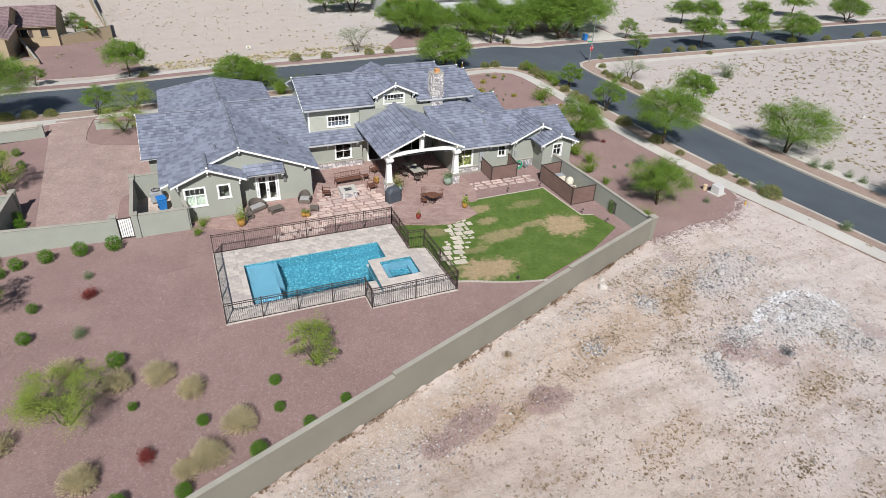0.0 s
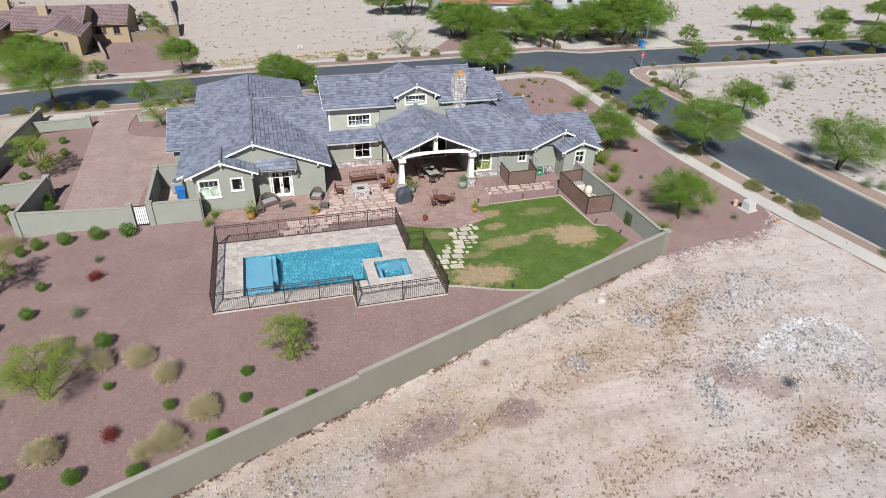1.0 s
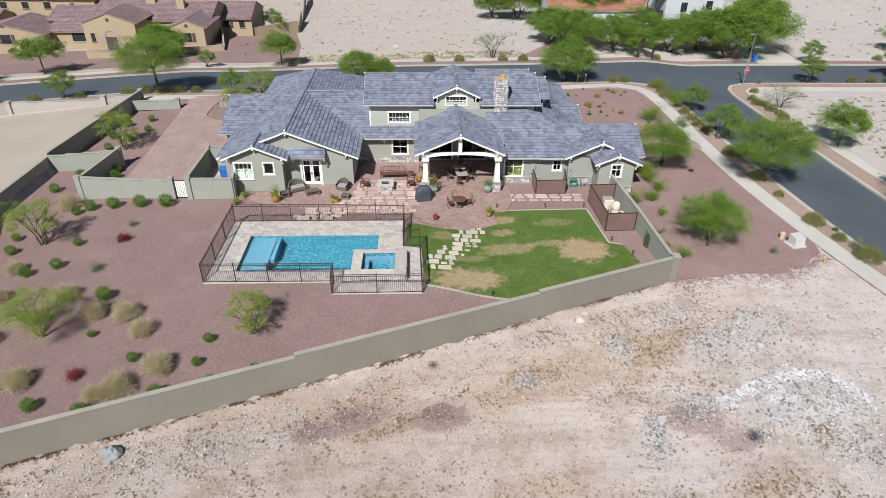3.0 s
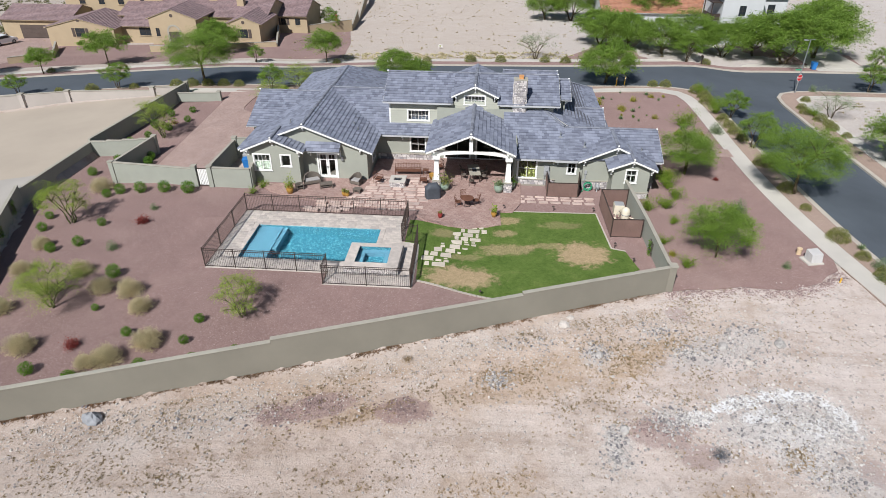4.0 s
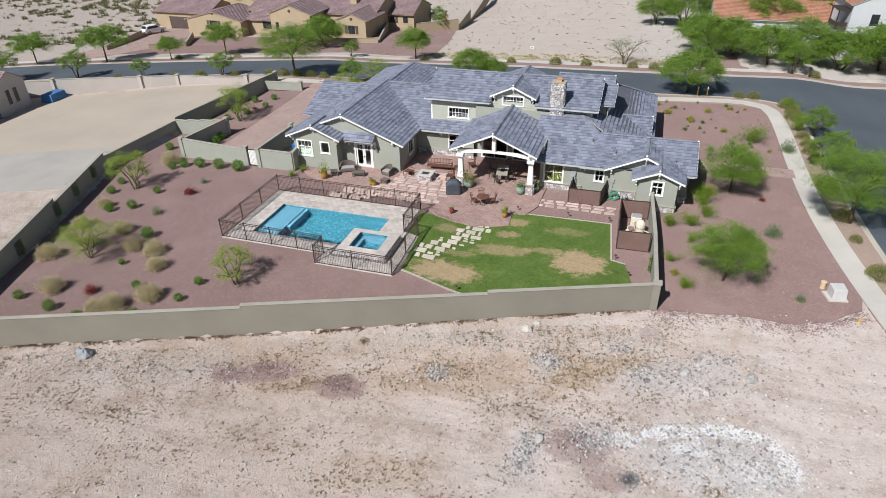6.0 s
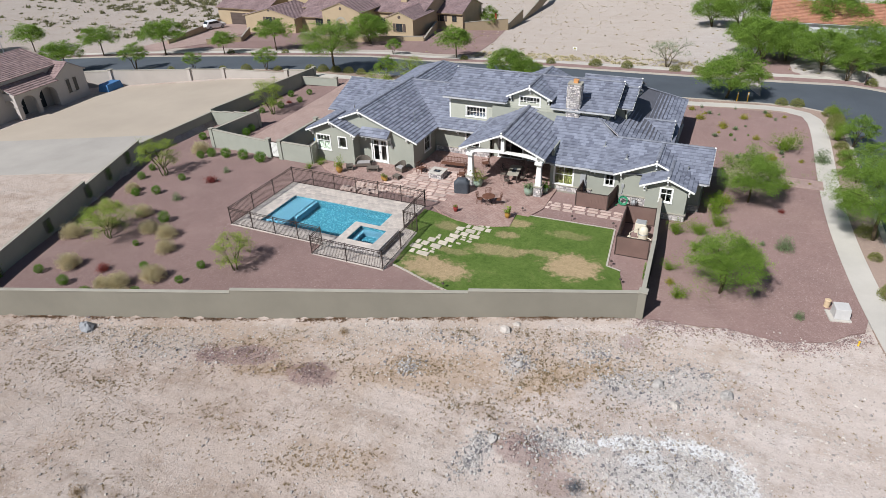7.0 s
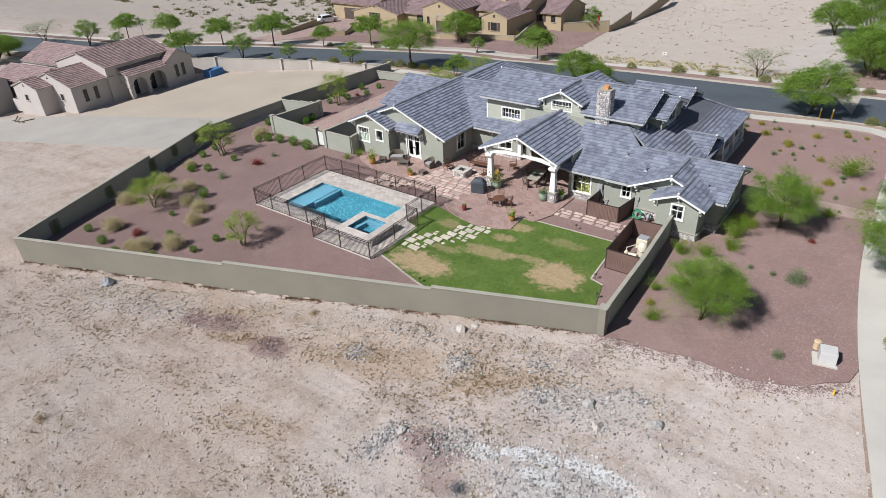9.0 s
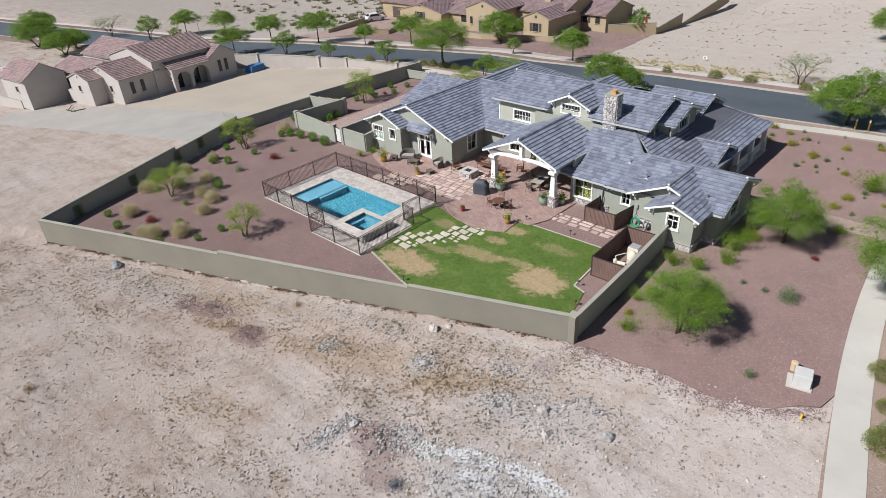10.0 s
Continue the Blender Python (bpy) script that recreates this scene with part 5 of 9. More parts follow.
FRONT = [FRONT_L, (8.17, 22.13), (22.22, 27.44), FRONT_R]
for i, z1 in enumerate((1.38, 1.57, 1.72)):
    run_wall("wall_front_%d" % (i + 1), FRONT[i], FRONT[i + 1], -1.2, z1, STUCCO_OUT)
LEFT = [FRONT_L, (-15.3, 30.6), (-19.3, 40.2), (-19.1, 50.6), (-18.3, 60.0), (-17.5, 69.0)]
for i, z1 in enumerate((1.36, 1.02, 0.68, 1.0, 1.1)):
    run_wall("wall_west_%d" % (i + 1), LEFT[i], LEFT[i + 1], -1.2, z1, STUCCO, label="sage stucco garden wall")
run_wall("wall_east_1", FRONT_R, (31.75, 38.0), -0.4, 1.52, STUCCO, label="sage stucco garden wall")
run_wall("wall_east_2", (31.75, 38.0), (31.3, 44.5), -0.4, 1.52, STUCCO, label="sage stucco garden wall")
for x, y, z in ((32.04, 31.16, 1.80),):
    soften(structure(Build().box(x - 0.22, y - 0.22, -0.5, x + 0.22, y + 0.22, z).made("pilaster_corner", STUCCO_OUT), "square stucco pilaster at the wall corner", "pilaster"), 0.02)
    Build().box(x - 0.27, y - 0.27, z, x + 0.27, y + 0.27, z + 0.08).made("pilaster_cap", CAPSTONE, bpy.data.objects["pilaster_corner"])
run_wall("wall_gate_1", (-13.4, 44.5), (-5.35, 43.72), -0.9, 1.50, STUCCO, label="sage stucco courtyard wall")
run_wall("wall_gate_2", (-4.25, 43.72), (-0.55, 43.72), -0.4, 1.68, STUCCO, label="sage stucco courtyard wall")
run_wall("wall_gate_3", (-0.55, 43.72), (-0.75, 45.0), -0.4, 1.68, STUCCO, label="sage stucco courtyard wall")
run_wall("wall_court_1", (-4.3, 43.9), (-4.3, 50.2), -0.4, 1.64, STUCCO, label="sage stucco courtyard wall")
run_wall("wall_court_2", (-4.3, 50.2), (-1.7, 50.4), -0.4, 1.8, STUCCO, label="sage stucco courtyard wall")
run_wall("wall_court_3", (-13.4, 44.5), (-12.7, 51.0), -0.9, 1.38, STUCCO, label="sage stucco courtyard wall")
for i in range(4):
    a, b2 = along((-19.0, 50.6), (-12.7, 51.0), i / 4), along((-19.0, 50.6), (-12.7, 51.0), (i + 1) / 4)
    run_wall("wall_stepped_%d" % (i + 1), a, b2, -1.0, 0.78 + 0.11 * i, STUCCO, label="stepped sage stucco courtyard wall")
run_wall("wall_low_1", (-17.6, 66.4), (-12.7, 66.9), -0.4, 0.62, STUCCO, label="low sage stucco wall by the driveway")
run_wall("wall_low_2", (-7.7, 67.0), (-4.6, 66.4), -0.4, 0.5, STUCCO, label="low sage stucco wall by the driveway")
for nm, x, y, z in (("a", -5.5, 43.72, 1.8), ("b", -4.12, 43.72, 1.8), ("c", -13.4, 44.5, 1.56), ("d", -12.7, 51.0, 1.45), ("e", -12.6, 66.9, 0.8), ("f", -7.7, 67.0, 0.68), ("g", -4.3, 50.2, 1.9), ("h", -17.5, 69.0, 1.2)):
    p = structure(Build().box(x - 0.2, y - 0.2, -0.9, x + 0.2, y + 0.2, z).made("pilaster", STUCCO), "sage stucco pilaster with a flat cap", "pilaster")
    Build().box(x - 0.24, y - 0.24, z, x + 0.24, y + 0.24, z + 0.07).made("pilaster_cap", CAPSTONE, p)
gate = thing("garden_gate", "white slatted metal garden gate", "gate", at=(-4.7, 43.72, -0.06))
Build().box(-0.58, -0.03, 0.0, -0.52, 0.03, 1.65).box(0.32, -0.03, 0.0, 0.38, 0.03, 1.65).box(-0.52, -0.03, 1.59, 0.32, 0.03, 1.65).box(-0.52, -0.03, 0.05, 0.32, 0.03, 0.11).made("gate_frame", IRON, gate)
for i in range(6):
    Build().box(-0.51 + i * 0.14, -0.015, 0.11, -0.40 + i * 0.14, 0.015, 1.59).made("slat", TRIM, gate)

# neighbour's pale block wall along the street
LW = [(-62, 56.0), (-47.6, 61.2), (-36.5, 65.3), (-31.7, 67.0), (-21.5, 68.2), (-17.6, 69.2)]
LW_TOP = (0.0, 0.18, 0.22, 0.25, 0.6)
for i in range(5):
    run_wall("wall_lot_%d" % (i + 1), LW[i], LW[i + 1], land(*LW[i]) - 0.8, LW_TOP[i], LOTWALL, label="pale beige block wall of the next lot")
for i in (1, 2, 3, 4):
    x, y = LW[i]
    p = structure(Build().box(x - 0.26, y - 0.26, land(x, y) - 0.8, x + 0.26, y + 0.26, LW_TOP[i] + 0.1).made("pilaster", LOTWALL), "pale beige block pilaster", "pilaster")
    Build().box(x - 0.32, y - 0.32, LW_TOP[i] + 0.1, x + 0.32, y + 0.32, LW_TOP[i] + 0.18).made("pilaster_cap", CAPSTONE, p)

# ---- pool ----
DECK = 0.30
X0, X1, Y0, Y1, XS, YS = 2.38, 11.9, 32.15, 36.9, 10.3, 33.85
deck = structure(Build()
                 .box(0.62, 30.7, -0.3, X0 - 0.06, 39.05, DECK - 0.03).box(X0 - 0.06, Y1 + 0.06, -0.3, 13.75, 39.05, DECK - 0.03).box(X1 + 0.06, YS, -0.3, 13.75, Y1 + 0.06, DECK - 0.03)
                 .box(X0 - 0.06, 30.7, -0.3, XS + 0.06, Y0 - 0.06, DECK - 0.03).box(9.15, 29.35, -0.3, 15.1, 30.7, DECK - 0.03).box(XS + 0.06, 30.7, -0.3, 10.9, YS - 0.06, DECK - 0.03).box(13.27, 30.7, -0.3, 15.1, YS, DECK - 0.03).box(10.9, 30.7, -0.3, 13.27, 31.3, DECK - 0.03).box(10.9, 33.52, -0.3, 13.27, YS - 0.06, DECK - 0.03)
                 .box(13.75, YS, -0.3, 15.1, 35.2, DECK - 0.03).made("pool_deck", GROUT), "pale travertine pool deck", "pool deck")
basin = Build()
Z = -1.25
basin.box(X0 - 0.1, Y0 - 0.1, Z - 0.1, X1 + 0.1, Y1 + 0.1, Z)
for b4 in ((X0 - 0.12, Y0, X0, Y1), (X1, YS, X1 + 0.12, Y1), (X0, Y1, X1, Y1 + 0.12), (X0, Y0 - 0.12, XS, Y0), (XS, Y0, XS + 0.12, YS), (XS + 0.12, YS - 0.12, X1, YS)):
    basin.box(b4[0], b4[1], Z, b4[2], b4[3], DECK - 0.05)
pool = thing("swimming_pool", "turquoise swimming pool with a shallow ledge", "swimming pool")
basin.made("basin", RIPPLE_LIT_PLASTER, pool)
Build().box(X0, Y0, Z, 4.28, Y1, -0.10).made("sun_ledge", LEDGE, pool, "shallow blue sun ledge")
Build().box(4.28, 33.9, Z, 4.60, Y1, -0.22).made("step", LEDGE, pool)
Build().box(8.6, Y1 - 0.45, Z, X1, Y1, -0.55).made("bench", RIPPLE_LIT_PLASTER, pool)
wl = Build()
for x0, y0, x1, y1 in ((X0, Y0, X0 + 0.012, Y1), (X1 - 0.012, YS, X1, Y1), (X0, Y1 - 0.012, X1, Y1), (X0, Y0, XS, Y0 + 0.012), (XS - 0.012, Y0, XS, YS), (XS, YS, X1, YS + 0.012)):
    wl.box(x0, y0, 0.16, x1, y1, DECK - 0.05)
wl.made("waterline_band", WATERLINE, pool)
gridw = Build()
gridw.add([(X0, Y0, 0.235), (XS, Y0, 0.235), (XS, YS, 0.235), (X0, YS, 0.235), (X1, YS, 0.235), (X1, Y1, 0.235), (X0, Y1, 0.235)], [(0, 1, 2, 3), (3, 2, 4, 5, 6)])
gridw.made("water", WATER, pool, "rippled clear blue water").visible_shadow = False
spa = thing("spa", "raised square spa with travertine coping and stone sides", "spa", at=(0, 0, DECK))
SX0, SX1, SY0, SY1 = 10.33, 13.95, 30.75, 33.82
sp = Build()
for x0, y0, x1, y1 in ((SX0, SY0, 10.92, SY1), (13.25, SY0, SX1, SY1), (10.92, SY0, 13.25, 31.32), (10.92, 33.5, 13.25, SY1)):
    sp.box(x0, y0, 0, x1, y1, 0.50)
sp.box(10.92, 31.32, -0.6, 13.25, 33.5, -0.5)
sp.made("shell", RIPPLE_LIT_PLASTER, spa)
sb = Build().box(10.93, 31.33, -0.5, 13.24, 31.75, 0.05).box(10.93, 33.05, -0.5, 13.24, 33.49, 0.05).box(10.93, 31.75, -0.5, 11.4, 33.05, 0.05).box(12.8, 31.75, -0.5, 13.24, 33.05, 0.05)
sb.made("spa_bench", LEDGE, spa)
for x0, y0, x1, y1 in ((SX0 - 0.05, SY0 - 0.05, 10.97, SY1 + 0.05), (13.2, SY0 - 0.05, SX1 + 0.05, SY1 + 0.05), (10.97, SY0 - 0.05, 13.2, 31.37), (10.97, 33.45, 13.2, SY1 + 0.05)):
    soften(Build().box(x0, y0, 0.50, x1, y1, 0.56).made("coping", TRAVERTINE, spa), 0.012)
Build().add([(10.92, 31.32, 0.42), (13.25, 31.32, 0.42), (13.25, 33.5, 0.42), (10.92, 33.5, 0.42)], [(0, 1, 2, 3)]).made("water", CALM, spa, "calm clear blue water").visible_shadow = False
vs = veneer("y", SY0, SX0, SX1, 0.0, 0.5, spa, 0.16, False)
vs = veneer("x", SX1, SY0, SY1, 0.0, 0.5, spa, 0.16, False)

# bronze fence round the pool
pk0 = Build().box(-0.0075, -0.0075, 0.08, 0.0075, 0.0075, 1.5).made("picket", IRON)
picket_mesh = pk0.data
bpy.data.objects.remove(pk0)


def fence_run(a, b, group="pool fence runs", h=1.5, parentless=True):
    (x0, y0), (x1, y1) = a, b
    l = math.hypot(x1 - x0, y1 - y0)
    f = thing("pool_fence", "dark bronze metal picket pool fence", "fence", group, (x0, y0, DECK - 0.04), math.degrees(math.atan2(y1 - y0, x1 - x0)))
    n = max(1, round(l / 2.35))
    for i in range(n + 1):
        x = l * i / n
        Build().box(x - 0.03, -0.03, -0.3, x + 0.03, 0.03, h + 0.05).made("post", IRON, f)
    for z in (0.10, h - 0.16, h - 0.02):
        Build().box(0.03, -0.016, z - 0.018, l - 0.03, 0.016, z + 0.018).made("rail", IRON, f)
    for i in range(n):
        m = int(l / n / 0.125)
        for j in range(1, m):
            pk = new("picket", picket_mesh)
            pk.parent, pk.matrix_basis = f, pose(l * (i + j / m) / n, 0, 0)


FENCE = [(0.70, 39.0), (13.70, 39.0), (13.70, 35.25), (14.88, 35.15), (15.03, 29.45), (9.22, 29.40), (9.20, 30.75), (0.66, 30.80), (0.70, 39.0)]
for a, b2 in zip(FENCE, FENCE[1:]):
    fence_run(a, b2)

# ---- utility enclosures ----
def screen(a, b, z, h, parent, gap=0.11):
    (x0, y0), (x1, y1) = a, b
    l = math.hypot(x1 - x0, y1 - y0)
    m = pose(x0, y0, z, 0, 0, math.degrees(math.atan2(y1 - y0, x1 - x0)))
    p = Build().box(0, -0.012, 0.06, l, 0.012, h - 0.03)
    pan = p.turned(m).made("panel", BROWN, parent)
    for i in range(int(l / gap)):
        Build().box(i * gap, -0.03, 0.062, i * gap + gap * 0.55, 0.03, h - 0.05).turned(m).made("slat", BROWN, pan)
    for zz in (0.05, h - 0.02):
        Build().box(0, -0.036, zz - 0.025, l, 0.036, zz + 0.025).turned(m).made("rail", IRON, parent)
    for x in (0, l):
        Build().box(x - 0.04, -0.04, -0.15, x + 0.04, 0.04, h + 0.02).turned(m).made("post", IRON, parent)


enc = thing("equipment_enclosure", "brown ribbed metal screen round pool equipment", "enclosure")
screen((29.1, 42.8), (29.25, 37.85), -0.1, 1.55, enc)
screen((29.25, 37.85), (31.5, 37.9), -0.1, 1.55, enc)
screen((29.1, 42.8), (31.25, 42.95), -0.1, 1.55, enc)
enc2 = thing("meter_enclosure", "brown ribbed metal screen in front of the wall", "enclosure")
screen((24.85, 44.15), (27.4, 44.2), -0.1, 1.35, enc2)
screen((24.85, 44.15), (24.9, 46.3), -0.1, 1.35, enc2)
screen((27.4, 44.2), (27.7, 46.4), -0.1, 1.35, enc2)
filt = thing("pool_filter", "cream plastic pool filter tank", "pool filter", at=(30.75, 40.6, -0.1))
Build().lathe(0, 0, [(0.30, 0.0), (0.33, 0.08), (0.34, 0.75), (0.30, 0.95), (0.18, 1.08), (0.06, 1.12)], 16).made("tank", CREAM, filt, smooth=True)
Build().ring((0, 0, 0.55), 0.35, 0.03).made("clamp_band", GALV, filt)
Build().tube((0.3, 0, 0.25), (0.62, -0.2, 0.25), 0.04).tube((0.62, -0.2, 0.25), (0.62, -0.2, 0.0), 0.04).made("pipe", CREAM, filt)
heat = thing("pool_heater", "cream sheet-metal pool heater", "pool heater", at=(30.4, 41.7, -0.1))
soften(Build().box(-0.4, -0.35, 0.05, 0.4, 0.35, 0.85).made("cabinet", CREAM, heat), 0.03)
Build().box(-0.35, -0.3, 0.85, 0.35, 0.3, 0.92).made("top_grille", ACGREY, heat)
pump = thing("pool_pump", "cream and black pool pump with pipes", "pool pump", at=(30.0, 40.0, -0.1))
Build().tube((0, 0, 0.25), (0.55, 0.1, 0.25), 0.13, 0.13, 12).made("motor", CREAM, pump)
Build().lathe(-0.15, -0.02, [(0.14, 0.05), (0.15, 0.4), (0.1, 0.5)], 12).made("strainer", CREAM, pump)
Build().tube((-0.15, 0, 0.5), (-0.15, 0, 0.75), 0.035).tube((-0.15, 0, 0.75), (0.35, 0.9, 0.75), 0.035).tube((0.35, 0.9, 0.75), (0.35, 0.9, 0.1), 0.035).made("pipe", CREAM, pump)
hose = thing("garden_hose", "coiled green garden hose on its reel", "garden hose", at=(28.4, 45.75, 0.35))
for i in range(6):
    Build().ring((0.0, -0.06 - 0.03 * i, 0.05 * math.sin(i)), 0.30 + 0.025 * (i % 3), 0.025, 18, "y").made("coil", HOSE, hose)
Build().tube((-0.2, -0.1, -0.2), (-0.55, -0.5, -0.38), 0.025).made("hose_end", HOSE, hose)
reel = thing("hose_reel", "grey plastic hose reel against the stone base", "hose reel", at=(29.2, 45.7, -0.1))
Build().lathe(0, 0, [(0.20, -0.16), (0.30, -0.14), (0.30, -0.10), (0.20, -0.08), (0.20, 0.08), (0.30, 0.10), (0.30, 0.14), (0.20, 0.16)], 16).turned(pose(0, 0, 0.4, 0, 90, 0)).made("drum", ACGREY, reel)
Build().tube((-0.1, 0, 0.4), (0.25, 0, 0.4), 0.12, 0.12, 10).made("hub", ACGREY, reel)
Build().tube((0, -0.25, 0), (0, 0, 0.4), 0.03).tube((0, 0.25, 0), (0, 0, 0.4), 0.03).made("stand", ACGREY, reel)
# side court
ac = thing("air_conditioner", "grey outdoor air-conditioning unit", "air conditioner", at=(-2.7, 49.2, -0.1))
soften(Build().box(-0.45, -0.45, 0.05, 0.45, 0.45, 0.95).made("casing", ACGREY, ac), 0.05)
for i in range(8):
    Build().box(-0.47, -0.46, 0.15 + i * 0.09, 0.47, 0.46, 0.19 + i * 0.09).made("louvre", ACGREY, ac)
Build().ring((0, 0, 0.97), 0.33, 0.03).ring((0, 0, 0.97), 0.2, 0.02).made("fan_guard", IRON, ac)
def wheelie_bin(at, turn):
    w = thing("wheelie_bin", "blue plastic wheeled rubbish bin", "rubbish bin", "blue bins", at, turn)
    Build().frustum(0, 0, 0.05, 0.98, 0.26, 0.28, 0.33, 0.38).made("body", BLUE, w)
    soften(Build().box(-0.36, -0.42, 0.98, 0.36, 0.42, 1.05).made("lid", BLUE, w), 0.03)
    for s in (-0.29, 0.29):
        Build().tube((s - 0.03, 0.3, 0.12), (s + 0.03, 0.3, 0.12), 0.12, 0.12, 12).made("wheel", RUBBER, w)
    Build().tube((-0.3, 0.45, 0.98), (0.3, 0.45, 0.98), 0.025).made("handle", BLUE, w)
wheelie_bin((-2.35, 47.6, -0.1), 10)

# trellises on the yard walls
def trellis(at, turn, h=1.1, w=0.9):
    t = thing("trellis", "dark iron wall trellis with a thin climber", "trellis", "wall trellises", at, turn)
    b = Build()
    for i in range(5):
        b.box(-w / 2 + w * i / 4 - 0.012, -0.05, 0.05, -w / 2 + w * i / 4 + 0.012, -0.03, h)
    for i in range(6):
        b.box(-w / 2, -0.055, 0.1 + (h - 0.15) * i / 5 - 0.012, w / 2, -0.035, 0.1 + (h - 0.15) * i / 5 + 0.012)
    b.made("lattice", IRON, t)
    rng = random.Random(int(at[0] * 10))
    vs, fs = [], []
    for i in range(160):
        p = Vector((rng.gauss(0, w * 0.2), -0.08 - rng.random() * 0.14, rng.random() ** 1.4 * h))
        u, v2 = Vector((rng.uniform(-1, 1), rng.uniform(-1, 1), rng.uniform(-1, 1))).normalized() * 0.05, Vector((rng.uniform(-1, 1), rng.uniform(-1, 1), rng.uniform(-1, 1))).normalized() * 0.035
        k = len(vs)
        vs += [p - u, p + v2, p + u, p - v2]
        fs.append((k, k + 1, k + 2, k + 3))
    tagged(mesh_object("climber", vs, fs, LEAF_GREEN, t), kind="stuff")


wv = (LEFT[1][0] - LEFT[0][0], LEFT[1][1] - LEFT[0][1])
ang = math.degrees(math.atan2(wv[1], wv[0]))
for k in (0.22, 0.62, 1.0):
    x, y = along(LEFT[0], LEFT[1], k)
    trellis((x + 0.11, y, -0.1), ang)
for k in (0.35, 0.72):
    x, y = along(LEFT[1], LEFT[2], k)
    trellis((x + 0.11, y, -0.1), math.degrees(math.atan2(16.3, -5.2)))
trellis((31.76, 35.6, -0.1), -91)

# ---- paving stones ----
def slab_stone(x0, y0, x1, y1, z, mat, parent, h=0.04, name="flagstone", lean=0.03):
    rng = random.Random(int(x0 * 131 + y0 * 717))
    z += rise((x0 + x1) / 2, (y0 + y1) / 2)
    j = lambda: rng.uniform(-lean, lean)
    c = [(x0 + j(), y0 + j()), (x1 + j(), y0 + j()), (x1 + j(), y1 + j()), (x0 + j(), y1 + j())]
    n = [(x * 0.97 + (x0 + x1) / 2 * 0.03, y * 0.97 + (y0 + y1) / 2 * 0.03) for x, y in c]
    vs = [(x, y, z - 0.05) for x, y in c] + [(x, y, z + h - 0.012) for x, y in c] + [(x, y, z + h) for x, y in n]
    fs = [(i, (i + 1) % 4, 4 + (i + 1) % 4, 4 + i) for i in range(4)] + [(4 + i, 4 + (i + 1) % 4, 8 + (i + 1) % 4, 8 + i) for i in range(4)] + [(8, 9, 10, 11)]
    return mesh_object(name, vs, fs, mat, parent)


def ashlar(poly, z, mat, parent, lo=0.42, hi=0.80, wide=(0.6, 1.3), gap=0.12, h=0.035, seed=1):
    rng = random.Random(seed)
    ys, y = [p[1] for p in poly], min(p[1] for p in poly)
    while y < max(ys):
        r = rng.uniform(lo, hi)
        x = min(p[0] for p in poly) - rng.random()
        while x < max(p[0] for p in poly):
            w = rng.uniform(*wide)
            if inside(x + w / 2, y + r / 2, poly):
                if w < 0.8 and rng.random() < 0.3:
                    slab_stone(x + gap / 2, y + gap / 2, x + w - gap / 2, y + r * 0.5 - gap / 2, z, mat, parent, h)
                    slab_stone(x + gap / 2, y + r * 0.5 + gap / 2, x + w - gap / 2, y + r - gap / 2, z, mat, parent, h)
                else:
                    slab_stone(x + gap / 2, y + gap / 2, x + w - gap / 2, y + r - gap / 2, z, mat, parent, h)
            x += w
        y += r


ashlar([(9.1, 41.1), (11.8, 40.4), (14.4, 40.5), (14.9, 43.8), (14.6, 46.9), (9.7, 46.9), (8.7, 43.7)], 0.0, FLAG, patio, gap=0.17, seed=4)
ashlar([(4.9, 39.3), (7.7, 39.3), (9.3, 41.1), (8.6, 43.2), (7.6, 42.0), (5.8, 41.7)], -0.06, FLAG, patio, gap=0.2, h=0.11, seed=9)
ashlar([(22.4, 42.9), (29.0, 42.8), (29.0, 44.15), (22.4, 44.3)], -0.1, FLAG, patio, 0.42, 0.72, (0.7, 1.25), gap=0.2, h=0.05, seed=11)
# limestone steppers across the lawn
lawn_ob = bpy.data.objects["lawn"]
rng = random.Random(5)
path_edges = [(38.0, 17.5, 19.7), (37.35, 17.6, 19.7), (36.7, 17.4, 19.5), (36.05, 17.2, 19.3), (35.4, 16.9, 19.1), (34.75, 16.4, 18.9), (34.1, 15.9, 18.4), (33.45, 15.5, 18.1), (32.8, 15.35, 17.6), (32.15, 15.3, 17.0)]
for k, (y, x0, x1) in enumerate(path_edges):
    x, d = x0 + rng.uniform(-0.15, 0.25), 0.65
    for w in ((1.05, 0.55, 0.5), (0.5, 1.1, 0.55), (0.75, 0.95, 0.4), (0.45, 0.7, 0.95))[k % 4]:
        if x + w > x1 + 0.3:
            break
        if w < 0.6 and rng.random() < 0.45:
            slab_stone(x + 0.08, y + 0.07, x + w - 0.08, y + d * 0.55 - 0.07, -0.05, LIMESTEP, lawn_ob, 0.035)
            if rng.random() < 0.6:
                slab_stone(x + 0.08, y + d * 0.55 + 0.07, x + w * 0.8 - 0.06, y + d - 0.07, -0.05, LIMESTEP, lawn_ob, 0.035)
        else:
            slab_stone(x + 0.08, y + 0.08, x + w - 0.08, y + d - 0.08, -0.05, LIMESTEP, lawn_ob, 0.035)
        x += w

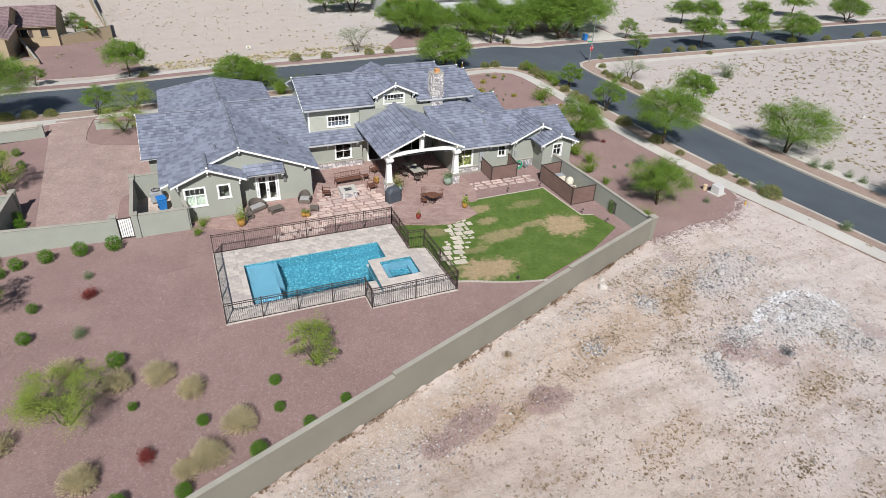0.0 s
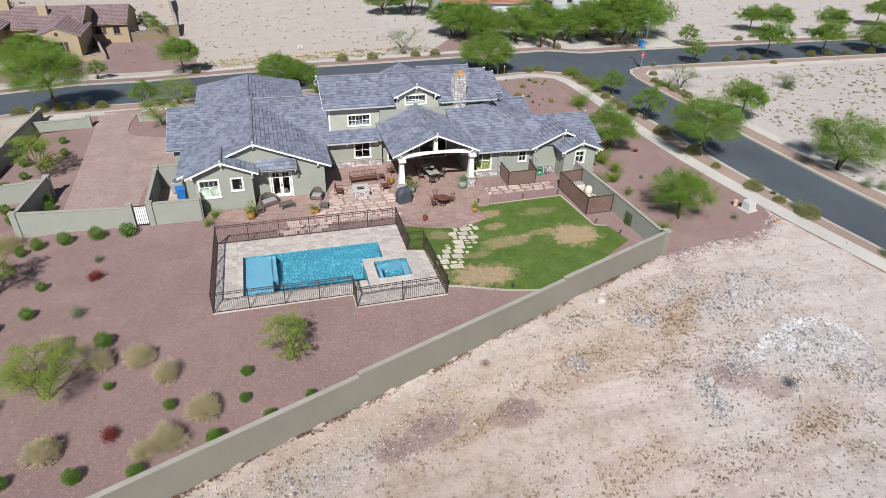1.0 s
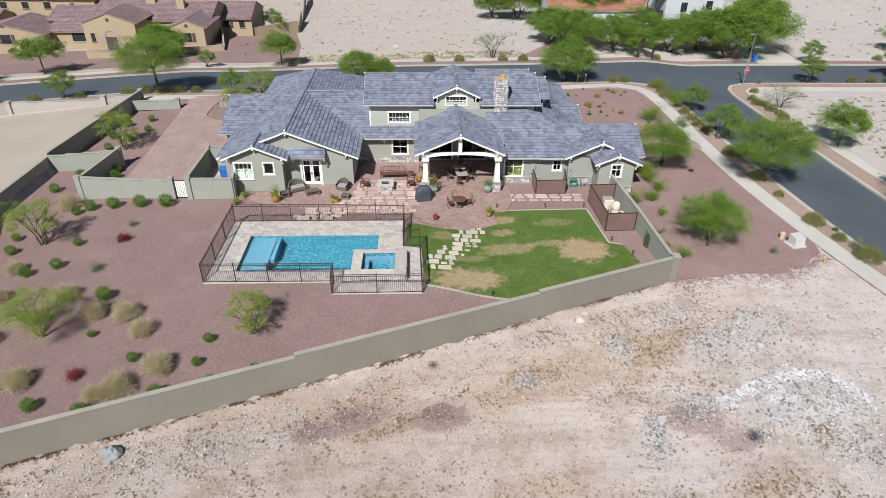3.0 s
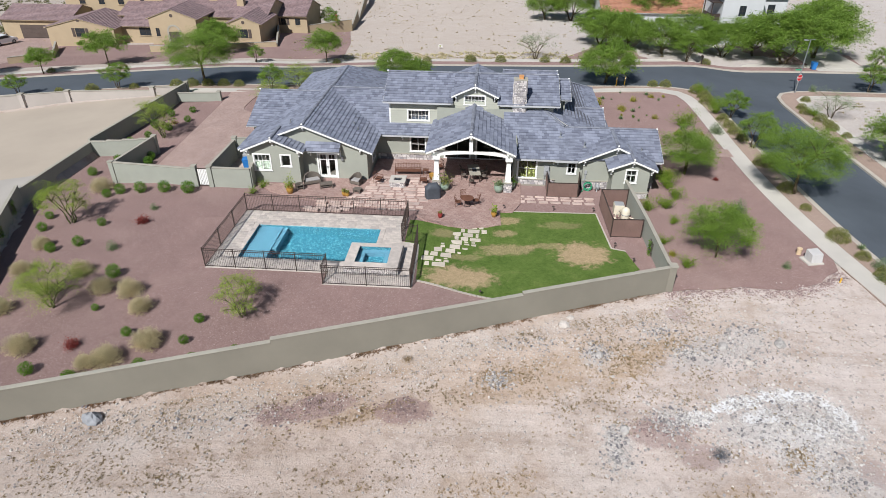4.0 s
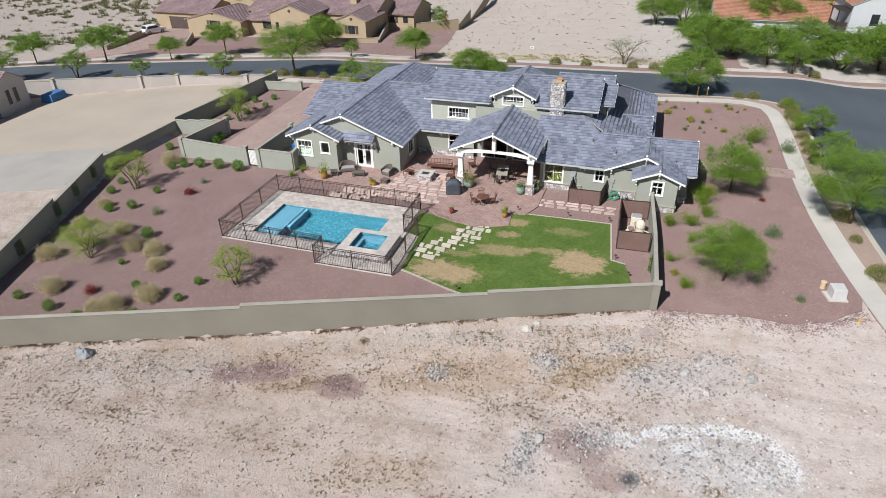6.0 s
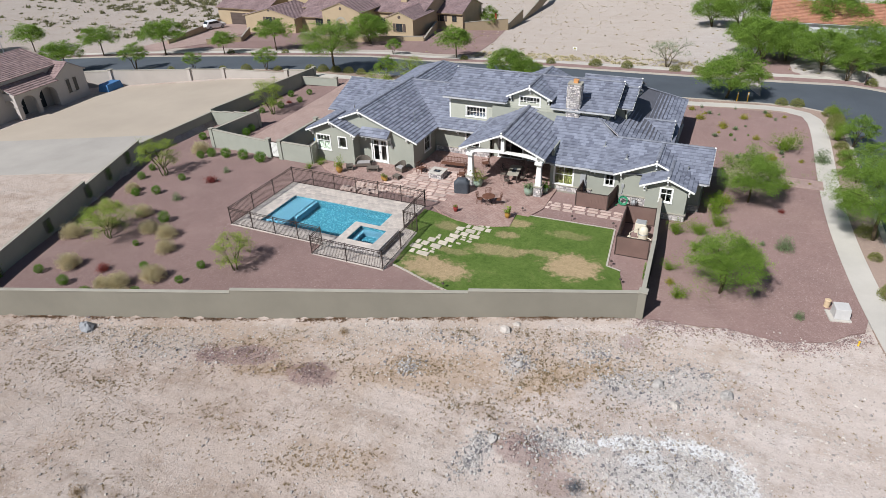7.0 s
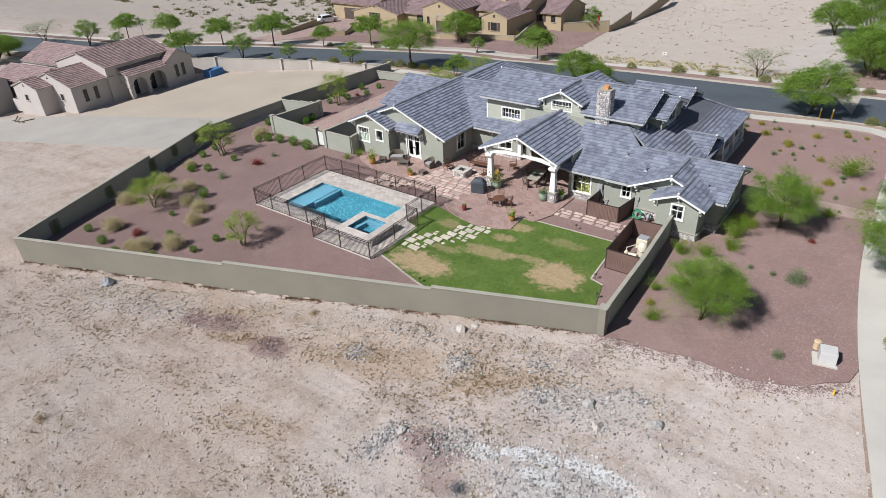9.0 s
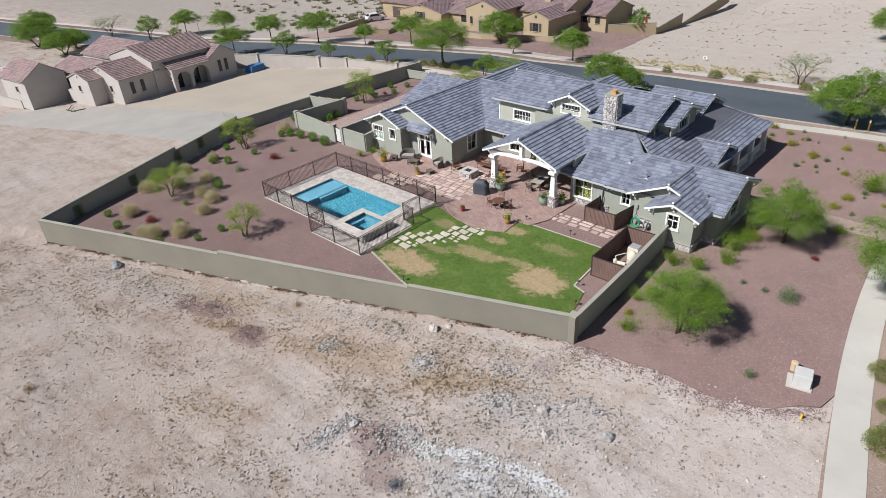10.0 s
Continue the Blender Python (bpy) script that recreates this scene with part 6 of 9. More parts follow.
# ---- outdoor furniture ----
def loveseat(at, turn, wide):
    s = thing("wicker_sofa" if wide > 1 else "wicker_armchair", "taupe wicker %s with a pale grey seat cushion" % ("loveseat" if wide > 1 else "armchair"), "sofa" if wide > 1 else "armchair", "wicker seats", at, turn)
    w = wide / 2
    soften(Build().box(-w, -0.36, 0.08, w, 0.38, 0.36).made("seat_base", WICKER, s), 0.05)
    b = Build()
    n = 14
    pts = []
    for i in range(n + 1):
        t = math.pi * i / n
        pts.append((-(w + 0.04) * math.cos(t), -0.34 + 0.80 * math.sin(t) ** 0.7, 0.58 + 0.34 * math.sin(t)))
    for (x0, y0, z0), (x1, y1, z1) in zip(pts, pts[1:]):
        b.add([(x0, y0, 0.1), (x1, y1, 0.1), (x1, y1, z1), (x0, y0, z0), (x0 * 0.86, y0 * 0.86, 0.1), (x1 * 0.86, y1 * 0.86, 0.1), (x1 * 0.86, y1 * 0.86, z1), (x0 * 0.86, y0 * 0.86, z0)],
              [(0, 1, 2, 3), (7, 6, 5, 4), (3, 2, 6, 7)])
    b.made("backrest", WICKER, s)
    soften(Build().box(-w + 0.1, -0.34, 0.36, w - 0.1, 0.25, 0.47).made("cushion", CUSHION, s), 0.04)
    for x in (-w + 0.08, w - 0.08):
        for y in (-0.28, 0.3):
            Build().box(x - 0.03, y - 0.03, 0, x + 0.03, y + 0.03, 0.1).made("leg", WICKER, s)
    return s


def wicker_table(at, turn, w, d, h):
    s = thing("wicker_table", "low taupe wicker table", "table", "wicker tables", at, turn)
    soften(Build().box(-w, -d, h - 0.09, w, d, h).made("tabletop", WICKER, s), 0.02)
    Build().box(-w * 0.82, -d * 0.82, 0.16, w * 0.82, d * 0.82, 0.20).made("shelf", WICKER, s)
    for x in (-w + 0.05, w - 0.05):
        for y in (-d + 0.05, d - 0.05):
            Build().box(x - 0.04, y - 0.04, 0, x + 0.04, y + 0.04, h - 0.09).made("leg", WICKER, s)


loveseat((4.45, 44.9, 0), 28, 1.45)
loveseat((8.35, 45.1, 0), -20, 0.95)
wicker_table((5.85, 44.2, 0), 20, 0.55, 0.32, 0.42)
wicker_table((3.65, 43.7, 0), 30, 0.32, 0.30, 0.5)
wicker_table((8.75, 43.5, 0), -15, 0.34, 0.28, 0.36)


def fire_seat(at, turn, w, label, name):
    s = thing(name, label, "bench" if w > 1 else "chair", "rusted metal seats", at, turn)
    h = w / 2
    Build().box(-h, -0.26, 0.40, h, 0.28, 0.46).made("seat", RUST, s)
    for z in (0.55, 0.95):
        Build().tube((-h, 0.32, z), (h, 0.36, z), 0.025).made("back_rail", RUST, s)
    n = max(4, int(w / 0.14))
    for i in range(n + 1):
        x = -h + w * i / n
        Build().tube((x, 0.31, 0.46), (x, 0.36, 0.95 + 0.08 * math.sin(math.pi * i / n)), 0.014, 0.014, 4).made("spindle", RUST, s)
    for x in (-h, h):
        Build().tube((x, -0.26, 0.0), (x, -0.26, 0.66), 0.025).tube((x, -0.26, 0.66), (x, 0.33, 0.68), 0.025).tube((x, 0.33, 0.0), (x, 0.33, 0.68), 0.025).made("arm", RUST, s)


fire_seat((12.6, 47.4, 0), 4, 2.3, "long rusted metal bench by the fire pit", "metal_bench")
fire_seat((10.25, 45.5, 0), 75, 0.7, "rusted metal chair by the fire pit", "metal_chair")
fire_seat((14.15, 45.6, 0), -85, 0.7, "rusted metal chair by the fire pit", "metal_chair")
fire_seat((15.3, 48.6, 0), -60, 0.6, "rusted metal chair under the terrace roof", "metal_chair")
fp = thing("fire_pit", "square stone fire pit with a pale slab rim", "fire pit", at=(12.0, 45.25, 0))
for b4 in ((-0.62, -0.62, 0.62, -0.32), (-0.62, 0.32, 0.62, 0.62), (-0.62, -0.32, -0.32, 0.32), (0.32, -0.32, 0.62, 0.32)):
    soften(Build().box(b4[0] - (0.08 if b4[0] < -0.5 else 0), b4[1] - (0.08 if b4[1] < -0.5 else 0), 0.50, b4[2] + (0.08 if b4[2] > 0.5 else 0), b4[3] + (0.08 if b4[3] > 0.5 else 0), 0.58).made("rim", CONCRETE, fp), 0.015)
Build().box(-0.6, -0.6, 0, 0.6, 0.6, 0.36).made("core", MORTAR, fp)
for ax, ps in (("y", -0.6), ("x", 0.6), ("-x", -0.6)):
    veneer(ax, ps, -0.6, 0.6, 0.0, 0.5, fp, 0.22, False)
for i in range(5):
    t = i * 1.3
    Build().tube((-0.25 * math.cos(t), -0.25 * math.sin(t), 0.42), (0.24 * math.cos(t), 0.24 * math.sin(t), 0.5 + 0.03 * i), 0.05, 0.04, 7).made("log", CHARCOAL, fp)
side = thing("metal_side_table", "small rusted metal side table", "side table", at=(14.2, 47.5, 0))
Build().box(-0.25, -0.25, 0.46, 0.25, 0.25, 0.5).made("tabletop", RUST, side)
for x in (-0.2, 0.2):
    for y in (-0.2, 0.2):
        Build().tube((x, y, 0), (x, y, 0.46), 0.02).made("leg", RUST, side)
grill = thing("covered_grill", "barbecue under a charcoal vinyl cover", "barbecue", at=(15.25, 43.1, 0), turn=15)
g = Build()
rings = [(0.0, 0.66, 0.40), (0.12, 0.67, 0.41), (0.80, 0.66, 0.38), (0.90, 0.68, 0.39), (0.98, 0.58, 0.37), (1.16, 0.44, 0.33), (1.26, 0.38, 0.22), (1.29, 0.20, 0.08)]
for z, a4, b4 in rings:
    for i in range(28):
        t = 2 * math.pi * i / 28
        c, s4 = math.cos(t), math.sin(t)
        fold = 1 + (0.035 * math.sin(5 * t + 3 * z) + 0.02 * math.sin(11 * t)) * (1.0 if z < 0.9 else 0.4)
        g.v.append((a4 * math.copysign(abs(c) ** 0.45, c) * fold, b4 * math.copysign(abs(s4) ** 0.45, s4) * fold, z))
for k in range(len(rings) - 1):
    for i in range(28):
        j = (i + 1) % 28
        g.f.append((k * 28 + i, k * 28 + j, (k + 1) * 28 + j, (k + 1) * 28 + i))
g.f.append(tuple((len(rings) - 1) * 28 + i for i in range(28)))
g.made("cover", CHARCOAL, grill, smooth=True)


def slat_chair(at, turn, colour, seatmat, group):
    c = thing("patio_chair", "dark metal patio chair with a woven back", "chair", group, at, turn)
    Build().lathe(0, 0, [(0.23, 0.40), (0.25, 0.43), (0.24, 0.47)], 12).made("seat", seatmat, c)
    b = Build()
    for i in range(7):
        t = radians(-60 + 20 * i)
        b.tube((0.24 * math.sin(t), 0.22 * math.cos(t), 0.45), (0.30 * math.sin(t), 0.30 * math.cos(t) + 0.04, 0.95), 0.012, 0.012, 4)
    for i in range(6):
        t0, t1 = radians(-60 + 20 * i), radians(-40 + 20 * i)
        for z, r in ((0.95, 0.30), (0.72, 0.27)):
            b.tube((r * math.sin(t0), r * math.cos(t0) + 0.04, z), (r * math.sin(t1), r * math.cos(t1) + 0.04, z), 0.018, 0.018, 4)
    b.made("backrest", colour, c)
    for x in (-0.2, 0.2):
        for y in (-0.2, 0.2):
            Build().tube((x * 1.15, y * 1.15, 0), (x, y, 0.42), 0.018).made("leg", colour, c)
    return c


bt = thing("bistro_table", "round rust-brown metal patio table", "table", at=(18.2, 41.75, 0))
Build().lathe(0, 0, [(0.50, 0.70), (0.54, 0.72), (0.54, 0.75), (0.5, 0.76)], 24).made("tabletop", RUST, bt)
bs = Build().ring((0, 0, 0.1), 0.26, 0.018).ring((0, 0, 0.45), 0.16, 0.015)
for i in range(8):
    t = math.pi * i / 4
    bs.tube((0.30 * math.cos(t), 0.30 * math.sin(t), 0), (0.15 * math.cos(t), 0.15 * math.sin(t), 0.40), 0.014, 0.014, 4)
    bs.tube((0.15 * math.cos(t), 0.15 * math.sin(t), 0.40), (0.30 * math.cos(t), 0.30 * math.sin(t), 0.70), 0.014, 0.014, 4)
bs.made("pedestal", IRON, bt)
slat_chair((17.45, 41.65, 0), 100, RUST, RUST, "chairs round the bistro table")
slat_chair((18.95, 42.05, 0), -70, RUST, RUST, "chairs round the bistro table")
slat_chair((17.85, 42.55, 0), 20, RUST, RUST, "chairs round the bistro table")
dt = thing("dining_table", "long dark dining table with a pale tiled top", "dining table", at=(18.55, 47.3, 0), turn=8)
for b4 in ((-0.5, -1.1, 0.5, -0.45), (-0.5, 0.45, 0.5, 1.1), (-0.5, -0.45, -0.18, 0.45), (0.18, -0.45, 0.5, 0.45)):
    Build().box(b4[0], b4[1], 0.70, b4[2], b4[3], 0.76).made("tabletop", CAPSTONE, dt)
Build().box(-0.18, -0.45, 0.69, 0.18, 0.45, 0.74).made("burner_tray", CHARCOAL, dt)
for x in (-0.4, 0.4):
    for y in (-1.0, 1.0):
        Build().box(x - 0.05, y - 0.05, 0, x + 0.05, y + 0.05, 0.70).made("leg", IRON, dt)
for x, y, t in ((17.65, 46.9, 95), (17.55, 47.8, 98), (19.45, 46.8, -85), (19.4, 47.7, -80), (18.4, 45.75, 185), (18.7, 48.9, 5)):
    slat_chair((x, y, 0), t, IRON, WICKER, "chairs round the dining table")

# ---- pots ----
def leaves(rng, n, place, size, slim=0.4, up=0.0):
    """n small leaf quads; place(rng) gives the middle of each."""
    vs, fs = [], []
    for i in range(n):
        p = Vector(place(rng))
        u = Vector((rng.gauss(0, 1), rng.gauss(0, 1), rng.gauss(0, 1) + up)).normalized()
        w = u.cross(Vector((rng.gauss(0, 1), rng.gauss(0, 1), rng.gauss(0, 1)))).normalized()
        s = size * rng.uniform(0.6, 1.4)
        k = len(vs)
        vs += [p - u * s, p + w * s * slim, p + u * s, p - w * s * slim]
        fs.append((k, k + 1, k + 2, k + 3))
    return vs, fs


def potted(at, r, h, mat, words, plant, seed, spread=0.3, tall=0.5, n=160):
    p = thing("plant_pot", words, "plant pot", "patio pots", at)
    pt = Build().lathe(0, 0, [(r * 0.62, 0), (r * 0.95, h * 0.45), (r, h * 0.75), (r * 0.80, h * 0.95), (r * 0.88, h), (r * 0.70, h), (r * 0.68, h * 0.9)], 16)
    pt.made("pot", mat, p, smooth=True)
    if plant:
        rng = random.Random(seed)
        vs, fs = leaves(rng, n, lambda g: (g.gauss(0, spread), g.gauss(0, spread), h + abs(g.gauss(0, tall * 0.6)) + 0.02), 0.09, 0.35, 0.6)
        tagged(mesh_object("foliage", vs, fs, plant, p), kind="stuff")


potted((3.05, 42.85, 0), 0.33, 0.62, OCHRE, "tall ochre glazed pot with a green plant", LEAF_PALO, 1, 0.22, 0.75, 220)
potted((7.75, 42.75, 0), 0.22, 0.42, OCHRE, "ochre glazed pot with a small plant", LEAF_OLIVE, 2, 0.1, 0.25, 60)
potted((8.05, 42.6, 0), 0.2, 0.38, OCHRE, "ochre glazed pot beside another", LEAF_OLIVE, 3, 0.1, 0.2, 50)
potted((16.15, 44.6, 0), 0.42, 0.62, CELADON, "large celadon pot with a trailing grassy plant", LEAF_OLIVE, 4, 0.32, 0.7, 320)
potted((20.75, 44.5, 0), 0.40, 0.72, CELADON, "large celadon pot with a low plant", LEAF_GREY, 5, 0.22, 0.3, 200)
potted((16.15, 39.6, 0), 0.20, 0.45, REDGLAZE, "dark red glazed patio pot", LEAF_OLIVE, 6, 0.08, 0.1, 30)
potted((20.4, 40.1, 0), 0.24, 0.50, OCHRE, "ochre glazed pot with a small green plant", LEAF_PALO, 7, 0.14, 0.4, 120)
potted((14.85, 46.6, 0), 0.28, 0.55, OCHRE, "ochre glazed pot by the terrace post", None, 8)
potted((21.9, 45.4, 0), 0.3, 0.5, CELADON, "celadon pot with a round shrub by the stone base", LEAF_GREEN, 12, 0.2, 0.4, 200)

# little path lights along the lawn
for x, y in ((21.2, 41.5), (25.2, 41.6), (28.4, 41.6), (29.3, 36.2), (30.3, 34.2), (19.6, 29.4)):
    pl = thing("path_light", "small dark bronze path light", "path light", "path lights", (x, y, -0.1))
    Build().tube((0, 0, 0), (0, 0, 0.42), 0.015).made("stem", IRON, pl)
    Build().lathe(0, 0, [(0.11, 0.40), (0.09, 0.44), (0.02, 0.50)], 10).made("hood", IRON, pl)

# ---- kerbside things ----
ub = thing("utility_cabinet", "pale utility transformer box on a concrete pad", "utility box", at=(43.1, 35.6, -0.1), turn=12)
ub.scale = (0.85, 0.85, 0.85)
Build().box(-0.75, -0.65, 0, 0.65, 0.65, 0.1).made("pad", CONCRETE, ub)
soften(Build().add([(-0.45, -0.5, 0.1), (0.55, -0.5, 0.1), (0.55, 0.5, 0.1), (-0.45, 0.5, 0.1), (-0.45, -0.35, 0.85), (0.55, -0.35, 0.85), (0.55, 0.5, 0.95), (-0.45, 0.5, 0.95)], [(0, 3, 2, 1), (4, 5, 6, 7), (0, 1, 5, 4), (1, 2, 6, 5), (2, 3, 7, 6), (3, 0, 4, 7)]).made("cabinet", PALEGREEN, ub), 0.03)
post = thing("utility_pedestal", "short round cream utility pedestal", "utility pedestal", at=(42.5, 36.5, -0.1))
Build().lathe(0, 0, [(0.17, 0), (0.17, 0.42), (0.19, 0.425), (0.19, 0.50), (0.15, 0.53), (0.0, 0.54)], 16).made("body", plain("buff_plastic", (0.62, 0.46, 0.30), 0.08, 3, 20, 0.5, 0.1, 0.003), post)
st = thing("stop_sign", "red octagonal stop sign on a steel post", "road sign", at=(59.2, 79.3, land(59.2, 79.3) - 0.1))
Build().tube((0, 0, 0), (0, 0, 6.7), 0.085, 0.05, 10).made("post", GALV, st)
Build().tube((-0.55, 0, 6.62), (0.55, 0, 6.72), 0.025).made("arm", GALV, st)
soften(Build().box(-0.75, -0.14, 6.58, -0.25, 0.14, 6.68).made("lamp_head", ACGREY, st), 0.03)
oc = [(0.46 * math.cos(radians(22.5 + 45 * i)), 0.46 * math.sin(radians(22.5 + 45 * i))) for i in range(8)]
tilt = pose(0, -0.12, 1.95, 90, 0, 25)
Build().prism(oc, -0.01, 0.0).turned(tilt).made("plate_rim", TRIM, st)
Build().prism([(x * 0.92, y * 0.92) for x, y in oc], 0.0, 0.008).turned(tilt).made("plate", SIGNRED, st)
word = bpy.data.curves.new("lettering", "FONT")
word.body, word.size, word.align_x, word.align_y, word.extrude = "STOP", 0.31, "CENTER", "CENTER", 0.003
tx = new("lettering", word)
tx.data.materials.append(TRIM)
tx.parent = st
tx.matrix_basis = tilt @ pose(0, 0, 0.012)
Build().box(-0.75, -0.015, 2.85, 0.05, 0.015, 3.05).made("street_plate", HOSE, st)


def lamp_post(x, y, turn):
    l = thing("street_lamp", "slim steel street lamp with a lantern head", "street lamp", "street lamps", (x, y, land(x, y) - 0.1), turn)
    Build().tube((0, 0, 0), (0, 0, 4.6), 0.09, 0.05, 8).made("pole", GALV, l)
    Build().tube((0, 0, 4.4), (0.9, 0, 4.75), 0.03).made("arm", GALV, l)
    Build().lathe(0.9, 0, [(0.05, 4.25), (0.16, 4.35), (0.20, 4.62), (0.04, 4.78)], 10).made("lantern", ACGREY, l)


lamp_post(-92, 74.0, 0)
wheelie_bin((66.6, 91.6, land(66.6, 91.6) - 0.1), 0)
for x, y, m in ((35.8, 77.2, YELLOW), (36.9, 77.5, YELLOW)):
    k = thing("marker_post", "orange utility marker post by the pavement", "marker post", "marker posts", (x, y, land(x, y) - 0.1))
    Build().box(-0.06, -0.03, 0, 0.06, 0.03, 1.1).made("blade", m, k)
    Build().box(-0.065, -0.035, 0.85, 0.065, 0.035, 1.0).made("band", TRIM, k)
vc = thing("valve_cover", "short yellow capped standpipe on the sandy soil", "standpipe", at=(43.9, 33.05, ground_height(43.9, 33.05) - 0.03))
Build().lathe(0, 0, [(0.07, 0), (0.07, 0.05), (0.045, 0.06), (0.045, 0.28)], 10).made("pipe", YELLOW, vc, smooth=True)
Build().lathe(0, 0, [(0.065, 0.28), (0.065, 0.33), (0.03, 0.37)], 10).made("cap", YELLOW, vc, smooth=True)
sg = thing("sale_sign", "small white and yellow sign board on the empty lot", "sign board", at=(11.2, 99.8, land(11.2, 99.8) - 0.1))
for x in (-0.5, 0.5):
    Build().box(x - 0.03, -0.03, 0, x + 0.03, 0.03, 1.2).made("stake", TRIM, sg)
Build().box(-0.55, -0.045, 0.5, 0.55, -0.03, 1.2).made("board", TRIM, sg)
Build().box(-0.3, -0.05, 0.62, 0.25, -0.046, 1.0).made("panel", LEAF_YELL, sg)
sg.scale = (0.55, 0.55, 0.55)
mb2 = thing("mailbox", "dark metal mailbox on a post across the street", "mailbox", at=(50.2, 90.6, land(50.2, 90.6) - 0.1))
Build().box(-0.06, -0.06, 0, 0.06, 0.06, 1.0).made("post", IRON, mb2)
soften(Build().box(-0.13, -0.28, 1.0, 0.13, 0.28, 1.3).made("box", IRON, mb2), 0.05)

# ---- trees ----
def limb(b, pts, r0, r1):
    n = len(pts) - 1
    for i in range(n):
        b.tube(pts[i], pts[i + 1], r0 + (r1 - r0) * i / n, r0 + (r1 - r0) * (i + 1) / n, 6)


def tree_parts(seed, height, spread, base, leaf, bark, stems=3, count=3600, size=0.13, clumps=46, airy=0.5, slim=0.28, trunk=0.11, top=0.62, under=-0.45, wild=0.0):
    """A tree round the origin: trunk and limbs in one mesh, a crown of drooping leafy sprays with gaps between them in another."""
    rng = random.Random(seed)
    wood, tips = Build(), []
    lean = Vector((rng.uniform(-0.3, 0.3), rng.uniform(-0.3, 0.3), 0))
    for s in range(stems):
        a = 2 * math.pi * (s + rng.random() * 0.6) / stems
        foot = Vector((0.10 * math.cos(a), 0.10 * math.sin(a), -0.12)) if stems > 1 else Vector((0, 0, -0.12))
        fork = Vector((math.cos(a), math.sin(a), 0)) * (0.16 * spread if stems > 1 else 0.05) + lean * 0.5 + Vector((0, 0, base * rng.uniform(0.75, 1.0)))
        mid = (foot + fork) / 2 + Vector((rng.uniform(-0.12, 0.12), rng.uniform(-0.12, 0.12), 0))
        limb(wood, [foot, mid, fork], trunk, trunk * 0.7)
        nb = max(3, round(9 / stems))
        for k in range(nb):
            c = a + 2 * math.pi * k / nb * (1 if stems == 1 else 0.5) + rng.uniform(-0.5, 0.5) - (0 if stems == 1 else 0.8)
            reach, lift = spread * rng.uniform(0.40, 0.75), (height - base) * rng.uniform(0.2, 0.75)
            end = fork + Vector((math.cos(c) * reach, math.sin(c) * reach, lift))
            kink = (fork + end) / 2 + Vector((rng.uniform(-0.25, 0.25), rng.uniform(-0.25, 0.25), lift * 0.2))
            limb(wood, [fork, kink, end], trunk * 0.5, 0.018)
            tips.append(end)
            for q in range(2):
                e2 = kink + Vector((rng.uniform(-1, 1) * reach * 0.5, rng.uniform(-1, 1) * reach * 0.5, lift * rng.uniform(0.2, 0.7)))
                limb(wood, [kink, e2], trunk * 0.25, 0.012)
                tips.append(e2)
    low = base * 0.88
    zc = low + (1 - top) * (height - low)
    lobes = [(rng.uniform(0, 2 * math.pi), rng.uniform(-0.3, 1.0), rng.uniform(0.15, 0.38)) for _ in range(6)]
    mids = list(tips)
    while len(mids) < clumps:
        a, e = rng.uniform(0, 2 * math.pi), math.asin(rng.uniform(under, 1.0))
        k = 0.70
        for la, le, lk in lobes:
            k += lk * math.exp(-((math.cos(a - la) - 1) ** 2) * 3 - (math.sin(e) - le) ** 2 * 3)
        k = min(k, 1.05) * rng.uniform(0.45, 1.0) ** 0.6
        up = height - zc if e > 0 else zc - low
        mids.append(Vector((spread * k * math.cos(e) * math.cos(a), spread * k * math.cos(e) * math.sin(a), zc + up * k * math.sin(e))) + lean)
    vs, fs = [], []
    sprays = 11
    per = max(3, count // (len(mids) * sprays))
    for m in mids:
        out = Vector((m.x - lean.x, m.y - lean.y, (m.z - zc) * 0.9))
        out = out.normalized() if out.length > 0.1 else Vector((0, 0, 1))
        reach = spread * rng.uniform(0.18, 0.32) * (0.75 + airy * 0.5) * (1 + wild * rng.random() ** 2)
        full = rng.uniform(0.75, 1.25)
        for q in range(sprays):
            way = (out * rng.uniform(0.2, 1.1) + Vector((rng.gauss(0, 0.8), rng.gauss(0, 0.8), rng.gauss(0.1, 0.45)))).normalized()
            root = m - way * reach * 0.45 + Vector((rng.gauss(0, 0.3), rng.gauss(0, 0.3), rng.gauss(0, 0.15))) * reach
            cross = way.cross(Vector((0, 0, 1)))
            cross = cross.normalized() if cross.length > 0.05 else Vector((1, 0, 0))
            for i in range(int(per * full)):
                t = rng.random() ** 0.8
                p = root + way * reach * t + cross * rng.gauss(0, 0.13 + 0.06 * airy) * reach + Vector((0, 0, -0.32 * reach * t * t + rng.gauss(0, 0.07) * reach))
                p.z = max(p.z, low * 0.85 + 0.35 * rng.random())
                u = (way * 0.6 + cross * rng.choice((-1, 1)) * rng.uniform(0.4, 1.0) + Vector((rng.gauss(0, 0.35), rng.gauss(0, 0.35), rng.gauss(-0.2, 0.35)))).normalized()
                w = u.cross(Vector((rng.gauss(0, 0.6), rng.gauss(0, 0.6), 1))).normalized()
                l = size * rng.uniform(0.6, 1.5)
                k = len(vs)
                vs += [p - u * l, p + w * l * slim, p + u * l, p - w * l * slim]
                fs.append((k, k + 1, k + 2, k + 3))
    return wood, bark, vs, fs, leaf


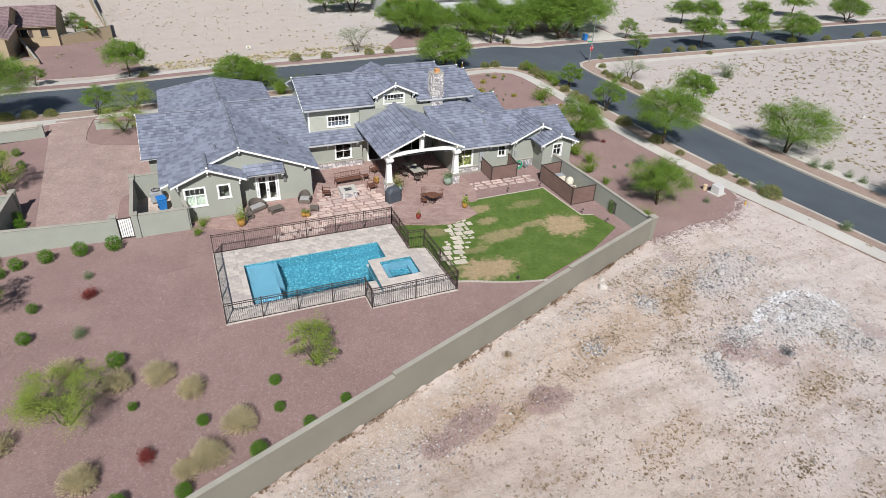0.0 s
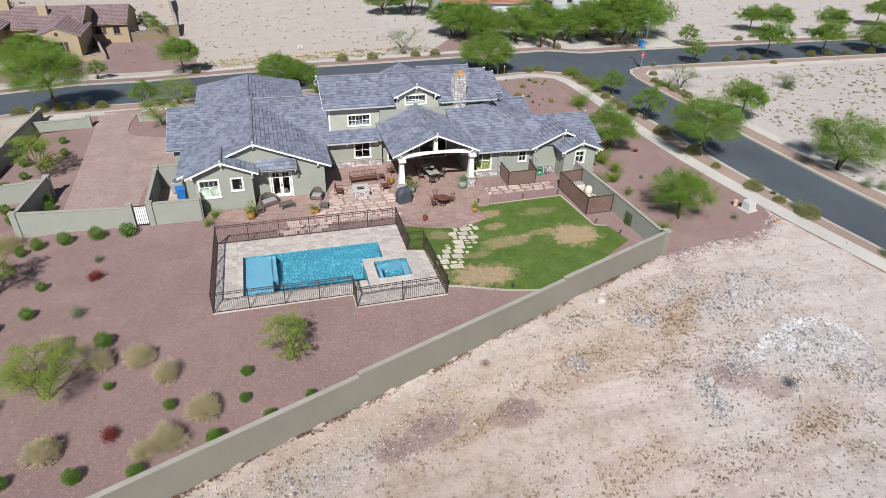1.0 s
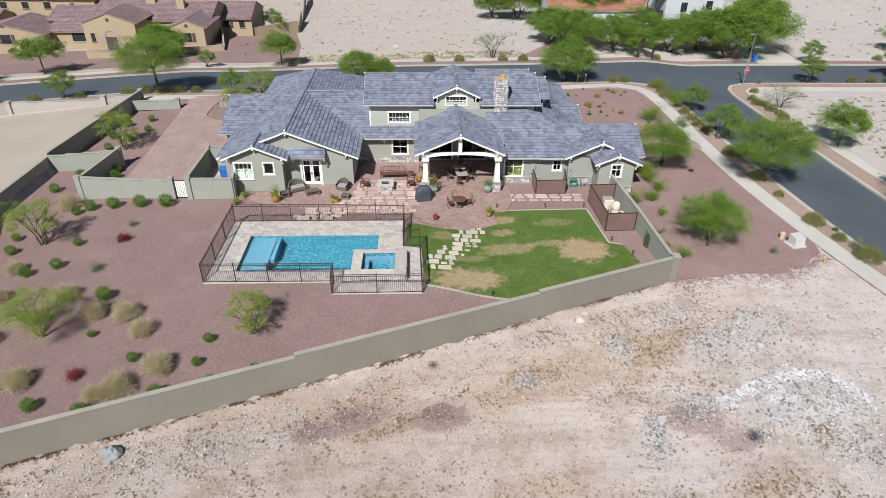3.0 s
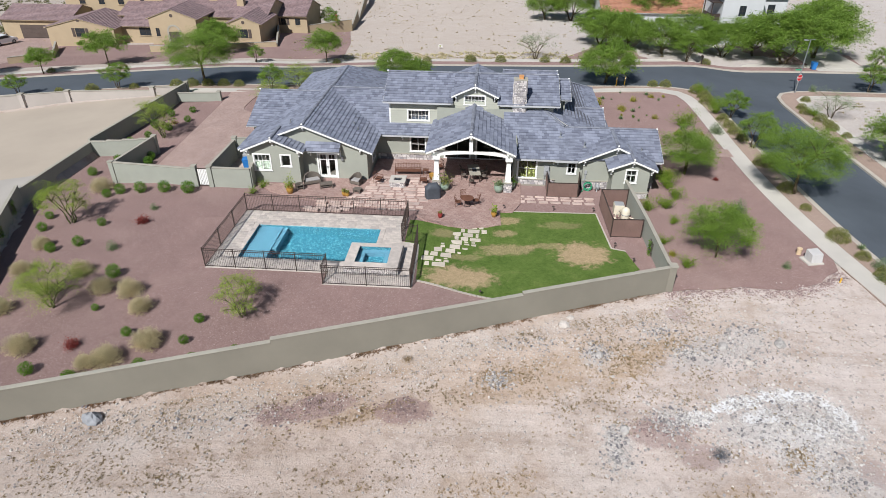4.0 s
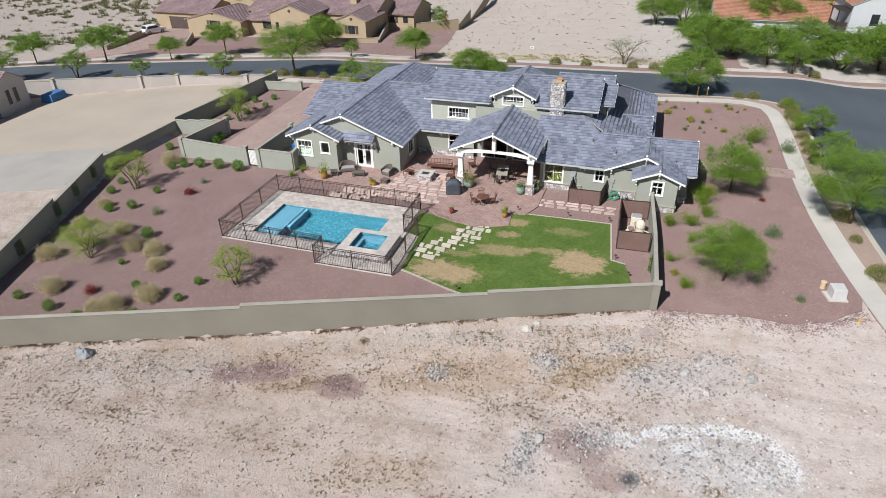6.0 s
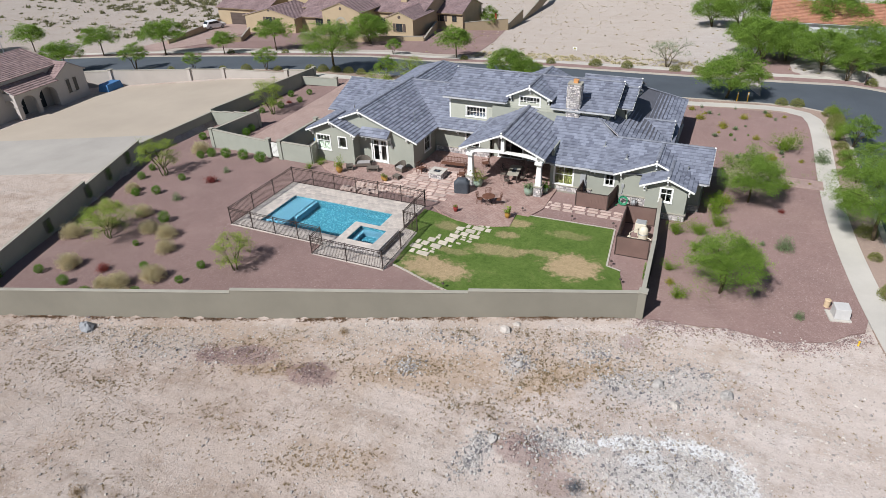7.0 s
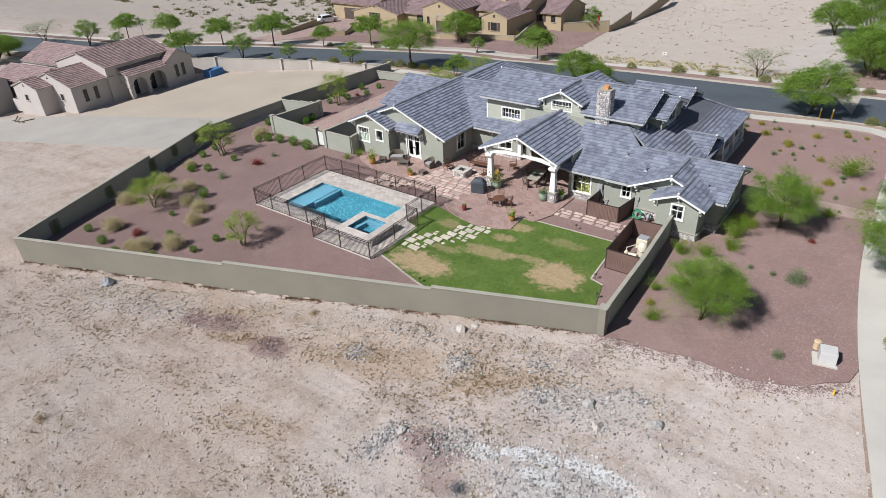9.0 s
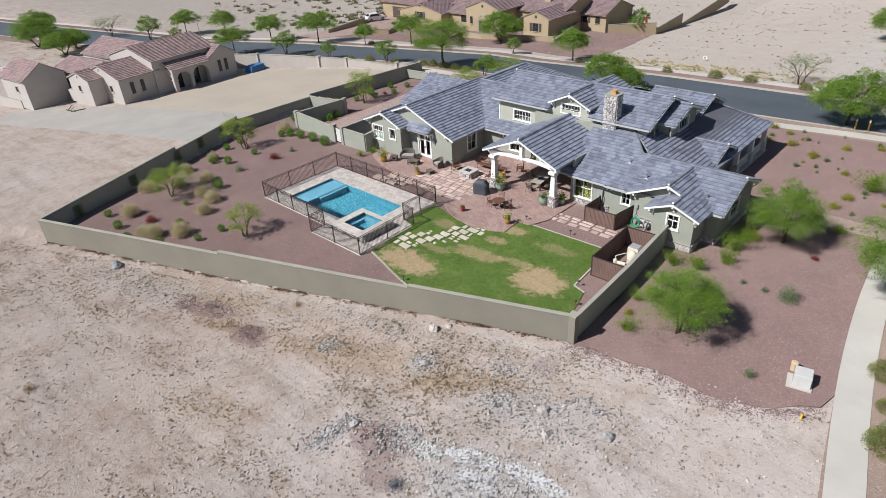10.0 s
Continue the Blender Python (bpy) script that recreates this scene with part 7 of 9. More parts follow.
def make_tree(kind, words, at, *args, **kw):
    t = thing(kind, words, "tree", "trees", at)
    wood, bark, vs, fs, leaf = tree_parts(*args, **kw)
    wood.made("trunk", bark, t, smooth=True)
    mesh_object("crown", vs, fs, leaf, t)
    return t


def on_land(x, y, dz=-0.1):
    return (x, y, land(x, y) + dz + rise(x, y))


# palo verdes of the back yard: thin, see-through, yellow-green
palo = make_tree("palo_verde_tree", "young yellow-green palo verde with a thin airy crown", on_land(4.95, 26.1), 3, 2.9, 1.55, 0.75, LEAF_PALO, GREENBARK, stems=4, count=11500, size=0.04, clumps=62, airy=0.8, slim=0.22, trunk=0.055, top=0.6)
palo2 = make_tree("palo_verde_tree", "leaning yellow-green palo verde with a thin crown", on_land(-7.4, 26.0), 8, 2.9, 2.35, 0.8, LEAF_PALO, GREENBARK, stems=4, count=19000, size=0.04, clumps=66, airy=0.9, slim=0.22, trunk=0.055, top=0.6)
for x, y, turn, k in ((-13.0, 37.1, 130, 1.25), (-14.2, 55.4, 40, 1.35)):
    copy_thing(palo, pose(*on_land(x, y), 0, 0, turn)).scale = (k, k, k * 1.12)
copy_thing(palo2, pose(*on_land(-5.4, 65.4), 0, 0, 200))
# mesquites: broad, drooping, bright green
mesq = make_tree("mesquite_tree", "broad bright green mesquite with a spreading crown", on_land(36.45, 35.6), 23, 4.1, 2.45, 1.6, LEAF_MESQ, BARK, stems=2, count=56000, size=0.042, clumps=100, airy=0.8, slim=0.27, trunk=0.085, top=0.72, under=-0.2, wild=0.9)
mesq2 = make_tree("mesquite_tree", "rounded green mesquite on the gravel", on_land(37.7, 49.9), 29, 4.5, 2.6, 1.8, LEAF_MESQ, BARK, stems=2, count=60000, size=0.042, clumps=110, airy=0.8, slim=0.27, trunk=0.09, top=0.72, under=-0.2, wild=0.8)
street = make_tree("street_tree", "tall green mesquite street tree with a drooping crown", on_land(46.1, 46.6), 31, 6.1, 3.5, 2.5, LEAF_MESQ, BARK, stems=1, count=72000, size=0.050, clumps=150, airy=0.7, slim=0.28, trunk=0.16, top=0.78, under=-0.25, wild=0.5)
street2 = make_tree("street_tree", "wide domed green mesquite street tree", on_land(59.2, 42.3), 37, 5.5, 3.9, 2.1, LEAF_MESQ, BARK, stems=2, count=72000, size=0.050, clumps=150, airy=0.7, slim=0.28, trunk=0.14, top=0.78, under=-0.25, wild=0.5)
small = make_tree("street_tree", "small green street tree with thin stems", on_land(46.1, 56.9), 41, 3.7, 1.85, 1.1, LEAF_MESQ, BARK, stems=3, count=24000, size=0.046, clumps=100, airy=0.75, slim=0.28, trunk=0.07)
umbrella = make_tree("street_tree", "umbrella-shaped green tree on a bare leaning trunk", on_land(-39.1, 88.4), 47, 5.3, 3.3, 2.9, LEAF_MESQ, BARK, stems=1, count=16000, size=0.095, clumps=90, airy=0.55, slim=0.34, trunk=0.12, top=0.85, under=-0.2, wild=0.5)
broad = make_tree("street_tree", "broad dense green mesquite across the street", on_land(38.6, 99.0), 61, 6.0, 4.0, 1.2, LEAF_MESQ, BARK, stems=2, count=34000, size=0.088, clumps=190, airy=0.5, slim=0.36, trunk=0.16, wild=0.4)
bare = make_tree("sparse_tree", "sparse grey-green desert tree on the empty lot", on_land(26.2, 92.4), 53, 4.4, 3.2, 1.0, LEAF_GREY, BARK, stems=3, count=3200, size=0.10, clumps=60, airy=1.0, slim=0.2, trunk=0.08)
PLANTED = [(street, (-17.2, 73.6), 1.2, 60), (broad, (34.6, 79.0), 0.95, 200), (broad, (37.4, 103.4), 1.05, 75), (broad, (45.7, 95.5), 1.0, 20), (broad, (41.6, 101.0), 1.0, 15), (broad, (50.2, 98.5), 1.1, 250), (broad, (55.2, 97.2), 1.05, 130), (small, (48.2, 91.4), 1.15, 40), (broad, (63.4, 94.4), 1.45, 90), (broad, (34.9, 126.0), 1.3, 60), (palo2, (45.0, 122.0), 2.2, 20),
           (broad, (69.6, 98.6), 1.5, 330), (broad, (60.5, 99.0), 1.1, 12), (broad, (7.4, 78.0), 0.72, 10), (broad, (10.0, 78.6), 0.5, 100), (small, (46.5, 65.6), 0.85, 50),
           (umbrella, (-5.3, 90.0), 0.95, 100), (small, (-28.4, 72.4), 0.95, 10), (small, (-15.9, 88.8), 0.7, 70), (umbrella, (-58.2, 81.4), 1.2, 220), (umbrella, (-46.6, 83.6), 0.75, 300), (umbrella, (-71.2, 79.0), 1.05, 10), (umbrella, (-94.6, 81.7), 1.1, 140), (small, (-53.6, 70.6), 1.15, 60), (umbrella, (-65.2, 66.9), 1.0, 40),
           (broad, (-25.0, 97.4), 0.95, 40), (small, (-7.9, 71.9), 0.85, 60), (palo2, (-4.4, 72.6), 1.1, 170), (small, (-41.4, 71.0), 0.75, 220),
           (umbrella, (96.7, 95.5), 1.05, 50), (umbrella, (83.9, 82.3), 1.0, 120), (umbrella, (94.2, 81.5), 1.0, 190), (broad, (105.2, 81.6), 0.85, 250), (broad, (131.9, 92.0), 0.95, 15), (small, (75.0, 91.4), 0.95, 35), (small, (69.0, 80.6), 1.0, 80), (umbrella, (94.6, 99.6), 0.9, 10), (umbrella, (124.4, 99.5), 1.0, 170), (umbrella, (106.7, 93.2), 1.0, 70),
           (bare, (59.3, 69.3), 0.85, 120), (umbrella, (59.3, 57.0), 0.9, 60), (street2, (61.0, 28.0), 0.8, 30), (bare, (74.0, 66.2), 0.6, 20), (broad, (-123.5, 50.0), 1.15, 10), (broad, (-108, 50.6), 0.95, 200), (broad, (-112, 54.5), 0.8, 80), (umbrella, (-103.3, 76.4), 1.1, 280), (small, (-104.9, 68.1), 1.5, 150), (bare, (-119.0, 65.0), 1.3, 90), (small, (-99.0, 71.6), 0.8, 40), (broad, (-140, 56), 1.0, 20),
           (broad, (49, 121), 1.3, 20), (broad, (58, 124), 1.25, 110), (broad, (72, 110), 1.0, 200), (broad, (30, 128), 1.0, 10), (broad, (80, 118), 1.15, 60), (small, (-21, 125), 1.1, 0), (small, (-15, 130), 1.1, 70), (small, (-12.5, 124), 0.9, 150)]
for proto, (x, y), k, turn in PLANTED:
    c = copy_thing(proto, pose(*on_land(x, y), 0, 0, turn))
    c.scale = (k, k, k * (0.96 + 0.02 * (turn % 5)))

# ---- shrubs ----
def shrub_parts(seed, kind):
    rng = random.Random(seed)
    if kind == "round":
        return LEAF_GREEN, leaves(rng, 2000, lambda g: (Vector((g.gauss(0, 1), g.gauss(0, 1), g.gauss(0, 1))).normalized() * 0.48 * g.uniform(0.55, 1.08)) + Vector((0, 0, 0.46)), 0.034, 0.5, 0.3)
    if kind == "tan":
        knots = [(Vector((g1 * 0.42, g2 * 0.42, 0.10)), rng.uniform(0.62, 0.80)) for g1, g2 in ((0.0, 0.0), (0.7, 0.2), (-0.5, 0.6), (-0.2, -0.75))]
        vs, fs = [], []
        for i in range(950):
            o, r = rng.choice(knots)
            d = Vector((rng.gauss(0, 1), rng.gauss(0, 1), abs(rng.gauss(0, 1)) + 0.05)).normalized()
            tip = o + Vector((d.x, d.y, d.z * 1.45)) * r * rng.uniform(0.78, 1.10)
            side = d.cross(Vector((rng.gauss(0, 1), rng.gauss(0, 1), rng.gauss(0, 1)))).normalized()
            k = len(vs)
            vs += [o + d * r * 0.25 - side * 0.006, o + d * r * 0.25 + side * 0.006, tip]
            fs.append((k, k + 1, k + 2))
            for j in range(9):
                q = o + (tip - o) * rng.uniform(0.66, 1.03) + Vector((rng.gauss(0, 0.03), rng.gauss(0, 0.03), rng.gauss(0, 0.03)))
                u = (d + Vector((rng.gauss(0, 0.8), rng.gauss(0, 0.8), rng.gauss(0, 0.8)))).normalized() * 0.030
                w = u.cross(Vector((rng.gauss(0, 1), rng.gauss(0, 1), rng.gauss(0, 1)))).normalized() * 0.014
                k = len(vs)
                vs += [q - u, q + w, q + u, q - w]
                fs.append((k, k + 1, k + 2, k + 3))
        return LEAF_TAN, (vs, fs)
    if kind == "olive":
        return LEAF_OLIVE, leaves(rng, 3000, lambda g: (lambda d: Vector((d.x * 0.8, d.y * 0.8, abs(d.z) * 0.85)) * g.uniform(0.6, 1.05))(Vector((g.gauss(0, 1), g.gauss(0, 1), g.gauss(0, 1))).normalized()), 0.038, 0.45, 0.4)
    if kind == "grey":
        return LEAF_GREY, leaves(rng, 1600, lambda g: (lambda d: Vector((d.x * 0.7, d.y * 0.7, abs(d.z) * 1.2)) * g.uniform(0.25, 1.05))(Vector((g.gauss(0, 1), g.gauss(0, 1), g.gauss(0, 1))).normalized()), 0.05, 0.3, 0.8)
    if kind == "red":
        return LEAF_RED, leaves(rng, 1000, lambda g: (g.gauss(0, 0.24), g.gauss(0, 0.19), 0.08 + abs(g.gauss(0, 0.24))), 0.04, 0.6, 0.2)
    if kind == "yellow":
        return LEAF_YELL, leaves(rng, 1000, lambda g: (g.gauss(0, 0.28), g.gauss(0, 0.28), 0.08 + abs(g.gauss(0, 0.3))), 0.05, 0.5, 0.3)
    shoots = [Vector((rng.gauss(0, 0.42), rng.gauss(0, 0.42), rng.uniform(0.65, 1.35))) for i in range(16)]

    def along(g):
        d = g.choice(shoots)
        t = g.random() ** 0.6
        w = 0.13 + 0.10 * t
        return d * t + Vector((d.x, d.y, 0)) * 0.35 * t * t + Vector((g.gauss(0, w), g.gauss(0, w), g.gauss(0, w * 0.7) + 0.08))
    return LEAF_LOOSE, leaves(rng, 2600, along, 0.045, 0.45, 0.4)


WORDS = {"round": "small clipped round green shrub on red gravel", "tan": "dry tan brittlebush mound on red gravel", "olive": "olive-yellow desert shrub by the kerb", "grey": "loose grey-green desert shrub on gravel",
         "red": "low red bougainvillea on red gravel", "yellow": "shrub with yellow flowers by the wall", "loose": "loose leafy green shrub"}
first = {}


def shrub(kind, x, y, k=1.0):
    seed = int(x * 37 + y * 91)
    form = (kind, seed % 3)
    m = pose(*on_land(x, y), 0, 0, seed % 360)
    if form not in first:
        mat, (vs, fs) = shrub_parts(form[1] * 17 + len(kind), kind)
        s = thing("shrub", WORDS[kind], "shrub", kind + " shrubs", (x, y, 0))
        tagged(mesh_object("foliage", vs, fs, mat, s), kind="stuff")
        st2 = Build()
        for i in range(6):
            a = i * 1.05
            st2.tube((0, 0, -0.08), (0.3 * math.cos(a), 0.3 * math.sin(a), 0.4), 0.018, 0.008, 4)
        st2.made("stems", BARK, s)
        first[form] = s
        s.matrix_basis = m
    else:
        s = copy_thing(first[form], m)
    s.scale = (k, k, k)
    return s


for kind, spots in {
    "tan": [(-12.9, 33.3, .8), (-7.8, 29.8, .85), (-5.2, 27.9, .9), (-3.2, 27.7, .95), (-1.7, 26.1, .85), (-6.6, 21.8, .95), (-1.2, 21.3, 1.0), (0.4, 22.9, .95), (-10.6, 25.3, 1.0), (-12.2, 29.9, .8), (-13.8, 42.9, 1.1), (-9.0, 27.5, .8), (-2.2, 20.9, .7)],
    "round": [(-11.9, 32.7, .8), (-14.7, 35.9, .8), (-10.2, 33.5, .85), (-10.1, 36.5, .7), (-12.6, 41.6, .8), (-11.7, 42.2, .95), (-9.9, 42.3, 1.05), (-7.8, 42.4, 1.1), (-5.7, 42.4, 1.15), (-5.3, 29.6, 1.0), (-15.4, 37.9, .7), (2.5, 25.3, .65), (-4.5, 25.9, .5), (-8.1, 20.5, .7), (-5.1, 20.1, .8), (2.4, 23.3, .6), (-1.3, 23.7, .65), (5.7, 22.7, .6), (3.6, 21.7, .7), (1.0, 20.8, .9), (-2.4, 19.7, .8), (-16.6, 46.2, .9),
              (-14.6, 47, .9), (-15.6, 49, .9), (-16.8, 53.5, .9), (-15.9, 55.5, .8), (-14.6, 57.5, .9), (-16.6, 58.5, 1.0), (-13.6, 60, .8), (-16.4, 62, .9), (-14.4, 63.2, .8), (-12.6, 49.5, .9), (-12.2, 48.2, .9), (-12.0, 46.4, .9)],
    "loose": [(0.3, 43.8, .5), (-0.2, 42.6, .45), (32.9, 42.3, .75), (34.5, 42.9, .8), (35.6, 44.6, .75), (35.5, 46.8, 1.0), (35.4, 48.3, .8), (33.9, 34.0, .6), (33.0, 37.2, .5), (34.4, 40.3, .5), (40.4, 53.4, .6), (40.4, 62.2, 1.3), (45.2, 66.8, 0.9), (45.7, 73.9, 1.0), (57.5, 69.5, 0.8), (45.6, 68.6, 1.0), (11.5, 73.6, 1.6), (13.2, 73.3, 1.4)],
    "grey": [(-7.3, 33.0, .65), (-7.2, 39.2, .5), (40.2, 42.8, 1.0), (40.9, 34.5, .5), (37.4, 43.0, .35), (38.8, 42.9, .35), (43.5, 60.4, 1.2), (46.8, 33.5, .6), (48.7, 27.0, .8), (59.1, 38.5, .9), (60.0, 37.6, .9), (60.4, 35.5, .7), (60.6, 34.1, .7), (74, 66.2, 1.4), (47.4, 35.0, .8), (61.6, 79.9, .8)],
    "red": [(-7.0, 36.9, 1.0), (-3.9, 22.4, .9), (40.1, 48.7, .5), (-14.9, 59.5, .6)],
    "yellow": [(35.9, 49.0, .9), (33.3, 35.5, .5), (30.3, 68.5, .8), (32.4, 68.8, .8), (34.8, 67.0, .8), (36.7, 70.3, .7), (38.0, 64.4, .6), (39.4, 59.5, .8), (39.0, 57.4, .7), (39.1, 72.1, .6), (29.5, 72.9, .7), (31.3, 71.8, .6)],
    "olive": [(45.6, 52.6, 1.2), (45.7, 58.9, 0.8), (45.5, 60.6, 1.0), (45.4, 64.6, 0.9), (45.3, 70.4, 1.2), (57.2, 72.3, 0.8), (57.9, 66.6, 0.8), (58.2, 63.0, 0.7), (58.9, 75.4, 0.8), (98.5, 80.7, 0.9), (112, 80.5, 1.0), (45.7, 47.2, 1.0), (45.9, 43.7, .6), (46.3, 38.9, 1.1), (47.4, 33.6, 1.25), (46.9, 36.3, .7), (45.3, 74.9, 1.2), (45.6, 72.6, 1.1), (45.5, 62.5, .9), (42.1, 77.6, 1.0), (40.5, 77.6, .9), (-20.5, 72.4, 1.1), (-18.5, 72.6, 1.1), (-16.5, 72.8, 1.0), (-14.5, 73.0, 1.0), (-12.5, 73.0, .9), (-31.6, 71.6, 1.1), (-35.8, 71.2, .8), (-45, 69.8, .8), (-26.2, 72.2, .8),
              (10, 89.8, .9), (16.5, 90.2, 1.2), (21, 90.3, 1.1), (27.5, 90.3, 1.0), (-3.6, 89.2, .8), (-46, 84.6, .8), (-35.5, 86.2, .8), (30.5, 90.0, 1.1), (39, 90.0, .9), (51, 91.2, 1.0), (56.9, 70.5, .9), (57.6, 68.1, 1.0), (57.7, 65.3, .9), (75.5, 80.9, .9), (78.4, 80.9, .9), (80.9, 81.0, .9), (91.7, 81.1, 1.0), (94.9, 80.7, 1.0), (103.7, 81.0, 1.1), (120.6, 80.4, 1.2), (125.1, 80.3, 1.2), (81.5, 77.7, .7), (87, 93.0, 1.0), (92, 92.8, .9), (110, 93, .9)],
}.items():
    for x, y, k in spots:
        shrub(kind, x, y, k)

# small clumps in the front gravel
rng = random.Random(77)
for i in range(26):
    x, y = rng.uniform(32, 42.5), rng.uniform(54, 74)
    shrub(rng.choice(("grey", "round", "yellow")), x, y, rng.uniform(0.2, 0.4))


def agave(x, y, k):
    a = thing("agave", "grey-green spiky agave rosette on gravel", "agave", "agaves", on_land(x, y))
    b = Build()
    rng = random.Random(int(x * 10))
    for i in range(22):
        t, up = i * 2.4, 0.25 + 0.75 * i / 22
        d = Vector((math.cos(t) * (1.1 - 0.7 * up), math.sin(t) * (1.1 - 0.7 * up), up)).normalized() * k * 0.55
        s = Vector((-math.sin(t), math.cos(t), 0)) * k * 0.05
        b.add([Vector((0, 0, 0)) - s, Vector((0, 0, 0)) + s, d * 0.5 + s * 1.2, d, d * 0.5 - s * 1.2], [(0, 1, 2, 3, 4)])
    tagged(b.made("leaves", LEAF_GREY, a), kind="stuff")


for x, y in ((30.1, 70.3), (33.2, 71.0), (36.0, 66.6), (40.2, 61.3), (38.8, 73.2), (34.2, 64.0), (47.4, 37.6), (36.5, 59.0)):
    agave(x, y, 0.85)

# ---- loose stones and dry weeds of the open ground ----
def pebbles(name, words, n, spot, lo, hi, mat, seed):
    rng = random.Random(seed)
    vs, fs = [], []
    block8 = [(-1, -1, -1), (1, -1, -1), (1, 1, -1), (-1, 1, -1), (-0.7, -0.7, 1), (0.7, -0.7, 1), (0.7, 0.7, 1), (-0.7, 0.7, 1)]
    sides = [(4, 5, 6), (4, 6, 7), (0, 1, 5, 4), (1, 2, 6, 5), (2, 3, 7, 6), (3, 0, 4, 7)]
    for i in range(n):
        x, y = spot(rng)
        s = lo + (hi - lo) * rng.random() ** 4
        z = ground_height(x, y) + s * 0.25
        k = len(vs)
        sx, sy, sz = rng.uniform(0.7, 1.3), rng.uniform(0.7, 1.3), rng.uniform(0.5, 0.9)
        ca, sa = math.cos(i * 2.4), math.sin(i * 2.4)
        for px, py, pz in block8:
            qx, qy, qz = px * sx * s * rng.uniform(0.55, 1.15), py * sy * s * rng.uniform(0.55, 1.15), pz * sz * s * rng.uniform(0.5, 1.2)
            vs.append((x + qx * ca - qy * sa, y + qx * sa + qy * ca, z + qz))
        fs += [tuple(k + j for j in f) for f in sides]
    return tagged(mesh_object(name, vs, fs, mat), words, "loose stones", kind="stuff")


def out_front(rng):
    while True:
        x, y = rng.uniform(-22, 52), rng.uniform(4, 34)
        if y < 30.3 + 0.376 * (x - 32) - 0.4 or (x > 32.5 and y < 32 - 0.0 * x):
            if x < 22 and rng.random() < 0.55:
                continue
            if rng.random() < 0.25 + 0.75 * max(0.0, 0.5 + 1.6 * noise.noise((x * 0.16, y * 0.2, 4.0))):
                return x, y


def band(rng):
    """Along the outside of the front wall, in patches."""
    while True:
        x = rng.uniform(-4, 34)
        y = 30.6 + 0.378 * (x - 32) - abs(rng.gauss(1.6, 1.3)) - 0.3
        if rng.random() < 0.15 + 1.1 * max(0.0, 0.35 + noise.noise((x * 0.22, y * 0.35, 14.0))):
            return x, y


def lot_edge(rng):
    k = rng.randrange(len(yard_edge) - 1)
    (x0, y0), (x1, y1) = yard_edge[k], yard_edge[k + 1]
    t = rng.random()
    return x0 + (x1 - x0) * t + rng.gauss(0, 0.25), y0 + (y1 - y0) * t - abs(rng.gauss(0, 0.55))


def heap(spots):
    def f(rng):
        cx, cy, rx, ry = rng.choice(spots)
        k = rng.choice((0.8, 1.0, 1.0, 1.9))
        return rng.gauss(cx, rx * k), rng.gauss(cy, ry * k)
    return f


pebbles("loose_stones", "pale loose stones scattered over the desert soil", 17000, out_front, 0.010, 0.075, ROCK, 3)
pebbles("wall_rubble", "pale stones strewn in a band along the foot of the wall", 8000, band, 0.008, 0.06, ROCK, 33)
pebbles("gravel_spill", "reddish gravel strewn over the edge of the sandy soil", 5000, lot_edge, 0.012, 0.05, plain("red_stone", (0.29, 0.205, 0.19), 0.2, 4, 22, 0.95, 0.5, 0.02, island=0.4), 35)
pebbles("red_gravel_piles", "low piles of reddish gravel dumped on the soil", 5000, heap([(11.4, 19.3, 0.85, 0.45), (9.3, 18.6, 0.55, 0.4), (15.95, 19.3, 0.7, 0.45), (28.9, 18.6, 0.9, 0.6)]), 0.012, 0.05, bpy.data.materials["red_stone"], 37)
pebbles("stone_heaps", "low heaps of pale grey rubble", 12000, heap([(33.7, 25.3, 1.2, 0.6), (35.5, 27.2, 0.9, 0.6), (31.5, 24.7, 0.6, 0.4), (34.8, 24.3, 1.0, 0.6), (29.7, 19.6, 0.5, 0.4), (29.5, 19.2, 0.6, 0.5), (26.6, 18.2, 0.35, 0.45), (26.6, 16.9, 0.3, 0.4), (26.4, 24.3, 0.35, 0.5), (30.2, 26.7, 0.7, 0.5), (20.7, 21.9, 0.5, 0.4), (35.0, 19.8, 1.5, 0.8), (37.3, 20.4, 0.9, 0.7), (36.5, 16.4, 1.0, 0.5), (33.2, 18.8, 1.2, 0.6), (36.0, 25.5, 1.8, 1.2), (22.0, 25.0, 3.5, 0.7), (5.0, 18.2, 3.0, 0.6)]), 0.010, 0.085, ROCK_GREY, 5)
pebbles("chalk_rubble", "white chalky rubble on the spill", 6000, heap([(31.0, 19.7, 0.5, 0.3), (33.4, 20.9, 0.9, 0.35), (36.1, 21.7, 1.0, 0.35), (38.3, 20.3, 0.4, 0.8), (34.6, 19.3, 1.5, 0.8), (36.6, 18.6, 1.3, 0.8), (35.2, 17.6, 1.4, 0.7), (37.4, 19.4, 0.8, 0.6)]), 0.010, 0.080, ROCK_CHALK, 7)
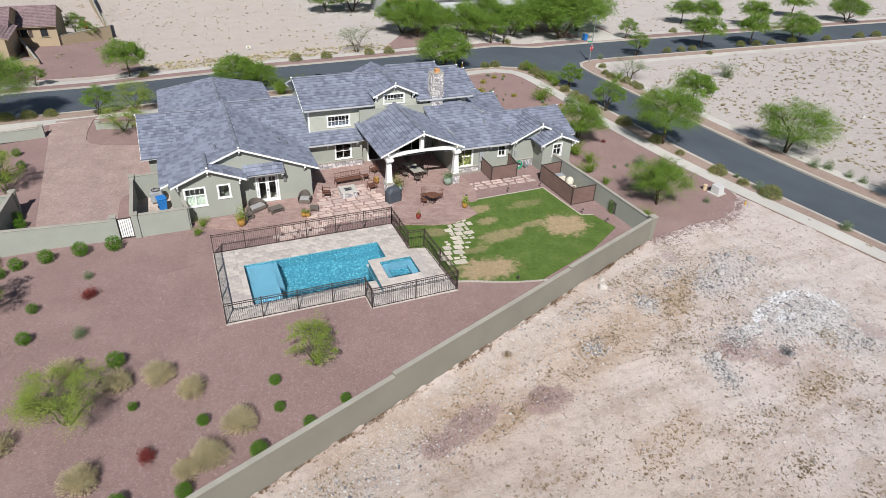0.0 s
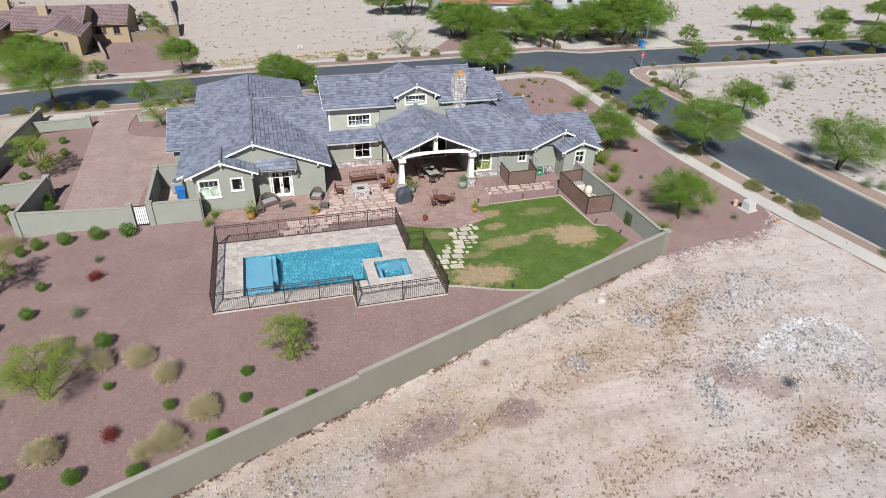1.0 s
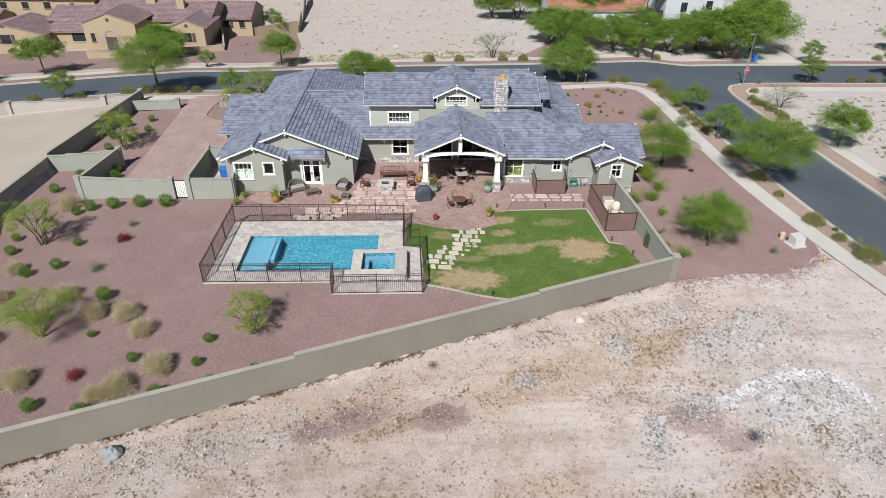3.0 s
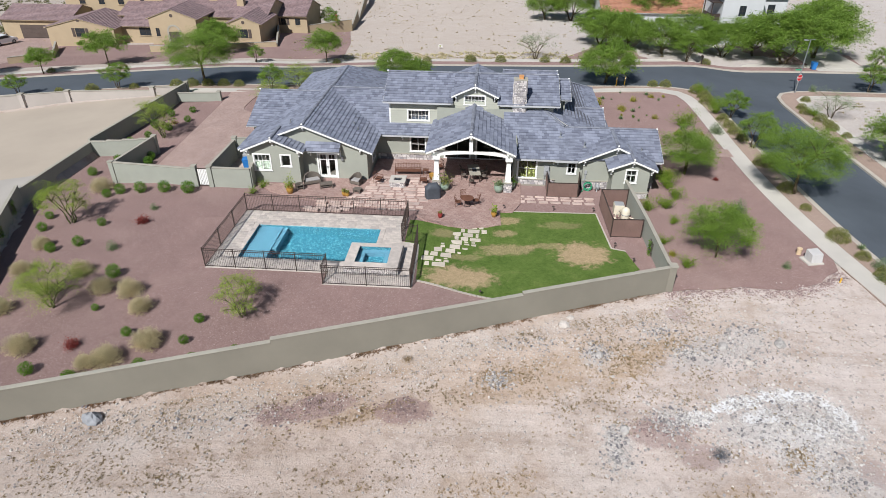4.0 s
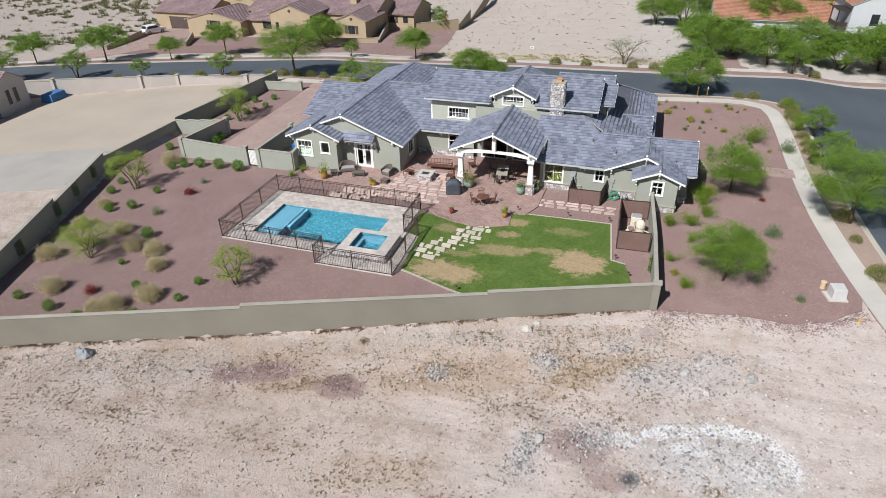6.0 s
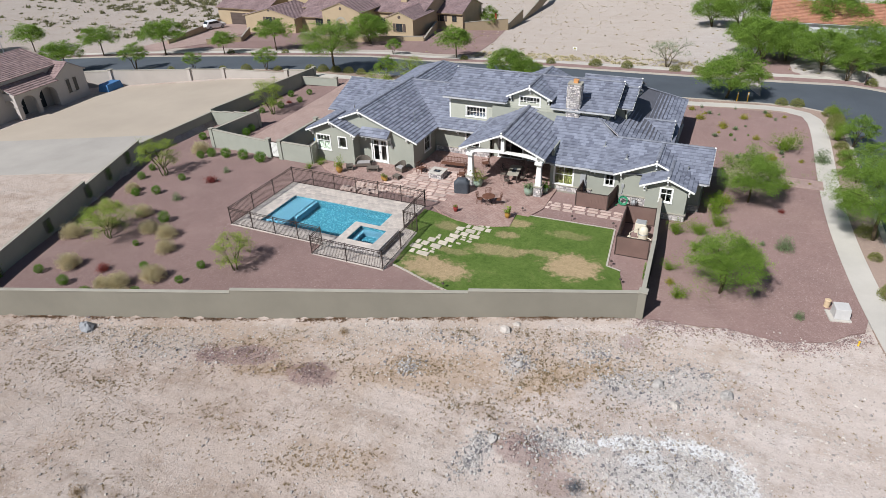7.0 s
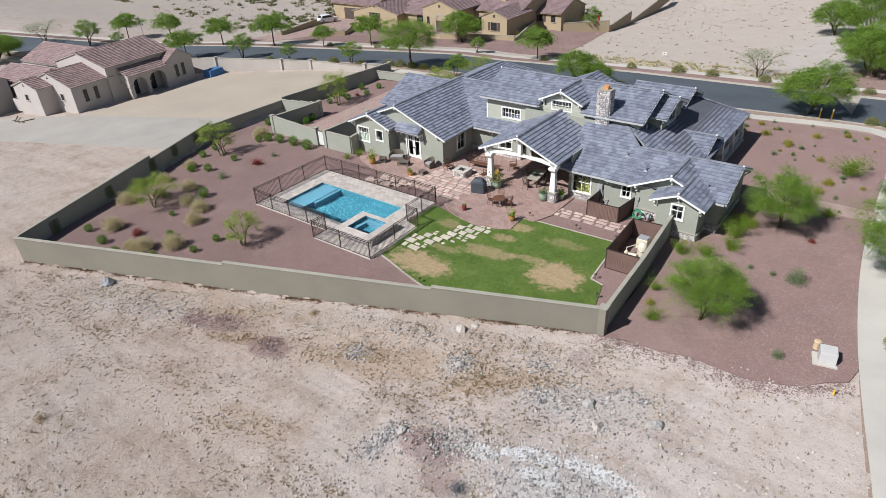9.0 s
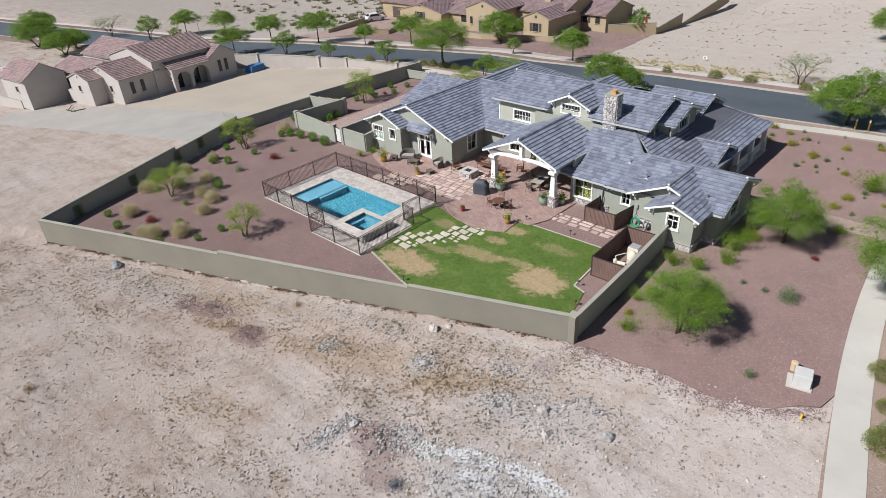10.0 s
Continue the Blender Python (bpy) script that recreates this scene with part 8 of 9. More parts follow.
for x, y, s, m in ((24.8, 26.9, 0.30, ROCK), (25.3, 27.7, 0.18, ROCK), (-0.1, 17.6, 0.40, ROCK_BLUE), (33.9, 25.5, 0.28, ROCK_GREY), (37.3, 25.9, 0.30, ROCK_GREY), (27.1, 18.6, 0.24, ROCK_GREY), (26.6, 24.2, 0.2, ROCK_GREY), (34.9, 24.2, 0.22, ROCK)):
    b = Build()
    rng = random.Random(int(x * 7))
    b.lathe(0, 0, [(s * 0.9, -0.1), (s, s * 0.3), (s * 0.75, s * 0.8), (s * 0.3, s * 1.05)], 8)
    b.v = [(px * rng.uniform(0.7, 1.3) * 1.3, py * rng.uniform(0.8, 1.2), pz * rng.uniform(0.85, 1.15)) for px, py, pz in b.v]
    ob = b.turned(pose(x, y, ground_height(x, y), 0, 0, x * 50)).made("boulder", m)
    tagged(ob, "pale angular boulder lying on the sandy soil", "boulder", "boulders")


def weeds(name, words, n, spot, size, mat, seed, blades=7):
    rng = random.Random(seed)
    vs, fs = [], []
    for i in range(n):
        x, y = spot(rng)
        z = ground_height(x, y)
        s = size * rng.uniform(0.5, 1.5)
        for j in range(blades):
            a = rng.uniform(0, 2 * math.pi)
            d = Vector((math.cos(a) * rng.uniform(0.3, 1.1), math.sin(a) * rng.uniform(0.3, 1.1), rng.uniform(0.25, 0.9))) * s
            w = Vector((-math.sin(a), math.cos(a), 0)) * s * 0.22
            k = len(vs)
            o = Vector((x + rng.gauss(0, s * 0.4), y + rng.gauss(0, s * 0.4), z))
            vs += [o - w, o + w, o + d]
            fs.append((k, k + 1, k + 2))
    return tagged(mesh_object(name, vs, fs, mat), words, "dry weeds", kind="stuff")


def weedy(rng):
    while True:
        x, y = out_front(rng)
        if x > 33 and rng.random() < min(0.9, (x - 33) / 6):
            continue
        d = abs(y - (23.6 + 0.36 * (x - 28))) / 3.2
        e = abs(y - (30.2 + 0.376 * (x - 32))) / 0.9
        if rng.random() < (0.30 + math.exp(-d * d) * 0.5 + math.exp(-e * e) * 0.4) * max(0.0, 0.45 + 1.4 * noise.noise((x * 0.35, y * 0.6, 9.0))):
            return x, y


weeds("dry_weeds", "low tufts of dry brown weeds", 12500, weedy, 0.066, GRASS_DOT, 11, 9)


def wall_foot(rng):
    while True:
        x = rng.uniform(-8.8, 31.6)
        if rng.random() < 0.42 + 1.1 * noise.noise((x * 0.4, 3.0, 1.0)):
            return x, 30.95 + 0.3766 * (x - 31.3) - 0.08 - abs(rng.gauss(0, 0.22))


def streaks(rng):
    cx, cy, rx, ry = rng.choice(((29.2, 24.0, 1.2, 0.5), (28.0, 22.6, 1.0, 0.6), (20.0, 14.4, 1.5, 0.5), (14.0, 18.9, 1.2, 0.3), (20.6, 22.1, 0.7, 0.5), (23.5, 22.6, 2.6, 0.8), (31.2, 25.8, 1.3, 0.5), (35.2, 17.6, 0.4, 0.35), (31.0, 14.6, 1.2, 0.4)))
    u, v = rng.gauss(0, rx), rng.gauss(0, ry)
    return cx + u * 0.93 - v * 0.37, cy + u * 0.37 + v * 0.93


weeds("wall_weeds", "rusty brown dead weeds along the foot of the wall", 3200, wall_foot, 0.075, GRASS_RED, 12, 8)
weeds("weed_streaks", "yellow-brown mats of dry weeds", 1800, streaks, 0.07, GRASS_DRY, 15, 10)
for x, y, k in ((31.4, 17.35, 1.0), (15.6, 23.3, 0.7), (10.9, 8.3, 0.8)):
    t = thing("dead_bush", "grey twiggy dead bush on the sandy soil", "bush", "dead bushes", (x, y, ground_height(x, y)))
    vs, fs = leaves(random.Random(int(x)), 900, lambda g: (lambda d: Vector((d.x * 0.55, d.y * 0.55, abs(d.z) * 0.5)) * g.uniform(0.15, 1.0))(Vector((g.gauss(0, 1), g.gauss(0, 1), g.gauss(0, 1))).normalized()), 0.05, 0.15, 0.8)
    tagged(mesh_object("brush", [Vector(v) * k for v in vs], fs, TWIG if x > 20 else GRASS_DRY, t), kind="stuff")


def wild(rng):
    while True:
        x, y = rng.uniform(-140, 150), rng.uniform(-6, 190)
        if inside(x, y, LOT) or inside(x, y, STREET_ZONE) or (-64 < x < -16 and 24 < y < 128) or (y < 34 and x < 46):
            continue
        if 70 < y < 93 and x < 60:
            continue
        return x, y


def lot_far(rng):
    return rng.uniform(-4, 32), rng.uniform(91.8, 97)


def lot_east(rng):
    while True:
        x, y = rng.uniform(62, 150), rng.uniform(10, 74)
        if x > 63 + (40 - y) * 0.1:
            return x, y


weeds("desert_scrub", "dry desert scrub on open ground", 3400, wild, 0.21, SCRUB_TAN, 13, 16)
weeds("lot_scrub", "dry desert scrub along the street", 420, lot_far, 0.28, LEAF_TAN, 17, 14)
weeds("east_scrub", "dry desert scrub on the open lot", 3800, lot_east, 0.20, SCRUB_TAN, 19, 18)
pebbles("wild_stones", "loose stones over the open desert", 1500, wild, 0.04, 0.20, ROCK, 23)


def far_west(rng):
    while True:
        x, y = rng.uniform(-320, -48), rng.uniform(45, 330)
        if y > 92 - 0.16 * (x + 60) and not (x > -78 and y < 135):
            if rng.random() < 0.15 + 1.2 * max(0.0, 0.2 + noise.noise((x * 0.03, y * 0.03, 21.0))):
                return x, y


weeds("far_scrub", "grey-green desert scrub on the far open ground", 5200, far_west, 0.8, LEAF_SCRUB, 27, 14)
pebbles("east_stones", "loose pale stones on the open lot", 4500, lot_east, 0.03, 0.2, ROCK, 29)

# ---- neighbouring houses ----
BARREL = plain("mauve_barrel_tile", (0.262, 0.185, 0.185), 0.14, 0.6, 8, 0.85, 0.3, 0.02, island=0.2)
BARREL_RED = plain("pale_red_barrel_tile", (0.305, 0.215, 0.205), 0.16, 0.6, 8, 0.85, 0.3, 0.02, island=0.25)
TERRA = plain("terracotta_barrel_tile", (0.40, 0.200, 0.130), 0.12, 0.6, 8, 0.85, 0.3, 0.02, island=0.15)


def block(parent, x0, y0, x1, y1, zg, eave, axis, rise, wallmat, tilemat, over=0.5, hip=False):
    """A rendered block under a pitched roof of barrel tiles, in the house's own place."""
    z = zg + eave
    mx, my = (x0 + x1) / 2, (y0 + y1) / 2
    b = Build().box(x0, y0, zg - 1.0, x1, y1, z)
    if not hip:
        if axis == "y":
            for y in (y0, y1 - 0.2):
                b.add([(x0, y, z), (x1, y, z), (mx, y, z + rise), (x0, y + 0.2, z), (x1, y + 0.2, z), (mx, y + 0.2, z + rise)], [(0, 1, 2), (5, 4, 3), (0, 3, 4, 1), (1, 4, 5, 2), (2, 5, 3, 0)])
        else:
            for x in (x0, x1 - 0.2):
                b.add([(x, y0, z), (x, y1, z), (x, my, z + rise), (x + 0.2, y0, z), (x + 0.2, y1, z), (x + 0.2, my, z + rise)], [(0, 1, 2), (5, 4, 3), (0, 3, 4, 1), (1, 4, 5, 2), (2, 5, 3, 0)])
    b.made("wall", wallmat, parent)
    kw = dict(tile=tilemat, fascia=wallmat, parent=parent, expose=0.42, width=0.32)
    o = over
    half = (x1 - x0) / 2 if axis == "y" else (y1 - y0) / 2
    p = rise / half
    ze, zr = z - p * o + 0.06, z + rise + 0.06
    if hip:
        if axis == "y":
            a, c = (mx, y0 + half, zr), (mx, y1 - half, zr)
            roof([(x1 + o, y0 - o, ze), (x1 + o, y1 + o, ze), c, a], **kw)
            roof([(x0 - o, y1 + o, ze), (x0 - o, y0 - o, ze), a, c], **kw)
            roof([(x0 - o, y0 - o, ze), (x1 + o, y0 - o, ze), a], **kw)
            roof([(x1 + o, y1 + o, ze), (x0 - o, y1 + o, ze), c], **kw)
        else:
            a, c = (x0 + half, my, zr), (x1 - half, my, zr)
            roof([(x0 - o, y0 - o, ze), (x1 + o, y0 - o, ze), c, a], **kw)
            roof([(x1 + o, y1 + o, ze), (x0 - o, y1 + o, ze), a, c], **kw)
            roof([(x1 + o, y0 - o, ze), (x1 + o, y1 + o, ze), c], **kw)
            roof([(x0 - o, y1 + o, ze), (x0 - o, y0 - o, ze), a], **kw)
        ridge(a, c, tilemat, parent)
        return
    if axis == "y":
        roof([(x1 + o, y0 - 0.15, ze), (x1 + o, y1 + 0.15, ze), (mx, y1 + 0.15, zr), (mx, y0 - 0.15, zr)], **kw)
        roof([(x0 - o, y1 + 0.15, ze), (x0 - o, y0 - 0.15, ze), (mx, y0 - 0.15, zr), (mx, y1 + 0.15, zr)], **kw)
        ridge((mx, y0 - 0.15, zr), (mx, y1 + 0.15, zr), tilemat, parent)
    else:
        roof([(x0 - 0.15, y0 - o, ze), (x1 + 0.15, y0 - o, ze), (x1 + 0.15, my, zr), (x0 - 0.15, my, zr)], **kw)
        roof([(x1 + 0.15, y1 + o, ze), (x0 - 0.15, y1 + o, ze), (x0 - 0.15, my, zr), (x1 + 0.15, my, zr)], **kw)
        ridge((x0 - 0.15, my, zr), (x1 + 0.15, my, zr), tilemat, parent)


def far_window(parent, axis, pos, s0, s1, z0, z1, shutters=False, sill=None):
    """A deep-set window: dark glass in a recessed frame, a sill and, on some, shutters."""
    put = facing(axis, pos)
    f = Build()
    put(f, s0 - 0.08, -0.05, z1, s1 + 0.08, 0.05, z1 + 0.1)
    put(f, s0 - 0.08, -0.04, z0, s0, 0.05, z1)
    put(f, s1, -0.04, z0, s1 + 0.08, 0.05, z1)
    w = f.made("window", sill or TRIM, parent)
    b = Build()
    put(b, s0 - 0.12, -0.12, z0 - 0.1, s1 + 0.12, 0.05, z0)
    b.made("window_sill", sill or TRIM, w)
    b = Build()
    put(b, s0, -0.02, z0, s1, 0.03, z1)
    b.made("pane", DARKGLASS, w)
    b = Build()
    put(b, (s0 + s1) / 2 - 0.025, -0.032, z0, (s0 + s1) / 2 + 0.025, -0.02, z1)
    put(b, s0, -0.03, (z0 + z1) / 2 - 0.025, s1, -0.021, (z0 + z1) / 2 + 0.025)
    b.made("muntin", IRON, w)
    if shutters:
        for a, c in ((s0 - 0.62, s0 - 0.1), (s1 + 0.1, s1 + 0.62)):
            b = Build()
            put(b, a, -0.06, z0, c, 0.02, z1)
            for i in range(8):
                z = z0 + (z1 - z0) * (i + 0.2) / 8
                put(b, a + 0.06, -0.075, z, c - 0.06, -0.06, z + (z1 - z0) * 0.07)
            b.made("shutter", GARAGE, w)


DARKGLASS = plain("dark_window_glass", (0.03, 0.035, 0.04), 0.1, 1, 10, 0.12, 0, spec=0.5)
ZT = -3.6
tan = thing("tan_house", "tan stucco villa with mauve barrel-tile roofs across the street", "house", at=(0.2, 0.6, 0.0))
block(tan, -75, 113.5, -61, 123, -4.9, 3.4, "x", 1.7, TANWALL, BARREL)
block(tan, -60.5, 105.5, -48, 115, -4.3, 3.2, "y", 1.5, TANWALL, BARREL)
block(tan, -50, 112, -22, 124, ZT, 3.6, "x", 2.0, TANWALL, BARREL)
block(tan, -41.4, 106, -32.8, 114, ZT, 4.3, "y", 1.5, TANWALL, BARREL)
block(tan, -27.3, 106.4, -21.6, 115, ZT + 0.1, 3.5, "y", 1.1, TANWALL, BARREL)
block(tan, -51.0, 116.5, -43.5, 123.5, ZT, 6.3, "x", 1.0, TANWALL, BARREL)
block(tan, -23.5, 118.5, -16.5, 129, ZT - 0.3, 3.0, "x", 1.9, TANWALL, BARREL)
block(tan, -66, 121, -50, 130, -4.4, 6.4, "x", 1.6, TANWALL, BARREL)
block(tan, -48, 108, -38, 114, -3.9, 2.9, "x", 1.2, TANWALL, BARREL)
Build().box(-71.5, 113.4, -5.2, -65.5, 113.5, -2.6).made("garage_door", GARAGE, tan)
for i in range(3):
    Build().box(-71.5, 113.36, -4.9 + i * 0.8, -65.5, 113.4, -4.84 + i * 0.8).made("door_rib", GARAGE, tan)
for ax, ps, s0, s1, z0, z1, sh in (("y", 105.5, -55.2, -53.4, 0.9, 2.4, True), ("y", 106.4, -25.2, -23.8, 1.1, 2.6, True), ("y", 112.0, -29.6, -28.8, 1.3, 2.5, False), ("y", 112.0, -31.6, -30.6, 0.2, 2.3, False), ("y", 116.5, -47.9, -47.1, 4.5, 5.4, False), ("y", 108.0, -44.6, -42.2, 0.8, 2.3, False), ("y", 118.5, -21.6, -20.6, 0.9, 2.1, True), ("y", 118.5, -18.8, -17.8, 0.9, 2.1, False), ("y", 121.0, -63, -61.8, 3.6, 4.8, False), ("y", 121.0, -59, -57.8, 3.6, 4.8, False), ("y", 121.0, -55, -53.8, 3.6, 4.8, False), ("x", -21.8, 108.4, 109.6, 1.0, 2.4, False), ("y", 106.0, -40.4, -39.7, 1.2, 2.6, False)):
    far_window(tan, ax, ps, s0, s1, ZT + z0, ZT + z1, sh, TANWALL)
for x, y, z in ((-54.25, 105.45, 3.75), (-24.45, 106.35, 3.75), (-37.1, 105.95, 4.75)):
    Build().tube((x, y, ZT + z), (x, y + 0.1, ZT + z), 0.3, 0.3, 10).made("gable_vent", GARAGE, tan)
arch = Build()
for i in range(10):
    t0, t1 = math.pi * i / 10, math.pi * (i + 1) / 10
    pts = [(-37.1 - r * math.cos(t), 105.94 + d, ZT + 2.0 + r * math.sin(t)) for d in (0, 0.06) for r, t in ((0.95, t0), (0.95, t1), (1.25, t1), (1.25, t0))]
    arch.add(pts, [(3, 2, 1, 0), (2, 3, 7, 6), (0, 1, 5, 4)])
arch.box(-38.35, 105.92, ZT - 0.4, -38.05, 106.0, ZT + 2.0).box(-36.15, 105.92, ZT - 0.4, -35.85, 106.0, ZT + 2.0)
arch.made("arch_surround", CAPSTONE, tan)
Build().box(-38.05, 105.96, ZT - 0.4, -36.15, 105.99, ZT + 2.0).made("front_door", GARAGE, tan)
soften(Build().box(-34.5, 117, ZT + 4, -32.9, 118.2, ZT + 6.8).made("chimney", TANWALL, tan), 0.03)
soften(Build().box(-28.5, 115.2, ZT + 4, -27.2, 116.4, ZT + 6.2).made("chimney", TANWALL, tan), 0.03)


def low_wall(nm, a, b2, h, mat):
    zb = (land(*a) + land(*b2)) / 2
    run_wall(nm, a, b2, zb - 0.8, zb + h, mat, 0.25, label="low tan stucco garden wall across the street")


for i, (a, b2, h) in enumerate((((-16.5, 119.5), (-9.0, 125.7), 1.7), ((-9.0, 125.7), (-11.0, 142), 1.7), ((-11.0, 142), (-16.5, 183), 1.7), ((-53, 95.5), (-57.5, 103.5), 0.9), ((-58, 91.5), (-53, 95.5), 0.9), ((-38, 99.4), (-31, 99.0), 0.8), ((-31, 99.0), (-17.3, 103.0), 0.8), ((-17.3, 103.0), (-21.6, 118.0), 0.9), ((-67.5, 91), (-70.5, 104), 0.9), ((-70.5, 104), (-75, 114), 0.9))):
    low_wall("wall_tan_%d" % (i + 1), a, b2, h, TANWALL)

# grey villa to the west, in its own axes: x to the east, y to the north, from the corner of its east wing
ZG = -2.0
grey = thing("grey_house", "warm grey stucco villa with pale red barrel-tile roofs", "house", at=(-47.5, 38.4, ZG), turn=7)
block(grey, -9.4, 0.0, 0.0, 6.2, 0, 3.45, "y", 1.55, GREYWALL, BARREL_RED, 0.3)
block(grey, -9.9, -2.2, -4.3, 1.2, 0, 3.35, "y", 0.95, GREYWALL, BARREL_RED, 0.25)
block(grey, -11.2, 5.4, 0.3, 16.6, 0, 4.75, "y", 1.55, GREYWALL, BARREL_RED, 0.3)
block(grey, -6.0, 13.9, 2.1, 18.6, 0, 3.6, "x", 1.35, GREYWALL, BARREL_RED, 0.25)
block(grey, -21.5, -6.9, -13.7, -0.9, 0, 3.4, "x", 1.9, GREYWALL, BARREL_RED, 0.25)
block(grey, -19.5, 0.0, -9.4, 6.6, 0, 2.9, "x", 1.25, GREYWALL, BARREL_RED, 0.25)
block(grey, -25.5, 8.0, -11.2, 16.8, 0, 3.1, "x", 1.8, GREYWALL, BARREL_RED, 0.3)
roof([(2.45, 7.0, 3.25), (2.45, 13.9, 3.25), (0.3, 13.9, 4.2), (0.3, 7.0, 4.2)], tile=BARREL_RED, fascia=GREYWALL, parent=grey, expose=0.42, width=0.32)
arc_w = Build()
PIERS = ((7.2, 7.8), (10.1, 10.6), (13.4, 13.9))
for y0, y1 in PIERS:
    arc_w.box(1.6, y0, -0.5, 2.1, y1, 3.25)
for (_, y0), (y1, _) in zip(PIERS, PIERS[1:]):
    n, r, c = 10, (y1 - y0) / 2, (y0 + y1) / 2
    for i in range(n):
        t0, t1 = math.pi * i / n, math.pi * (i + 1) / n
        ya, yb = c - r * math.cos(t0), c - r * math.cos(t1)
        za, zb = 1.75 + r * 0.8 * math.sin(t0), 1.75 + r * 0.8 * math.sin(t1)
        arc_w.add([(1.6, ya, za), (1.6, yb, zb), (1.6, yb, 3.25), (1.6, ya, 3.25), (2.1, ya, za), (2.1, yb, zb), (2.1, yb, 3.25), (2.1, ya, 3.25)], [(3, 2, 1, 0), (4, 5, 6, 7), (0, 1, 5, 4)])
for i in range(10):
    t0, t1 = math.pi * i / 10, math.pi * (i + 1) / 10
    xa, xb = 0.95 - 0.65 * math.cos(t0), 0.95 - 0.65 * math.cos(t1)
    za, zb = 1.9 + 0.6 * math.sin(t0), 1.9 + 0.6 * math.sin(t1)
    arc_w.add([(xa, 7.2, za), (xb, 7.2, zb), (xb, 7.2, 3.3), (xa, 7.2, 3.3), (xa, 7.6, za), (xb, 7.6, zb), (xb, 7.6, 3.3), (xa, 7.6, 3.3)], [(0, 1, 2, 3), (7, 6, 5, 4), (4, 5, 1, 0)])
arc_w.made("arcade", GREYWALL, grey)
Build().box(1.5, 7.1, 1.62, 2.2, 7.9, 1.75).made("impost", GREYWALL, grey)
Build().box(1.5, 10.0, 1.62, 2.2, 10.7, 1.75).made("impost", GREYWALL, grey)
for y0, y1 in ((8.3, 9.7), (11.2, 12.7)):
    Build().box(0.32, y0, 0.0, 0.38, y1, 2.3).made("terrace_door", DARKGLASS, grey)
for ax, ps, s0, s1, z0, z1 in (("x", 0.0, 1.5, 2.1, 1.05, 2.75), ("x", 0.0, 3.1, 3.7, 1.05, 2.75), ("x", 2.1, 15.2, 15.8, 1.1, 2.9), ("x", 2.1, 16.4, 17.0, 1.1, 2.9), ("y", -2.2, -7.6, -6.9, 1.55, 2.35), ("y", 0.0, -2.9, -2.2, 1.45, 2.3), ("y", -6.9, -17.2, -16.4, 1.5, 2.3), ("x", -9.4, 2.2, 3.2, 0.9, 2.2)):
    far_window(grey, ax, ps, s0, s1, z0, z1, False, GREYWALL)
for x, z in ((-7.1, 3.55), (-4.7, 4.25)):
    y = -2.23 if x < -6 else -0.03
    Build().tube((x - 0.12, y, z), (x - 0.12, y + 0.1, z), 0.09, 0.09, 8).tube((x + 0.12, y, z), (x + 0.12, y + 0.1, z), 0.09, 0.09, 8).tube((x, y, z + 0.2), (x, y + 0.1, z + 0.2), 0.09, 0.09, 8).made("gable_vent", IRON, grey)
soften(Build().box(-22.6, -6.0, 0.0, -21.5, -4.2, 4.3).made("chimney", GREYWALL, grey), 0.03)
Build().box(-11.8, -2.0, -0.5, -9.9, -1.8, 1.2).box(-11.8, -1.8, -0.5, -11.6, 0.0, 1.2).made("court_wall", GREYWALL, grey)
boards = thing("building_boards", "loose timber boards lying before the grey villa", "boards", at=(-53.8, 33.0, land(-53.8, 33.0) - 0.05), turn=7)
for a4 in ((-1.6, 0.9, 0.5, -0.6), (-0.2, -0.6, 2.4, -0.5), (1.4, -0.7, 2.3, 1.0)):
    Build().tube((a4[0], a4[1], 0.08), (a4[2], a4[3], 0.14), 0.07, 0.07, 4).made("board", BARK, boards)
tarp = thing("covered_heap", "blue canvas cover over something by the grey villa", "canvas cover", at=(-46.4, 59.6, land(-46.4, 59.6) - 0.1), turn=7)
soften(Build().frustum(0, 0, 0.0, 1.0, 0.9, 1.5, 0.75, 1.3).made("cover", plain("blue_canvas", (0.06, 0.17, 0.36), 0.15, 2, 15, 0.7), tarp), 0.06)
low_wall("wall_grey_1", (-76, 27.5), (-63.5, 29.5), 1.5, GREYWALL)
low_wall("wall_grey_2", (-63.5, 29.5), (-63.8, 31.4), 1.5, GREYWALL)

# white house and a terracotta roof past the junction
ZW = -0.9
white_house = thing("white_house", "white stucco two-storey house with a terracotta roof", "house", at=(57.0, 106.8, ZW), turn=3)
block(white_house, 0, 0, 6.6, 9, 0, 6.6, "y", 1.5, WHITEWALL, TERRA, 0.4)
block(white_house, 6.6, 2.4, 11.4, 10, 0, 6.2, "x", 1.5, WHITEWALL, TERRA, 0.4)
for ax, ps, s0, s1, z0, z1 in (("y", 0.0, 2.7, 3.8, 3.7, 5.3), ("y", 2.4, 8.3, 9.5, 3.5, 5.1), ("y", 0.0, 2.6, 3.8, 0.7, 2.2), ("y", 2.4, 8.1, 9.7, 0.2, 2.4)):
    far_window(white_house, ax, ps, s0, s1, z0, z1, False, WHITEWALL)
Build().box(-1.6, 0.6, 2.9, 0.0, 4.4, 3.05).box(-1.6, 0.6, 3.05, -1.54, 4.4, 3.95).box(-1.6, 0.6, 3.05, 0.0, 0.66, 3.95).made("balcony", IRON, white_house)
Build().box(-1.58, 0.62, 3.95, -1.44, 0.76, 5.6).box(-1.58, 4.2, 3.95, -1.44, 4.34, 5.6).box(-1.7, 0.4, 5.6, 0.0, 4.5, 5.75).made("balcony_roof", IRON, white_house)
